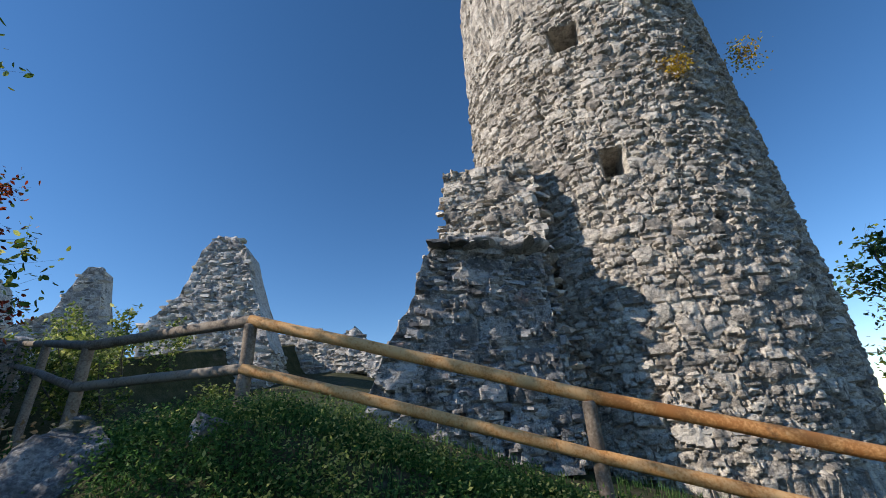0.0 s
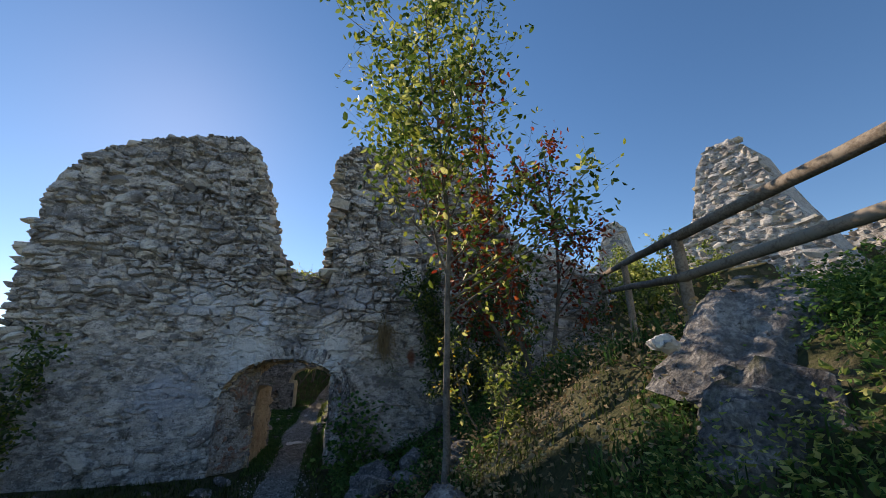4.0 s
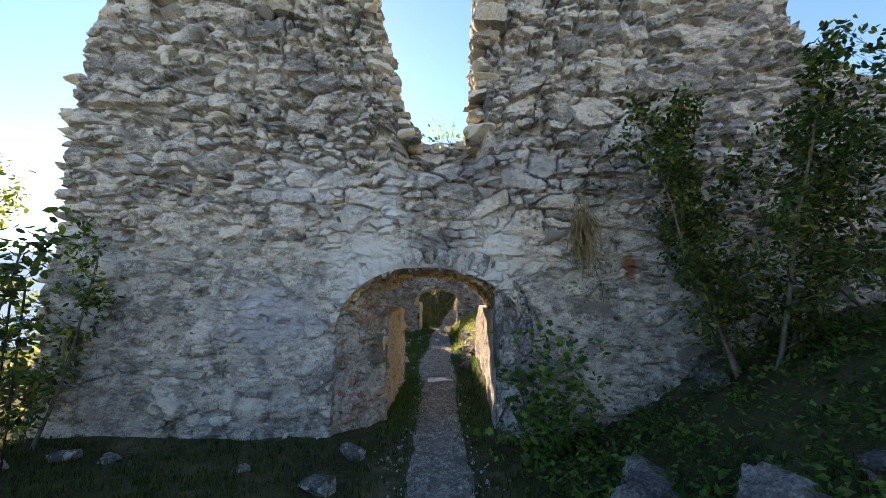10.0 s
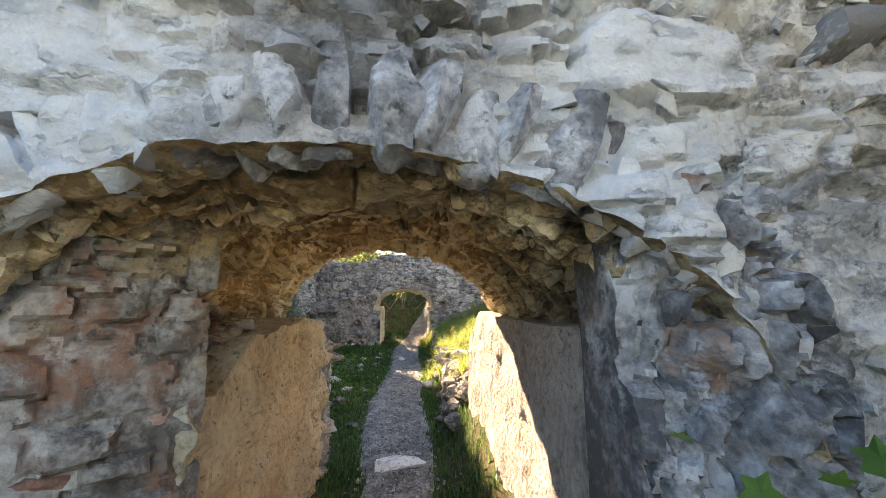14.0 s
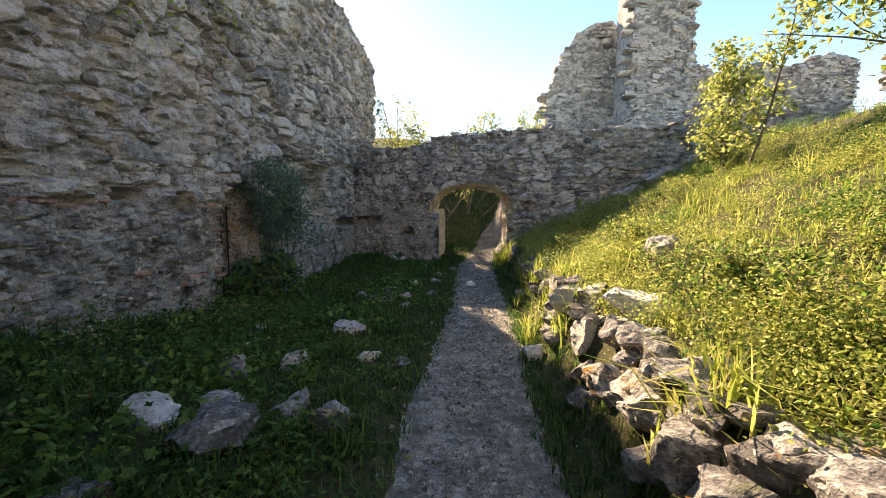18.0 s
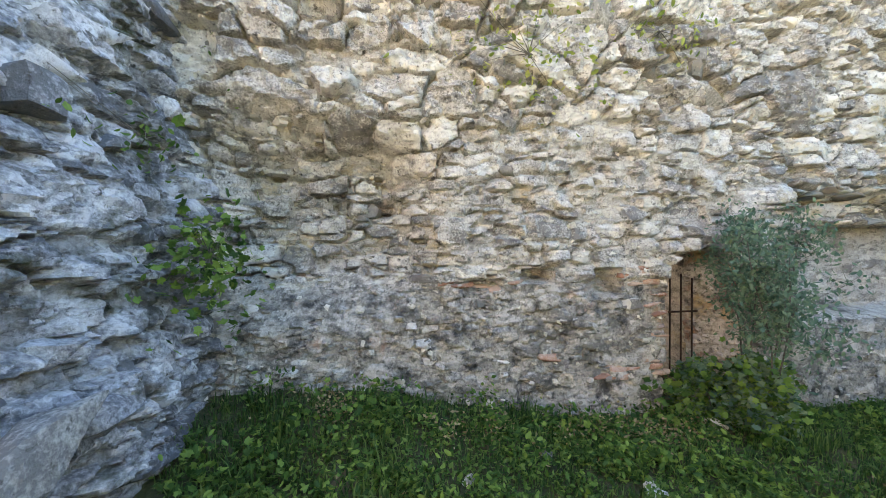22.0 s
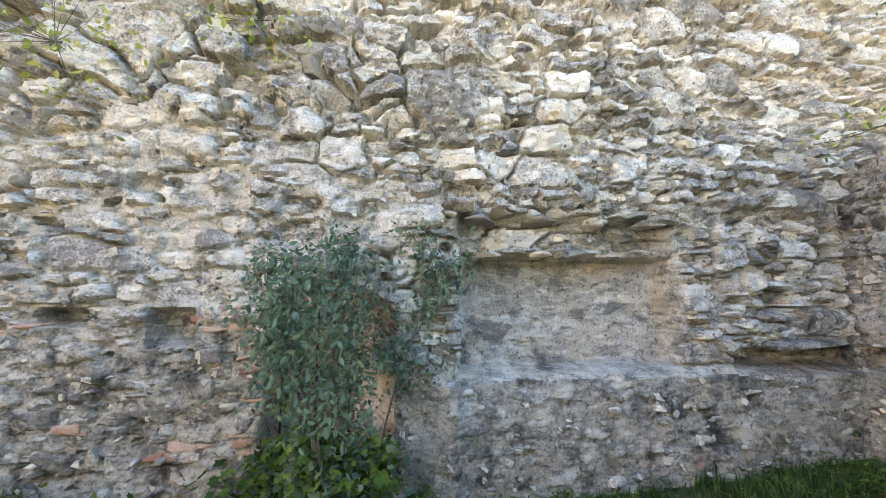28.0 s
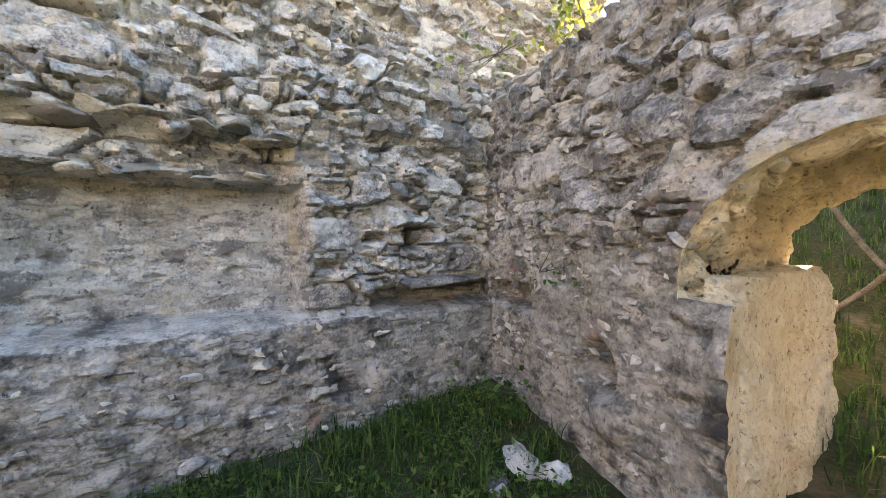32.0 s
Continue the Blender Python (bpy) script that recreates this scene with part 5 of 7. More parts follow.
for a, b in ((A2L - 0.02, -1.5), (0.5, A2R + 0.02)):
    u = us(a, b, 0.03)
    part("jamb", column_wall([(u, -0.9, 0.86 + 0.05 * wave(u, 3, 2), None)], lambda uu, vv, s: np.stack([uu, a2_y(uu) + (0.004 if s == 0 else 1.76), vv], -1), [CREAM, DARK_PLASTER], 0.03, 0.05, None,
         lambda u, v: np.ones(u.shape), a2_rub), cross)
    # the plastered reveal, uneven and pitted
    side, x_in = (1, b) if a < -1 else (-1, a)
    d = us(23.86, 26.1, 0.03)
    part("reveal", column_wall([(d, -0.9, 1.0 + 0.05 * wave(d, 2.2, 5) - 0.3 * step(25.4, 26.1, d), None)], lambda uu, vv, s: np.stack([x_in + side * (0.01 if s == 0 else -0.2) + 0 * vv, uu, vv], -1), [CREAM], 0.03, 0.06, lambda u, v: 0.05 * fbm(np.stack([u, v, u * 0], -1), 3, 3), None,
         lambda u, v: rubble(u, v, 0.035, 0.35, 0.22, 41.0, 0.55)), cross, "pale cream plastered reveal")
def a2_in(u, v, w, h):
    lo = np.where((u + w > A2L) & (u - w < A2R), np.maximum(a2_arch(u - w), a2_arch(u + w)) + 0.16, -1)
    return (v - h > lo) & (v + h * 0.3 < a2_top(u) + 0.06) & ~((np.abs(u - 1.1) < 0.25) & (np.abs(v - 1.04) < 0.2))


m4, uv = masonry(lambda u, v, w, h: a2_in(u, v, w, h) & (v > np.where(u < -1.8, 1.2, -1)) & ((v > a2_top(u) - 0.3) | (rng.random(len(u)) < 0.35)), -4.5, 8.8, -0.5, 3.8, facing(lambda u, v: cp(u, v, 0), (1, -0.05, 0), (0, -1, 0)), (0.08, 0.17), (-0.05, 0.02), 0.88)
lay(cross, m4, uv, lambda u, v: np.abs(u + 1.8), STONE, 200)
chink(cross, pebbling(a2_in, -4.4, 6, -0.4, 3.1, facing(lambda u, v: cp(u, v, 0), (1, -0.05, 0), (0, -1, 0)), 70, rng), STONE)
vu = np.linspace(A2L + 0.05, A2R - 0.05, 17) + r3.normal(0, 0.03, 17)
m4 = np.zeros((len(vu), 4, 4)); m4[:, 3, 3] = 1
for i, u in enumerate(vu):
    rot = np.array(Matrix.Rotation((u + 0.56) * 0.75, 3, "Y"))
    h = r3.uniform(0.12, 0.28)
    m4[i, :3, :3] = rot @ np.diag([r3.uniform(0.07, 0.18), 0.3, h])
    m4[i, :3, 3] = np.array([u, 23.9, a2_arch(np.array([u]))[0]]) + rot @ np.array([0, 0, h * 0.42])
lay(cross, m4, np.zeros((len(m4), 2)), lambda u, v: u, STONE, 60, name="voussoir")

# parapet stub above the valley
stub = thing("wall_parapet", "low dark rubble parapet wall above the valley", "wall", "structure")
st = ragged([-1, 2, 3.4, 4.25, 4.5, 5.0, 5.35, 5.55], [1.6, 1.8, 1.92, 1.8, 1.52, 1.45, 1.3, 0.95], 15, 0.09)
sp2 = lambda u, v, s: np.stack([-3.72 - 0.75 * s + 0.06 * (1.7 - v) * (1 - s), u, v], -1)
u = us(-1, 5.55, 0.03)
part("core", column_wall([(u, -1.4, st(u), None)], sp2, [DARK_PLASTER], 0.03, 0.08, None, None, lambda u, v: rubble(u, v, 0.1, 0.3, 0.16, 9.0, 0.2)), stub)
m4, uv = masonry(lambda u, v, w, h: (v < st(u) + 0.03) & (rng.random(len(u)) < 0.35), -0.9, 5.5, -0.7, 2.1, facing(lambda u, v: sp2(u, v, 0), (0, 1, 0), (1, 0, 0)), (0.08, 0.18), (-0.05, 0.03), 0.92)
lay(stub, m4, uv, lambda u, v: -u, STONE, 120)

# ---- round tower ----
TC, TH = np.array([11.31, -6.47]), 16.5
tower_r = lambda z: 3.82 + 0.013 * (6 - z) - 0.06 * np.maximum(3.5 - z, 0)
WINDOWS = ((166.1, 6.5, 0.2, 0.32), (161.4, 10.5, 0.34, 0.38), (139.9, 4.3, 0.14, 0.35), (190.4, 4.92, 0.07, 0.09))
def tower_relief(a, z):
    d = 0
    for wa, wz, ww, wh in WINDOWS:
        du = (a - radians(wa)) * tower_r(wz)
        d = d - 0.9 * rect(du, z, -ww, ww, wz - wh, wz + wh, 0.06)
    return d


tower = thing("round_tower", "tall round keep tower of grey rubble stone with small window holes", "tower")
ang, zz = np.linspace(radians(88), radians(258), 430), np.concatenate([np.linspace(-1.5, 0.6, 8), np.linspace(0.65, 12, 360), np.linspace(12.2, TH, 20)])
AA, ZZ = np.meshgrid(ang, zz, indexing="ij")
P0 = np.stack([np.cos(AA) * 3.95 + TC[0], np.sin(AA) * 3.95 + TC[1], ZZ], -1)
TD, TT, TM = rubble(AA * 4.0, ZZ, 0.1, 0.3, 0.16, 13.0, 0.15)
RR = tower_r(ZZ) + 0.05 * fbm(P0, 2.0, 4) + tower_relief(AA, ZZ) + TD
tv = np.stack([TC[0] + np.cos(AA) * RR, TC[1] + np.sin(AA) * RR, ZZ], -1).reshape(-1, 3)
gi = np.arange(AA.size).reshape(AA.shape)
tq = np.stack([gi[:-1, :-1], gi[1:, :-1], gi[1:, 1:], gi[:-1, 1:]], -1).reshape(-1, 4)
back = np.stack([gi[0, :-1], gi[0, 1:], gi[-1, 1:], gi[-1, :-1]], -1)
me = mesh_of("shaft", tv, np.concatenate([tq, back]), TOWER_MORTAR, None, True, 40)
mark(me, TT.ravel(), TM.ravel())
part("shaft", me, tower)
def tower_place(u, v):
    a = u / 4.3
    r_ = tower_r(v)
    o = np.stack([np.cos(a), np.sin(a), a * 0], -1)
    p = np.stack([TC[0] + np.cos(a) * r_, TC[1] + np.sin(a) * r_, v], -1)
    return p, np.stack([-np.sin(a), np.cos(a), a * 0], -1), o, np.repeat([[0, 0, 1.0]], len(u), 0)


m4, uv = masonry(lambda u, v, w, h: (tower_relief(u / 4.3, v) > -0.05) & (rng.random(len(u)) < 0.4), radians(92) * 4.3, radians(254) * 4.3, 0.2, TH - 0.1, tower_place, (0.07, 0.17), (-0.05, 0.03), 0.96)
lay(tower, m4, uv, lambda u, v: np.abs(u / 4.3 - 2.7) * 2 + np.abs(v - 4), TOWER_STONE, 200, FAR_STONES)

buttress = thing("buttress", "broken stepped rubble buttress wall against the tower", "buttress")
def block(owner, y0, y1, x0, x1, top, low, mat, lean=0.0, size=(0.07, 0.17), singles=0, out=0.04, swing=0.0):
    slant = math.hypot(1, swing)
    f = lambda u, v, s: np.stack([(x0 + lean * (v - low) + swing * (y1 - u) if s == 0 else x1 + 0 * v), u, v], -1)
    u = us(y0, y1, 0.04)
    part("core", column_wall([(u, low, top(u), None)], f, [mat[1]], 0.04, 0.1, None, None, lambda a, b: rubble(a, b, 0.11, 0.34, 0.18, 15.0, 0.15)), owner)
    m, uv_ = masonry(lambda u, v, w, h: v < top(u) + 0.05, y0, y1, low, 9, facing(lambda u, v: f(u, v, 0), (-swing / slant, 1 / slant, 0), (-1 / slant, -swing / slant, 0)), size, (-0.02, out), 0.75, 0.1)
    lay(owner, m, uv_, lambda u, v: v, mat[0], singles, FAR_STONES)
    f2 = lambda u, v: np.stack([u, y1 + 0 * u, v], -1)
    m, uv_ = masonry(lambda u, v, w, h: (v < top(np.array([y1 - 0.1]))[0]) & (u > x0 + lean * (v - low) + w + 0.04), x0 + 0.1, x1, low, 9, facing(f2, (1, 0, 0), (0, 1, 0)), size, (-0.03, out * 0.5), 0.93, 0.1, (1.0, 1.8))
    if len(m):
        lay(owner, m, uv_, lambda u, v: v, mat[0], 0, FAR_STONES)


block(buttress, -3.85, -1.9, 7.1, 10.5, ragged([-3.85, -3.6, -3.0, -1.95], [6.7, 7.15, 6.85, 6.9], 3, 0.08), 1.0, (TOWER_STONE, TOWER_MORTAR), 0.11, singles=60)
# darker stone than the block above, with its shade put into the colour
block(buttress, -3.68, -0.75, 5.95, 10.5, ragged([-3.68, -3.0, -1.95, -1.6, -1.42, -1.2, -0.9, -0.75], [4.55, 4.6, 4.7, 4.3, 3.6, 3.25, 2.4, 1.9], 4, 0.08), 0.9, (BUTT_STONE, DARK_PLASTER), 0.04, singles=120, swing=0.38)
m4 = np.zeros((9, 4, 4)); m4[:, 3, 3] = 1
for i in range(9):
    m4[i, :3, :3] = np.array(Euler((0.1 * math.sin(i * 2.0), 0.12 * math.sin(i * 3.0), 0.3 * math.sin(i))).to_matrix()) @ np.diag([0.95, 0.42, 0.2])
    m4[i, :3, 3] = (6.72 + 0.06 * i, -1.9 - 0.21 * i, 4.56 + 0.04 * math.sin(i * 1.9))
lay(buttress, m4, np.zeros((9, 2)), lambda u, v: u, BUTT_STONE, 20, NEAR_ROCKS, name="capstone")

# ---- far ruins ----
def ruin(name, label, y0, y1, x0, depth, us_, hs, low, lean=0.0, mat=(WARM_STONE, WARM_MORTAR), turn=0.0, seed=0, size=(0.16, 0.34), windows=()):
    w = thing(name, label, "ruin")
    top = ragged(us_, hs, seed, 0.12)
    c, s_ = math.cos(turn), math.sin(turn)
    def f(u, v, s):
        x, y = (lean * (v - low) if s == 0 else depth + 0 * v), u
        return np.stack([x0 + c * x - s_ * y, (y0 + y1) / 2 + s_ * x + c * y, v], -1)
    h = (y1 - y0) / 2
    u = us(-h, h, 0.1)
    rel = (lambda uu, vv: sum(-0.8 * rect(uu, vv, a, b, cc, d, 0.08) for a, b, cc, d in windows)) if windows else None
    part("core", column_wall([(u, low - 1.5, top(u), None)], f, [mat[1]], 0.1, 0.12, rel, None, lambda a, b: rubble(a, b, 0.1, 0.45, 0.24, 17.0, 0.15)), w)
    hit = (lambda uu, vv: sum(rect(uu, vv, a, b, cc, d, 0.05) for a, b, cc, d in windows) > 0.3) if windows else (lambda uu, vv: uu > 1e9)
    m, uv_ = masonry(lambda uu, v, ww, hh: (v < top(uu) + 0.05) & ~hit(uu, v), -h, h, low - 0.5, max(hs) + 0.3, facing(lambda uu, v: f(uu, v, 0), (-s_, c, 0), (-c, -s_, 0)), size, (0.0, 0.1), 0.93, 0.1)
    lay(w, m, uv_, lambda uu, v: v, mat[0], 0, FAR_STONES)
    e = lambda uu, v: f(np.full_like(v, -h), v, 0) + np.outer(uu, np.array([c, s_, 0]))
    m, uv_ = masonry(lambda uu, v, ww, hh: v < top(np.array([-h]))[0], 0, depth, low - 0.5, max(hs), facing(e, (c, s_, 0), (s_, -c, 0)), size, (0.0, 0.1), 0.93, 0.1)
    if len(m):
        lay(w, m, uv_, lambda uu, v: v, mat[0], 0, FAR_STONES)
    return w


ruin("ruin_pillar", "lone pyramid-shaped stump of a ruined rubble wall", 7.6, 13.4, 16.6, 2.4, [-2.9, -1.7, -1.0, -0.4, 0.5, 1.1, 1.7, 2.9], [5.2, 8.2, 10.4, 11.2, 11.2, 10.4, 8.0, 6.6], 3.6, 0.06, turn=0.25, seed=2)
ruin("ruin_pillar", "narrow jagged stump of a ruined rubble wall", 20.5, 25.5, 20.4, 2.0, [-2.5, -1.3, -0.75, 0.1, 0.5, 1.1, 2.5], [8.0, 8.8, 12.2, 12.3, 11.4, 9.2, 8.4], 6, 0.05, turn=0.5, seed=5)
ruin("ruin_pillar", "rounded stump of a ruined rubble wall", 29, 33, 20, 2.0, [-2, -1.2, 0, 1, 2], [9, 12, 13, 12.4, 11], 7, 0.05, turn=0.6, seed=8)
ruin("ruin_wall", "long low ruined rubble wall with a small window", 1.5, 12.5, 23, 1.2, [-5.5, -4, -2.5, -1.2, 0, 1.5, 3.5, 5.5], [4.6, 5.4, 5.6, 7.2, 6.6, 7.4, 7.0, 6.8], 2.8, 0.0, turn=0.1, seed=11, windows=((-1.9, -1.0, 3.6, 4.5),))
ruin("ruin_tower", "tall ruined tower slab of pale rubble stone", -1.5, 1.5, 10.0, 2.6, [-1.6, -1.2, 0.4, 1.5], [15, 16, 15.5, 13], 4, 0.03, turn=radians(90), seed=14, mat=(STONE, MORTAR)).location = (-0.9, 34, 0)
ruin("ruin_tower", "ruined tower wall with a small hole near its broken top", -2.2, 2.2, 6.0, 2.0, [-2.2, -1.5, -0.3, 0.6, 1.6, 2.2], [11.5, 12.2, 12.0, 11.4, 9.6, 8.0], 4, 0.03, turn=radians(90), seed=17, mat=(STONE, MORTAR), windows=((-1.6, -1.1, 10.6, 11.2),)).location = (0, 37, 0)
ruin("ruin_wall", "ruined hall wall with blocked window holes", -5, 5, 18.5, 1.5, [-5, -3.5, -1, 1, 3, 5], [10.5, 11.0, 10.2, 10.6, 9.8, 10.6], 4, 0.0, turn=radians(90), seed=19, mat=(STONE, MORTAR), windows=((0.5, 1.3, 6.6, 8.0), (2.6, 3.3, 8.6, 9.2))).location = (0, 40, 0)

slab = thing("stone_slab", "long pale blue-grey slab leaning at the foot of the rear wall", "slab")
v, q = rock_shape(77, 14, 0.15, 0.14, 6)
v = v * np.array([1.1, 0.3, 0.36])
v = v + (fbm(v, 5, 3, 4) * 0.03)[:, None] * v / np.linalg.norm(v, axis=1, keepdims=True)
slab.matrix_world = pose(-2.45, 13.0, 0.38, 14, 26, -8)
part("block", mesh_of("block", v, q, GATE_STONE, None, True, 30), slab)

ledge = thing("ledge_slab", "dark grey stone slab spanning the low niche in the corner", "slab")
v, q = rock_shape(78, 10, 0.12, 0.12, 5)
v = v * np.array([0.42, 1.05, 0.13])
ledge.matrix_world = pose(-4.42, 23.95, 0.77, 2, 3, 1)
part("block", mesh_of("block", v, q, ROCK, None, True, 30), ledge)

# ---- wooden fence ----
fence = thing("wooden_fence", "two-rail fence of round pale wooden poles on grey posts", "fence")
POSTS = [(4.15, -7.4, -0.2, 0.8), (4.3, -3.45, 0.85, 1.88), (4.08, -0.1, 1.75, 2.86), (4.55, 2.38, 1.75, 2.88), (6.27, 5.3, 2.5, 3.44), (8.0, 8.3, 3.0, 3.98), (9.7, 11.2, 3.5, 4.5)]
for x, y, lo, hi in POSTS:
    v, q, c = tube([(x, y, min(lo, float(ground(x, y))) - 0.2), (x + 0.01, y, (lo + hi) / 2), (x, y, hi - 0.05), (x, y, hi - 0.045)], [0.07, 0.066, 0.064, 0.058], 12)
    part("post", mesh_of("post", v, [q, c], GREY_WOOD, None, True, 40), fence, "grey weathered round post")
for i in range(len(POSTS) - 1):
    a, b = POSTS[i], POSTS[i + 1]
    for drop, rad in ((0.0, 0.062), (0.5, 0.056)):
        side = 0.0 if drop == 0 else 0.03
        pa, pb = np.array([a[0] - side, a[1], a[3] - drop]), np.array([b[0] - side, b[1], b[3] - drop])
        t = np.linspace(-0.004, 1.004, 15)
        p = pa + (pb - pa) * t[:, None] + np.array([0, 0, 1]) * (0.014 * wave(t * 3, 1, i + drop))[:, None]
        v, q, c = tube(p, rad * (1 + 0.07 * wave(t * 4, 1.3, i)), 12)
        # rails past the third post take grey wood: their shade put into the colour
        part("rail", mesh_of("rail", v, [q, c], WOOD if i < 2 else GREY_WOOD, None, True, 40), fence, "fresh yellow-brown peeled pole" if i < 2 else "brown pole with shade put into its colour")

# ---- rocks ----
def boulder(name, label, x, y, size, seed, turn=0.0, sink=0.3, mat=ROCK, group="", z=None, tilt=0.15, turns=None):
    v, q = rock_shape(seed, 30 if max(size) > 0.8 else 16 if max(size) > 0.3 else 9, 0.3, 0.2, 13)
    v = v * np.array(size)
    k = min(size)
    crag = 0.3 * (0.35 - np.abs(fbm(v, 1.1 / k, 3, seed + 2))) + 0.14 * fbm(v, 2.2 / k, 3, seed) + 0.13 * (0.3 - np.abs(fbm(v * np.array([1, 1, 2.5]), 3.5 / k, 3, seed + 5)))
    v = v + (crag * k)[:, None] * v / (np.linalg.norm(v, axis=1, keepdims=True) + 1e-6)
    z0 = float(ground(x, y)) if z is None else z
    ob = thing(name, label, "rock", "", group, me=mesh_of(name, v, q, mat, None, True, 22))
    ob.matrix_world = pose(x, y, z0 + size[2] * (0.5 - sink), math.degrees(tilt) * math.sin(seed), math.degrees(tilt) * math.cos(seed * 2), turn)
    if turns:
        ob.matrix_world = pose(x, y, z0, *turns)
    return ob


boulder("outcrop_rock", "large grey limestone outcrop with a pale top", 2.64, 0.26, (0.6, 0.9, 0.5), 3, z=1.1, turns=(0, -14, 15), mat=OUTCROP)
boulder("outcrop_rock", "grey sloping limestone outcrop below the fence", 2.98, 0.62, (1.25, 0.85, 0.5), 5, z=1.46, turns=(0, -33, -5), mat=OUTCROP)
boulder("rock", "small white stone on the slope", 2.46, 0.66, (0.2, 0.15, 0.1), 9, 30, 0.0, WHITE_ROCK, z=1.47)
boulder("rock", "grey stone half sunk in the slope below the fence", 3.35, -0.35, (0.35, 0.3, 0.25), 12, 10, 0.5)
for i, (x, y, sx, sy, sz) in enumerate([(1.45, 5.35, 0.55, 0.6, 0.75), (2.07, 5.85, 0.5, 0.45, 0.42), (1.35, 4.7, 0.5, 0.6, 0.7), (1.79, 4.95, 0.45, 0.4, 0.4), (1.71, 6.84, 0.55, 0.45, 0.36), (2.5, 4.9, 0.4, 0.36, 0.26), (1.25, 3.4, 0.4, 0.4, 0.36), (2.6, 5.6, 0.32, 0.28, 0.22), (1.75, 2.5, 0.5, 0.45, 0.36), (1.5, 6.4, 0.5, 0.45, 0.5), (3.1, 8.1, 0.4, 0.3, 0.36), (2.3, 3.9, 0.4, 0.5, 0.4), (1.3, 5.9, 0.36, 0.36, 0.5)]):
    boulder("rock", "jagged grey limestone rock on the grassy slope", x, y, (sx, sy, sz), 20 + i, i * 47, 0.4, OUTCROP, group="rocks on the slope before the gate")
for i, (x, y, z, sx, sy, sz, mat, turn) in enumerate([(0.68, 16.95, -0.05, 0.42, 0.5, 0.34, ROCK, 10), (0.74, 16.3, 0.0, 0.4, 0.55, 0.36, ROCK, 40), (0.6, 16.6, -0.3, 0.4, 0.5, 0.34, ROCK, 80), (1.02, 15.5, 0.08, 0.62, 0.4, 0.22, WHITE_ROCK, -20),
                                                    (0.66, 15.75, -0.22, 0.45, 0.4, 0.32, ROCK, 15), (0.22, 16.3, -0.58, 0.26, 0.2, 0.15, WHITE_ROCK, 30), (0.78, 14.25, 0.06, 0.56, 0.4, 0.2, ROCK, 5), (0.66, 14.5, -0.18, 0.4, 0.42, 0.34, MOSSY_ROCK, 60), (0.62, 14.0, -0.16, 0.42, 0.5, 0.36, ROCK, 130),
                                                    (0.86, 13.55, -0.02, 0.5, 0.5, 0.36, MOSSY_ROCK, 20), (0.6, 14.9, -0.3, 0.35, 0.4, 0.3, ROCK, 100), (0.55, 13.3, -0.3, 0.36, 0.4, 0.34, ROCK, 70), (0.66, 17.6, -0.2, 0.36, 0.45, 0.34, ROCK, 50), (0.7, 19.2, -0.2, 0.45, 0.6, 0.4, ROCK, 30), (0.74, 20.3, -0.2, 0.45, 0.5, 0.4, ROCK, 75),
                                                    (1.5, 16.4, 0.5, 0.4, 0.36, 0.26, ROCK, 20), (0.7, 22.6, -0.2, 0.4, 0.5, 0.4, ROCK, 20), (2.5, 22.5, 0.75, 0.9, 0.6, 0.4, ROCK, 12), (3.6, 22.9, 1.25, 1.2, 0.6, 0.5, ROCK, 15), (1.6, 22.4, 0.3, 0.6, 0.5, 0.34, ROCK, 60), (4.6, 23.0, 1.8, 1.1, 0.5, 0.5, ROCK, 10), (0.95, 12.9, 0.0, 0.4, 0.4, 0.34, ROCK, 0)]):
    boulder("rock", "limestone boulder edging the sunny bank", x, y, (sx, sy, sz), 60 + i, group="boulders along the bank", mat=mat, z=z + 0.03, turns=(9 * math.sin(i * 3.1), 9 * math.cos(i * 2.3), turn))
rb = random.Random(12)
for i in range(60):
    y, f = rb.uniform(12.75, 19.5), rb.random()
    k = rb.uniform(0.12, 0.27)
    x = 0.36 + 0.42 * f - 0.1 * float(wave(np.array([y]), 0.9, 21)[0])
    boulder("rock", "dark jagged limestone rock at the foot of the bank", x, y, (k * 1.3, k, k * 0.8), 220 + i, i * 53, 0.3, mat=MOSSY_ROCK if i % 4 == 0 else ROCK, group="rocks at the foot of the bank")
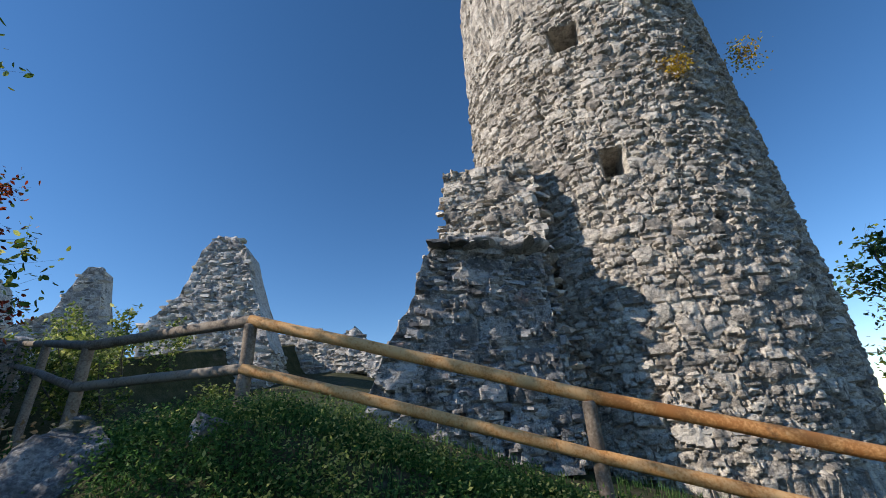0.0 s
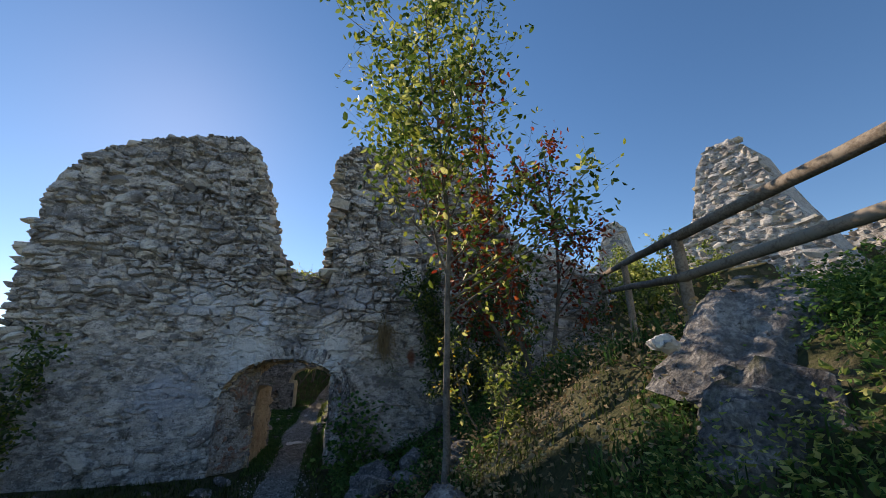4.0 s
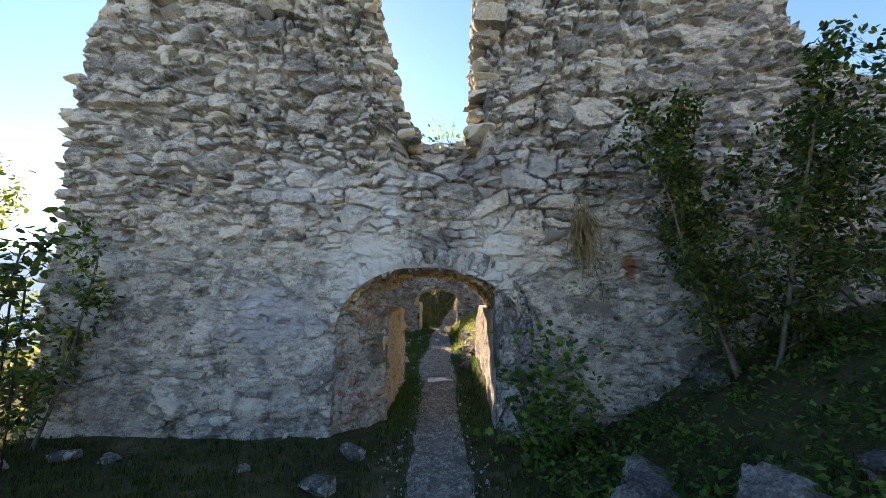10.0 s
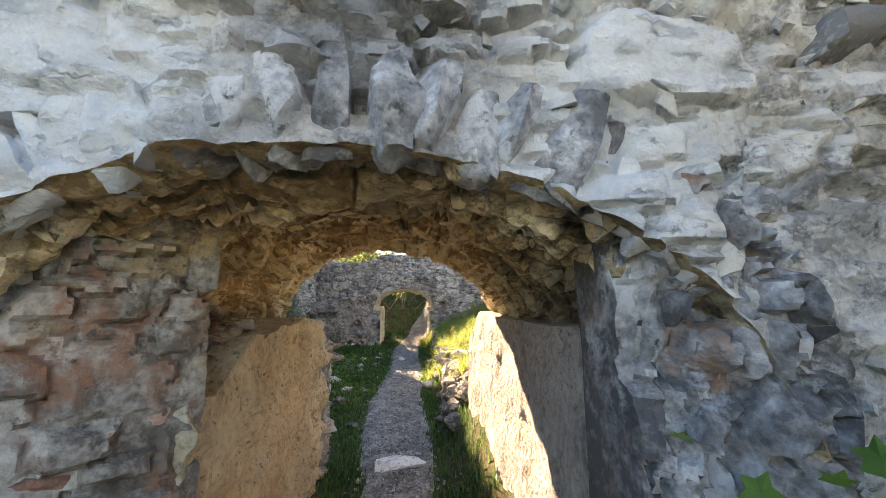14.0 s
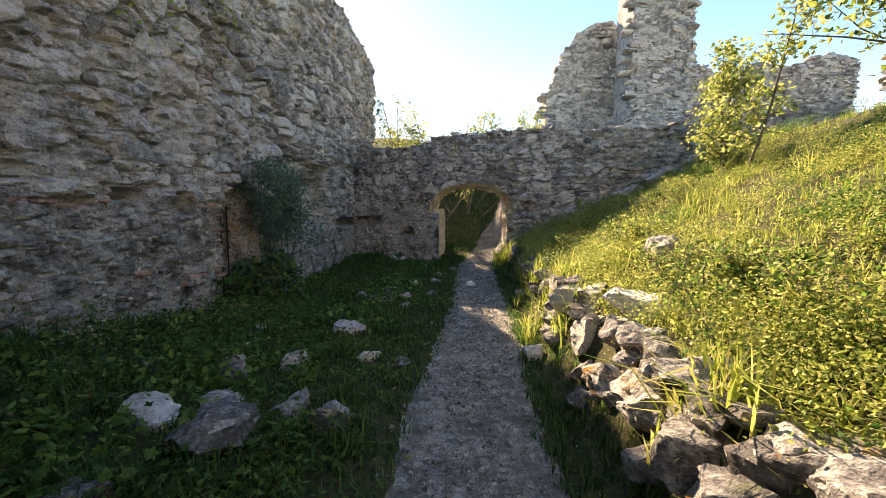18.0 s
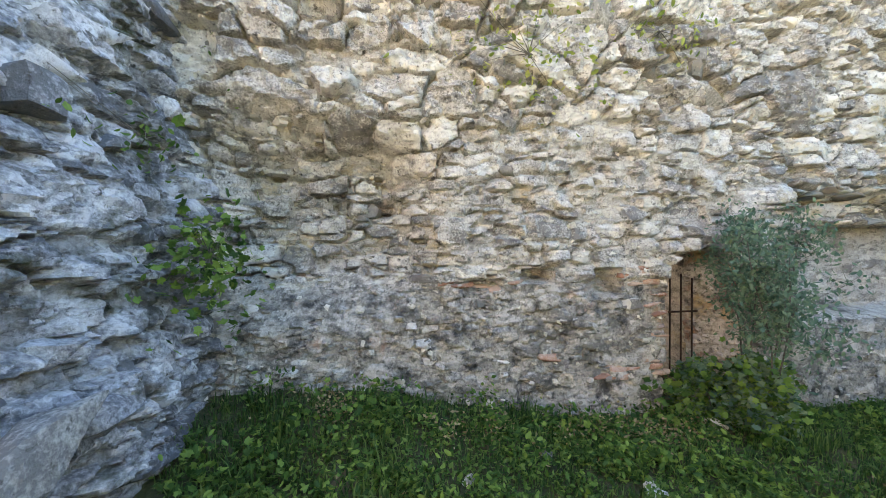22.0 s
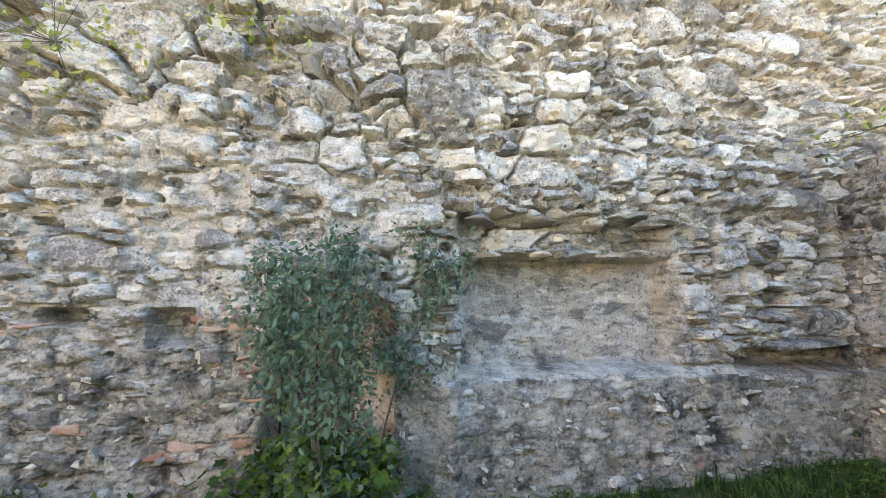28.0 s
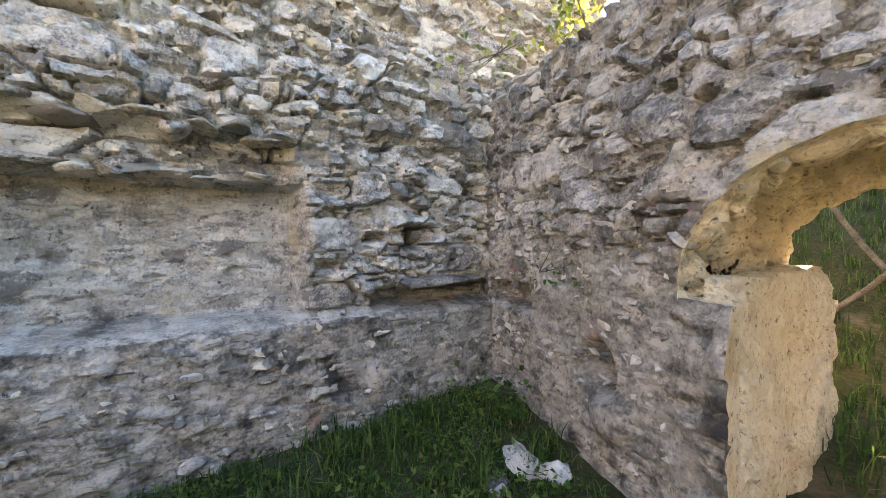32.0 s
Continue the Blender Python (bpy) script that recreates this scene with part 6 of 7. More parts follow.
for i, (x, y, s_) in enumerate([(-2.6, 15.5, 0.26), (-2.19, 15.85, 0.3), (-1.38, 14.8, 0.34), (-1.16, 16.0, 0.2), (-1.98, 17.0, 0.4), (-2.74, 15.68, 0.24), (-2.0, 14.5, 0.55), (-2.6, 14.6, 0.36), (-2.3, 14.9, 0.3), (-1.75, 14.9, 0.3), (-1.5, 16.1, 0.2), (-1.88, 18.65, 0.26), (-2.15, 18.8, 0.3), (-1.6, 18.9, 0.22), (-2.45, 19.1, 0.24), (-2.0, 19.4, 0.3), (-1.7, 20.3, 0.26), (-1.3, 20.6, 0.2), (-1.3, 21.4, 0.22), (-1.5, 18.3, 0.2), (-1.0, 13.7, 0.15), (-2.4, 13.9, 0.3), (-3.1, 16.9, 0.2), (-1.2, 19.1, 0.2), (-1.0, 22.2, 0.25), (-1.8, 22.7, 0.2), (-2.2, 20.6, 0.2), (-0.2, 18.9, 0.12), (-0.5, 20.2, 0.2), (-0.25, 19.6, 0.1), (-0.7, 20.8, 0.14), (-2.6, 23.7, 0.2), (-2.75, 23.3, 0.22), (-2.8, 23.6, 0.3), (-4.0, 18.4, 0.22), (-3.3, 15.4, 0.12), (-3.6, 16.2, 0.12), (-2.9, 16.3, 0.14)]):
    boulder("rock", "loose limestone lump lying in the grass", x, y, (s_ * 1.1, s_ * 0.85, s_ * 0.6), 110 + i, i * 71, 0.3, WHITE_ROCK if i % 3 == 1 else ROCK, group="stones in the courtyard grass")
boulder("flat_stone", "flat worn white stone set in the path", -0.27, 12.25, (0.62, 0.42, 0.16), 150, 5, 0.3, WHITE_ROCK, z=float(ground(-0.27, 12.25)) - 0.02, tilt=0.03)
for i, (x, y, s_) in enumerate([(-1.2, 8.1, 0.3), (-4.6, 8.0, 0.3), (-4.0, 7.9, 0.22), (-1.35, 7.2, 0.35), (-2.3, 7.6, 0.16), (-3.5, 5.0, 0.2), (-1.0, 4.6, 0.25), (-5.0, 7.6, 0.2)]):
    boulder("rock", "loose pale stone in the shaded grass", x, y, (s_ * 1.1, s_ * 0.8, s_ * 0.5), 170 + i, i * 51, 0.25, group="stones before the gate")

# ---- doorway with iron gate ----
grille = thing("iron_gate", "black rusty iron bar gate in the doorway", "gate", at=(-4.85, 18.13, -0.6))
for i in range(5):
    y = 0.08 + i * 0.17
    v, q, c = tube([(0, y, 0), (0, y, 1.72 - 0.06 * abs(i - 2))], [0.012, 0.012], 6)
    part("bar", mesh_of("bar", v, [q, c], IRON), grille)
for z in (0.25, 1.15):
    v, q, c = tube([(0, 0.02, z), (0, 0.84, z)], [0.014, 0.014], 6)
    part("crossbar", mesh_of("crossbar", v, [q, c], IRON), grille)

rail_fence = thing("iron_fence", "thin dark iron bar fence beside the gate wall", "fence", at=(-5.75, 7.5, -0.6))
for i in range(7):
    v, q, c = tube([(i * 0.15, 0, 0), (i * 0.15, 0, 2.0)], [0.011, 0.011], 6)
    part("bar", mesh_of("bar", v, [q, c], IRON), rail_fence)
for z in (0.5, 1.2, 1.95):
    v, q, c = tube([(-0.05, 0, z), (0.95, 0, z)], [0.012, 0.012], 6)
    part("crossbar", mesh_of("crossbar", v, [q, c], IRON), rail_fence)

# ---- trees and shrubs ----
def limb(base, direction, length, radius, r, up=0.25, bend=0.25, n=7):
    p, d = [np.array(base, float)], np.array(direction, float)
    d /= np.linalg.norm(d)
    for i in range(n - 1):
        d = d + r.normal(0, bend, 3) * 0.4 + np.array([0, 0, up * 0.12])
        d /= np.linalg.norm(d)
        p.append(p[-1] + d * length / (n - 1))
    p = np.array(p)
    return p, np.linspace(radius, radius * 0.3, n)


def tree(name, label, x, y, height, radius, seed, n_limbs, reach, leaf, size, mats, start=0.25, lean=(0.05, 0), shape=None, twigs=7, per=9, stems=1, z=None, category="tree", up=0.5, droop=0.4, spread=0.1):
    shape = shape or (KITE if abs(y - 18) > 12 or x > 4 else None)
    r = np.random.default_rng(seed)
    z0 = float(ground(x, y)) - 0.05 if z is None else z
    ob = thing(name, label, category, at=(x, y, z0))
    pieces, tips = [], []
    for s in range(stems):
        off = r.normal(0, spread, 2) if stems > 1 else (0, 0)
        p, rad = limb((off[0], off[1], 0), (lean[0] + off[0] * 1.5, lean[1] + off[1] * 1.5, 1), height * r.uniform(0.8, 1), radius, r, 0.6, 0.14, 12)
        v, q, c = tube(p, rad, 8)
        part("trunk" if radius > 0.02 else "stem", mesh_of("trunk", v, [q, c], BARK, None, True), ob)
        for k in range(n_limbs):
            t = start + (1 - start) * (k + r.random()) / n_limbs
            i = min(int(t * 11), 10)
            b = p[i] + (p[i + 1] - p[i]) * (t * 11 - i)
            a = r.uniform(0, 2 * np.pi)
            lp, lr = limb(b, (math.cos(a), math.sin(a), up + 0.4 * t), reach * (1.1 - 0.65 * t) * r.uniform(0.6, 1.1), radius * 0.42 * (1.1 - t * 0.7), r, 0.5, 0.3)
            lv, lq, lc = tube(lp, lr, 5)
            part("limb", mesh_of("limb", lv, [lq, lc], BARK, None, True), ob)
            for _ in range(twigs):
                j = r.integers(1, 7)
                tp, tr = limb(lp[j], r.normal(0, 1, 3) + (lp[j] - lp[j - 1]) * 3, reach * 0.28 * r.uniform(0.5, 1.2), max(radius * 0.06, 0.003), r, 0.3, 0.4, 4)
                pieces.append(tube(tp, tr, 3))
                tips.append(tp)
    v, f = join(pieces)
    tagged(part("twigwork", mesh_of("twigwork", v, f, BARK, None, True), ob), kind="stuff")
    pts = np.concatenate([t_[r.integers(0, 4, per)] + r.normal(0, size * 0.55, (per, 3)) for t_ in tips])
    for i, mat in enumerate(mats):
        v, q = leaves(pts[i::len(mats)], leaf, r, droop, shape)
        tagged(part("crown", mesh_of("crown", v, q, mat, None, False), ob), kind="stuff")
    return ob


tree("young_tree", "slim young tree with yellowing green leaves on the slope", 1.8, 3.0, 6.4, 0.043, 4, 30, 2.6, 0.1, 0.13, [LEAF, LEAF, SUNNY], 0.3, (0.15, 0.02), (LEAF_V, LEAF_F), twigs=12, per=15, up=0.45)
tree("sapling", "thin sapling with yellow-green leaves at the foot of the young tree", 2.15, 3.0, 1.4, 0.01, 44, 7, 0.4, 0.065, 0.06, [SUNNY, LEAF], 0.1, stems=2, twigs=5, per=6, spread=0.12, shape=(LEAF_V, LEAF_F), category="sapling")
tree("small_tree", "small tree with dark red autumn leaves beside the young tree", 4.0, 4.6, 4.4, 0.035, 8, 13, 1.3, 0.09, 0.13, [RED_LEAF, DARK_LEAF, RED_LEAF, RED_LEAF], 0.12, (0.12, 0.0), stems=3, spread=0.3, twigs=9, per=11, shape=(LEAF_V, LEAF_F))
tree("bush", "dark leafy bush against the gate wall", 3.6, 7.9, 3.5, 0.025, 9, 14, 0.85, 0.085, 0.12, [DARK_LEAF, DARK_LEAF, LEAF], 0.05, twigs=9, per=14, stems=5, spread=0.25, shape=(LEAF_V, LEAF_F), category="bush")
tree("bush", "dark leafy bush on the slope beside the gate wall", 5.3, 7.4, 2.7, 0.025, 10, 12, 1.0, 0.085, 0.14, [DARK_LEAF, DARK_LEAF, LEAF], 0.03, twigs=8, per=11, stems=5, spread=0.4, shape=(LEAF_V, LEAF_F), category="bush")
tree("bush", "sunlit yellow-green bush behind the parapet", -6.3, 9.2, 5.0, 0.03, 12, 13, 1.1, 0.12, 0.14, [SUNNY, SUNNY, LEAF], 0.1, stems=6, spread=0.45, twigs=9, per=10, category="bush", z=-0.9)
tree("bush", "leafy bush at the corner of the gate wall", -5.4, 8.15, 3.1, 0.025, 13, 12, 0.75, 0.1, 0.12, [DARK_LEAF, LEAF], 0.1, stems=4, spread=0.25, shape=(LEAF_V, LEAF_F), category="bush")
tree("bush", "low yellowing bush on the slope under the young tree", 2.9, 3.95, 1.15, 0.012, 15, 6, 0.5, 0.07, 0.08, [SUNNY, SUNNY, LEAF, YELLOW], 0.1, stems=4, spread=0.35, twigs=5, per=5, category="bush", shape=(LEAF_V, LEAF_F))
tree("bush", "bright green bush behind the fence", 10.0, 7.6, 2.4, 0.03, 16, 9, 1.2, 0.13, 0.13, [SUNNY, LEAF], 0.1, stems=6, spread=0.6, category="bush")
tree("bush", "bright green bush beside the fence", 12.5, 9.5, 2.6, 0.03, 17, 9, 1.3, 0.14, 0.14, [SUNNY, LEAF], 0.1, stems=6, spread=0.7, category="bush")
tree("shrub", "blue-green shrub with arching twigs growing in the doorway", -3.95, 18.98, 2.6, 0.012, 18, 11, 0.72, 0.06, 0.13, [BLUE_LEAF], 0.45, (0.06, 0.0), stems=5, spread=0.1, twigs=8, per=12, shape=(LEAF_V, LEAF_F), category="shrub", up=0.15, droop=0.7)
tree("bramble", "dense dark green bramble at the foot of the doorway", -3.9, 18.72, 0.8, 0.008, 19, 9, 0.42, 0.085, 0.1, [BLUE_LEAF, HERB], 0.05, (0.05, 0.0), stems=7, spread=0.2, twigs=7, per=9, shape=LOBED, category="bramble", up=0.2)
tree("young_tree", "sunlit yellow young tree on the bank", 4.6, 20.6, 2.9, 0.03, 21, 14, 1.0, 0.1, 0.12, [SUNNY], 0.12, stems=4, spread=0.25, twigs=7, per=9)
tree("young_tree", "sunlit yellow tree at the top of the bank", 5.6, 17.5, 3.8, 0.04, 22, 16, 2.1, 0.11, 0.15, [SUNNY, SUNNY, LEAF], 0.15, stems=3, spread=0.4)
tree("bush", "pale sunlit bush behind the cross wall", -2.9, 27.2, 4.9, 0.035, 24, 11, 1.2, 0.1, 0.14, [SUNNY, SUNNY, LEAF], 0.35, stems=5, spread=0.6, category="bush")
tree("bush", "pale sunlit bush beyond the second arch", -0.9, 28.6, 5.0, 0.035, 25, 11, 1.2, 0.1, 0.14, [SUNNY], 0.45, stems=5, spread=0.5, category="bush")
tree("bush", "dark green bush beyond the second arch", 0.3, 31.5, 2.4, 0.03, 26, 10, 1.2, 0.12, 0.13, [LEAF, DARK_LEAF], 0.1, stems=6, spread=0.6, category="bush")
tree("bush", "dark green bush beside the far path", -2.2, 31.5, 2.6, 0.03, 27, 10, 1.2, 0.12, 0.13, [LEAF, DARK_LEAF], 0.1, stems=6, spread=0.6, category="bush")
tree("conifer_tree", "dark tree beyond the tower", 17.5, -19, 9, 0.12, 28, 30, 2.6, 0.25, 0.3, [DARK_LEAF, LEAF], 0.1, (0, 0), up=-0.1)

rk = random.Random(41)
for i in range(26):
    x, y = (rk.uniform(1.15, 1.9), 13.2 + i * 0.9) if i < 10 else (rk.uniform(1.8, 5.5), rk.uniform(13.4, 22.5))
    h = rk.uniform(0.22, 0.42)
    tree("shrub", "low sunlit yellow-green shrub mound on the bank", x, y, h, 0.006, 300 + i, 7, h * 1.1, 0.026 + 0.008 * (i % 3), 0.06, [SUNNY, SUNNY, HERB] if i % 4 else [SUNNY, SUN_GRASS], 0.05, stems=6, spread=0.16, twigs=7, per=9, category="shrub", shape=KITE, up=0.2)

# ---- grass and weeds ----
def mask(x, y):
    """Where plants can root."""
    px = np.interp(y, PY, CX)
    ok = np.abs(x - px - 0.06 * wave(y, 0.8, 5)) > 0.36 + 0.1 * step(11, 14, y) + 0.1 * wave(y, 1.1, 2) + 0.07 * wave(x * 9 + y * 13, 1, 4)
    wall_gate = (y > 8.5) & (y < 13.1) & ((x < -1.1) | (x > 0.55))
    wall_l = (x < -4.4) & (y > 12.5) & (y < 26.9)
    wall_2 = (y > 23.62 + 0.33 * np.maximum(-1.6 - x, 0)) & (y < 25.6) & ((x < -1.5) | (x > 0.45))
    tow = np.hypot(x - TC[0], y - TC[1]) < 4.1
    crop = np.hypot((x - 2.7) / 0.32, (y - 0.35) / 0.36) < 1
    return ok & ~crop & ~wall_gate & ~wall_l & ~wall_2 & ~tow & ~((x < -3.65) & (y < 5.6))


def grass(name, label, x, y, height, r, mat, blades=5, lean=0.5, width=0.006):
    ok = mask(x, y)
    x, y = np.repeat(x[ok], blades), np.repeat(y[ok], blades)
    n = len(x)
    x, y = x + r.normal(0, 0.03, n), y + r.normal(0, 0.03, n)
    z = ground(x, y) - 0.01
    h = height * r.uniform(0.45, 1.2, n)
    a = r.uniform(0, 2 * np.pi, n)
    l_ = np.abs(r.normal(0, lean, n)) * h
    d = np.stack([np.cos(a), np.sin(a), a * 0], -1)
    s_ = np.stack([-np.sin(a), np.cos(a), a * 0], -1) * (width * r.uniform(0.7, 1.4, n) * (0.6 + height * 2))[:, None]
    b = np.stack([x, y, z], -1)
    m1 = b + d * (l_ * 0.3)[:, None] + np.array([0, 0, 0.6]) * h[:, None]
    tp = b + d * l_[:, None] + np.array([0, 0, 1.0]) * (h * np.where(l_ > h * 0.8, 0.7, 0.95))[:, None]
    v = np.stack([b - s_, b + s_, m1 + s_ * 0.8, m1 - s_ * 0.8, tp], 1).reshape(-1, 3)
    o = (np.arange(n) * 5)[:, None]
    thing(name, label, "grass", "stuff", me=mesh_of(name, v, [o + np.array([[0, 1, 2, 3]]), o + np.array([[3, 2, 4]])], mat))


def weeds(name, label, x, y, height, size, r, mat, per=14, shape=None):
    ok = mask(x, y)
    x, y = x[ok], y[ok]
    n = len(x)
    h = height * r.uniform(0.3, 1.1, n)
    px = np.repeat(x, per) + r.normal(0, 0.05 + height * 0.12, n * per)
    pyy = np.repeat(y, per) + r.normal(0, 0.05 + height * 0.12, n * per)
    pz = ground(px, pyy) + np.repeat(h, per) * r.uniform(0.05, 1, n * per)
    v, q = leaves(np.stack([px, pyy, pz], -1), size, r, 0.1, shape or KITE)
    thing(name, label, "weeds", "stuff", me=mesh_of(name, v, q, mat))


rg = np.random.default_rng(31)
U = lambda n, a, b: rg.uniform(a, b, n)
def clump(n, k, x0, x1, y0, y1, s):
    """Points gathered in clumps."""
    cx, cy, i = U(k, x0, x1), U(k, y0, y1), rg.integers(0, k, n)
    return cx[i] + rg.normal(0, s, n), cy[i] + rg.normal(0, s, n)


grass("grass", "short grass beside the path before the gate, darkened for shade", U(6500, -6.3, 2.5), U(6500, 1.5, 8.6), 0.1, rg, SHADE_GRASS, 5)
grass("grass", "short grass in the passage", np.concatenate([U(900, -1.05, -0.5), U(700, 0.1, 0.58)]), np.concatenate([U(900, 8.7, 13), U(700, 8.7, 13)]), 0.1, rg, GRASS, 5)
grass("grass", "lush courtyard grass", U(10000, -4.4, -0.7), U(10000, 12.8, 24.6), 0.1, rg, GRASS, 5, 0.8)
grass("grass", "grass along the foot of the bank", U(2200, -0.1, 0.5), U(2200, 12.8, 23.6), 0.11, rg, GRASS, 5)
grass("grass", "sunlit long grass on the bank", U(2200, 0.65, 7), U(2200, 12.8, 23.6), 0.13, rg, SUN_GRASS, 5, 0.8)
grass("long_grass", "tall arching tufts of sunlit grass on the bank", *clump(240, 30, 0.8, 6, 12.9, 22.5, 0.09), 0.36, rg, SUN_GRASS, 4, 0.9, 0.005)
grass("grass", "sunlit grass at the foot of the bank", U(2200, 0.95, 2.3), U(2200, 12.7, 22.5), 0.1, rg, SUN_GRASS, 5, 0.8)
grass("long_grass", "tall grass tufts on the slope below the fence", *clump(380, 22, 1.2, 4.4, -4.0, 3.5, 0.08), 0.26, rg, GRASS, 4, 0.7, 0.006)
grass("long_grass", "longer grass tufts in the courtyard", *clump(800, 70, -4.3, -1.0, 13.0, 24.3, 0.1), 0.24, rg, GRASS, 4, 0.7, 0.006)
grass("grass", "sparse grass on the slope under the young tree, darkened for shade", U(1500, 0.7, 4.8), U(1500, 0.8, 6.5), 0.11, rg, SHADE_GRASS, 5, 0.7)
grass("grass", "grass on the slope below the fence", U(3600, 0.7, 4.8), U(3600, -4.5, 1.0), 0.11, rg, GRASS, 5, 0.7)
grass("grass", "grass on the hilltop behind the fence", U(4000, 4, 16), U(4000, -6, 12), 0.16, rg, GRASS, 5, 0.6)
grass("grass", "grass beyond the second arch", U(5200, -4, 4), U(5200, 25, 35), 0.22, rg, GRASS, 5, 0.6)
grass("long_grass", "sunlit tuft of grass at the jamb of the second arch", U(70, 0.15, 0.5), U(70, 22.9, 23.7), 0.4, rg, SUN_GRASS, 5, 0.6, 0.006)
weeds("weeds", "low leafy weeds on the slope below the fence", *clump(2200, 170, 0.9, 4.4, -4.2, 0.9, 0.17), 0.24, 0.036, rg, WEED, 28)
weeds("weeds", "yellowing leafy weeds on the slope below the fence", *clump(760, 70, 0.9, 4.4, -4.2, 0.8, 0.15), 0.32, 0.036, rg, SUNNY, 26)
weeds("weeds", "broad-leaved weeds by the rocks before the gate", U(500, 0.8, 4.5), U(500, 3.0, 8.4), 0.3, 0.08, rg, WEED, 14)
weeds("weeds", "sunlit leafy weeds covering the bank", *clump(2300, 200, 0.85, 6.5, 12.8, 23.0, 0.16), 0.28, 0.026, rg, SUNNY, 36)
weeds("weeds", "green leafy weeds among the bank grass", *clump(1500, 120, 0.7, 7, 12.8, 23.4, 0.18), 0.3, 0.035, rg, HERB, 26)
weeds("weeds", "dense green weeds at the foot of the bank", *clump(900, 40, 0.9, 1.5, 12.7, 22.5, 0.13), 0.34, 0.026, rg, SUNNY, 40)
grass("long_grass", "arching grass tufts hanging over the rocks of the bank", *clump(200, 12, 0.3, 0.75, 12.8, 20.5, 0.08), 0.34, rg, SUN_GRASS, 5, 0.9, 0.006)
weeds("weeds", "low herbs in the courtyard grass", *clump(1500, 120, -4.3, -0.9, 12.9, 24.2, 0.2), 0.16, 0.055, rg, WEED, 14)
weeds("weeds", "leafy green herbs along the foot of the long wall", *clump(260, 45, -4.35, -2.9, 13.3, 20, 0.12), 0.22, 0.055, rg, WEED, 18)
weeds("herbs", "bright green broad-leaved herbs in the courtyard grass", *clump(340, 70, -4.3, -1.6, 13.2, 20.5, 0.12), 0.22, 0.07, rg, HERB, 12, LOBED)
weeds("herbs", "tall leafy green herbs along the wall foot", *clump(150, 30, -4.3, -2.6, 13.3, 18.0, 0.1), 0.36, 0.065, rg, HERB, 16, (LEAF_V, LEAF_F))
weeds("weeds", "reddish brown withered weeds along the wall foot", *clump(90, 9, -4.3, -3.6, 14.0, 18.0, 0.14), 0.2, 0.045, rg, DRY, 16)
weeds("fallen_leaves", "dry brown leaves lying in the courtyard grass", U(260, -4.3, -0.8), U(260, 13, 24), 0.1, 0.06, rg, DRY, 1)
weeds("ivy", "ivy and nettles at the arch jamb", U(46, 0.85, 1.7), U(46, 7.95, 8.5), 1.5, 0.1, rg, HERB, 15, LOBED)
weeds("dry_grass", "dry grass tufts on the slope", U(520, 1.0, 3.4), U(520, 0.6, 4.5), 0.4, 0.05, rg, DRY, 8)


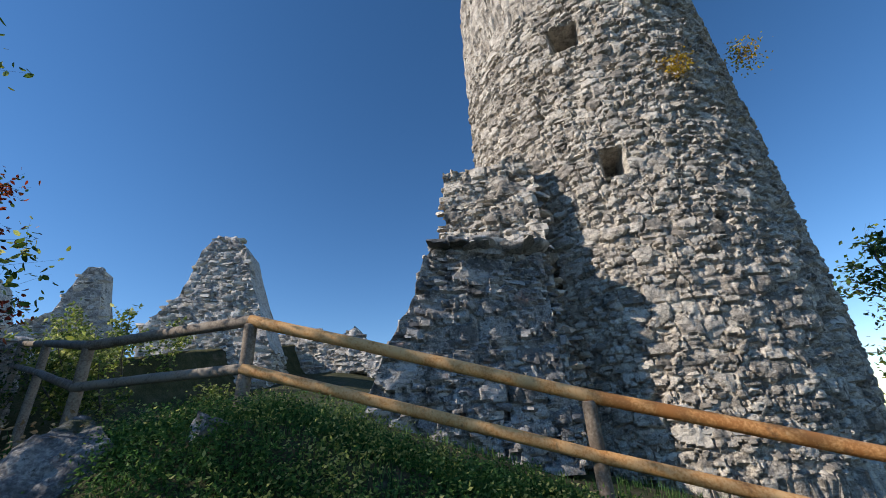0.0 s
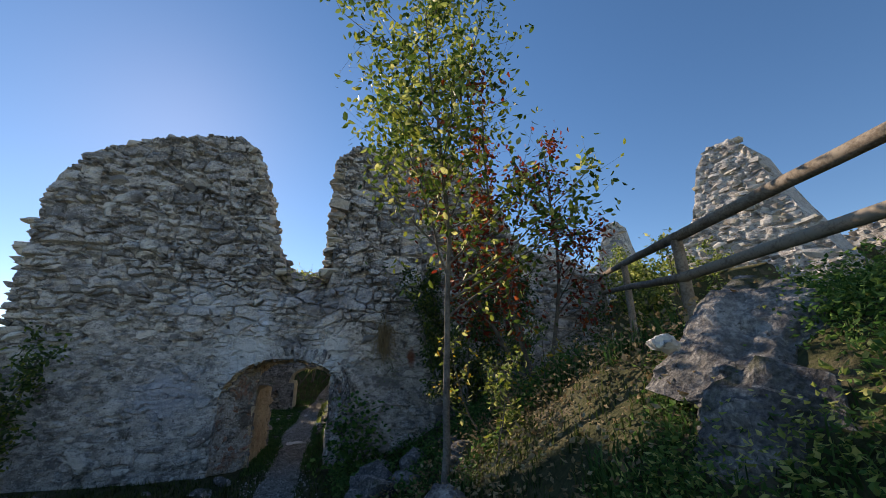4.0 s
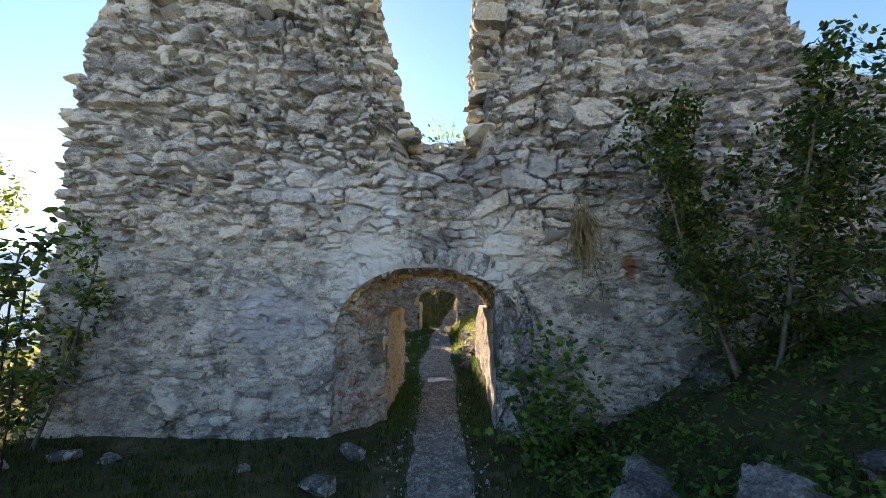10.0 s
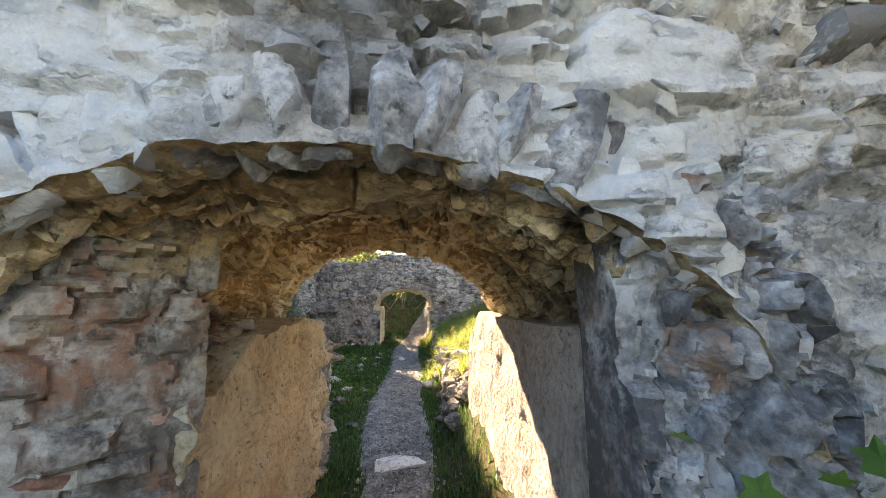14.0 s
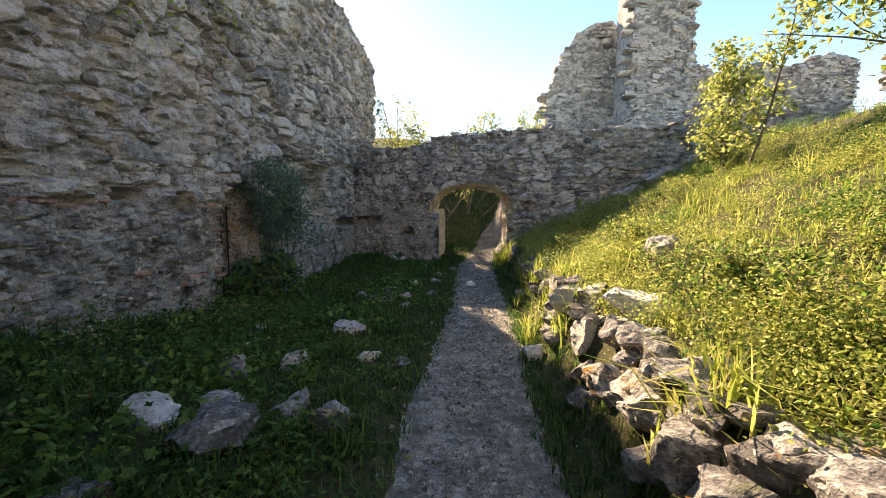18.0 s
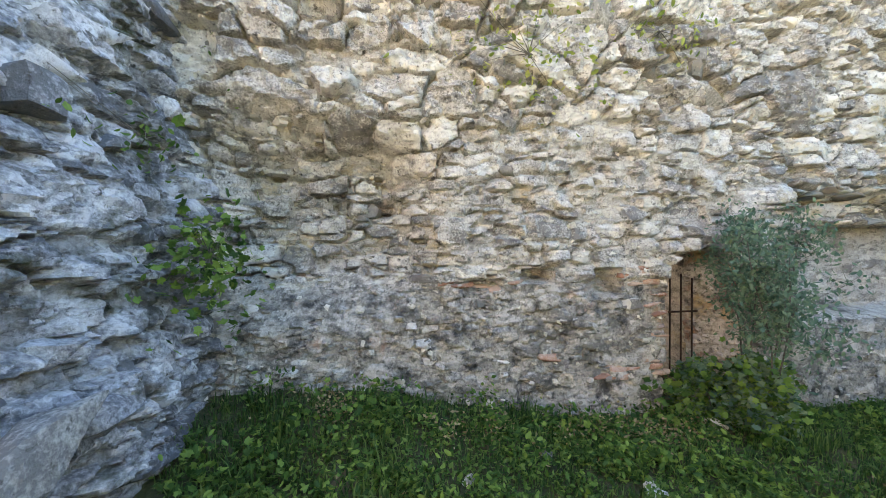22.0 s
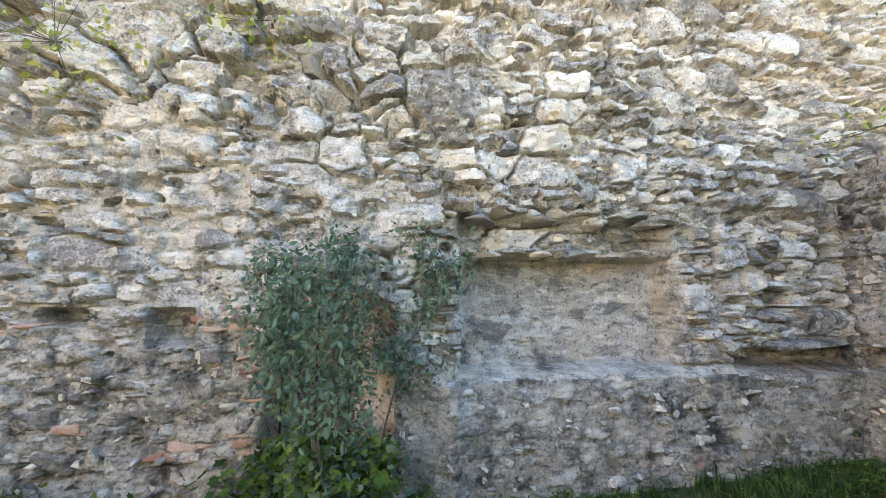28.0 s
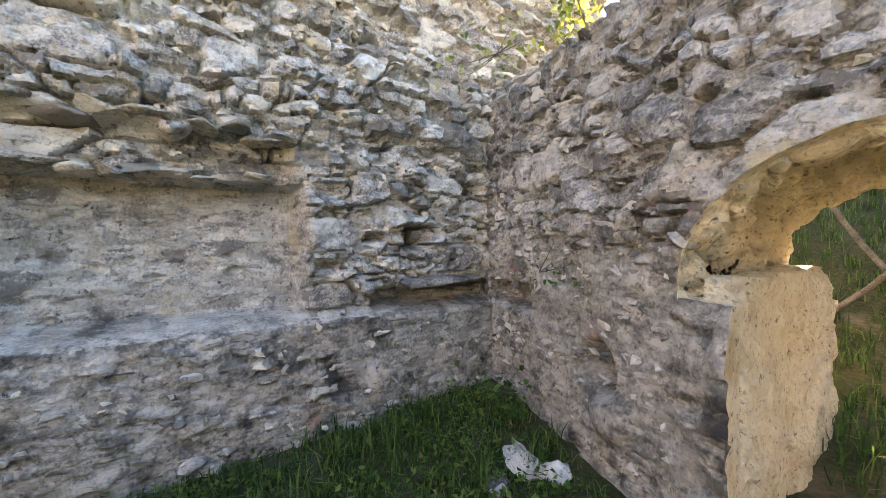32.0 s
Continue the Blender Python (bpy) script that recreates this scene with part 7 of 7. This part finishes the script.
# plants rooted in the walls
def wall_plant(label, x, y, z, n, size, leaf, mat, seed, shape=None, droop=0.5):
    r = np.random.default_rng(seed)
    pts = r.normal(0, 1, (n, 3)) * np.array(size)
    ob = thing("wall_plant", label, "plant", at=(x, y, z), group="plants in the walls")
    stems = [tube(limb((0, 0, 0), p + np.array([0, 0, 0.1]), np.linalg.norm(p), 0.004, r, 0.1, 0.2, 4)[0], [0.005, 0.004, 0.003, 0.002], 3) for p in pts[:max(3, n // 10)]]
    v, f = join(stems)
    tagged(part("stemwork", mesh_of("stemwork", v, f, BARK, None, True), ob), kind="stuff")
    v, q = leaves(pts, leaf, r, droop, shape)
    tagged(part("foliage", mesh_of("foliage", v, q, mat), ob), kind="stuff")


wall_plant("bright green fern and weeds in the wall corner", -4.0, 13.25, 1.35, 300, (0.32, 0.16, 0.28), 0.085, HERB, 1, LOBED)
wall_plant("small green weed rooted in the wall corner", -4.5, 13.3, 3.2, 70, (0.12, 0.12, 0.25), 0.06, WEED, 2)
wall_plant("tufts of grass hanging from the rear wall", -3.4, 13.05, 2.2, 60, (0.25, 0.1, 0.12), 0.07, WEED, 3)
wall_plant("young yellowish sapling on the long wall", -4.25, 16.3, 3.5, 260, (0.2, 0.5, 0.3), 0.08, SUNNY, 4)
wall_plant("leafy twig with yellow leaves on the long wall", -4.25, 17.9, 3.9, 150, (0.2, 0.35, 0.25), 0.08, SUNNY, 5)
wall_plant("dry grass tuft hanging on the gate wall", 1.82, 8.55, 2.25, 380, (0.09, 0.05, 0.22), 0.32, DRY, 6, STRAW, 1.25)
wall_plant("green weeds trailing down the gate wall", 2.05, 8.58, 1.5, 200, (0.2, 0.05, 0.3), 0.035, WEED, 7, KITE)
wall_plant("grass on the broken top of the gate parapet", -0.05, 9.2, 3.75, 120, (0.35, 0.3, 0.06), 0.08, SUNNY, 8, None, -0.6)
wall_plant("yellow autumn shrub growing on the tower", 7.4, -7.4, 8.7, 260, (0.12, 0.16, 0.18), 0.08, YELLOW, 9)
wall_plant("yellow shrub on the flank of the tower", 8.55, -9.72, 9.85, 320, (0.16, 0.2, 0.22), 0.08, YELLOW, 10)
wall_plant("green weed on top of the cross wall", -3.4, 23.9, 2.95, 90, (0.4, 0.2, 0.12), 0.06, SUNNY, 11)
wall_plant("small green plant at the foot of the wall corner", -3.4, 23.9, -0.2, 60, (0.15, 0.12, 0.12), 0.08, WEED, 12, LOBED)
wall_plant("green weeds in the crack of the cross wall", -2.9, 23.9, 0.95, 40, (0.2, 0.06, 0.08), 0.05, WEED, 13)
wall_plant("weeds at the foot of the doorway", -4.1, 18.2, -0.3, 90, (0.2, 0.3, 0.15), 0.1, WEED, 14, LOBED)

lay_pending()
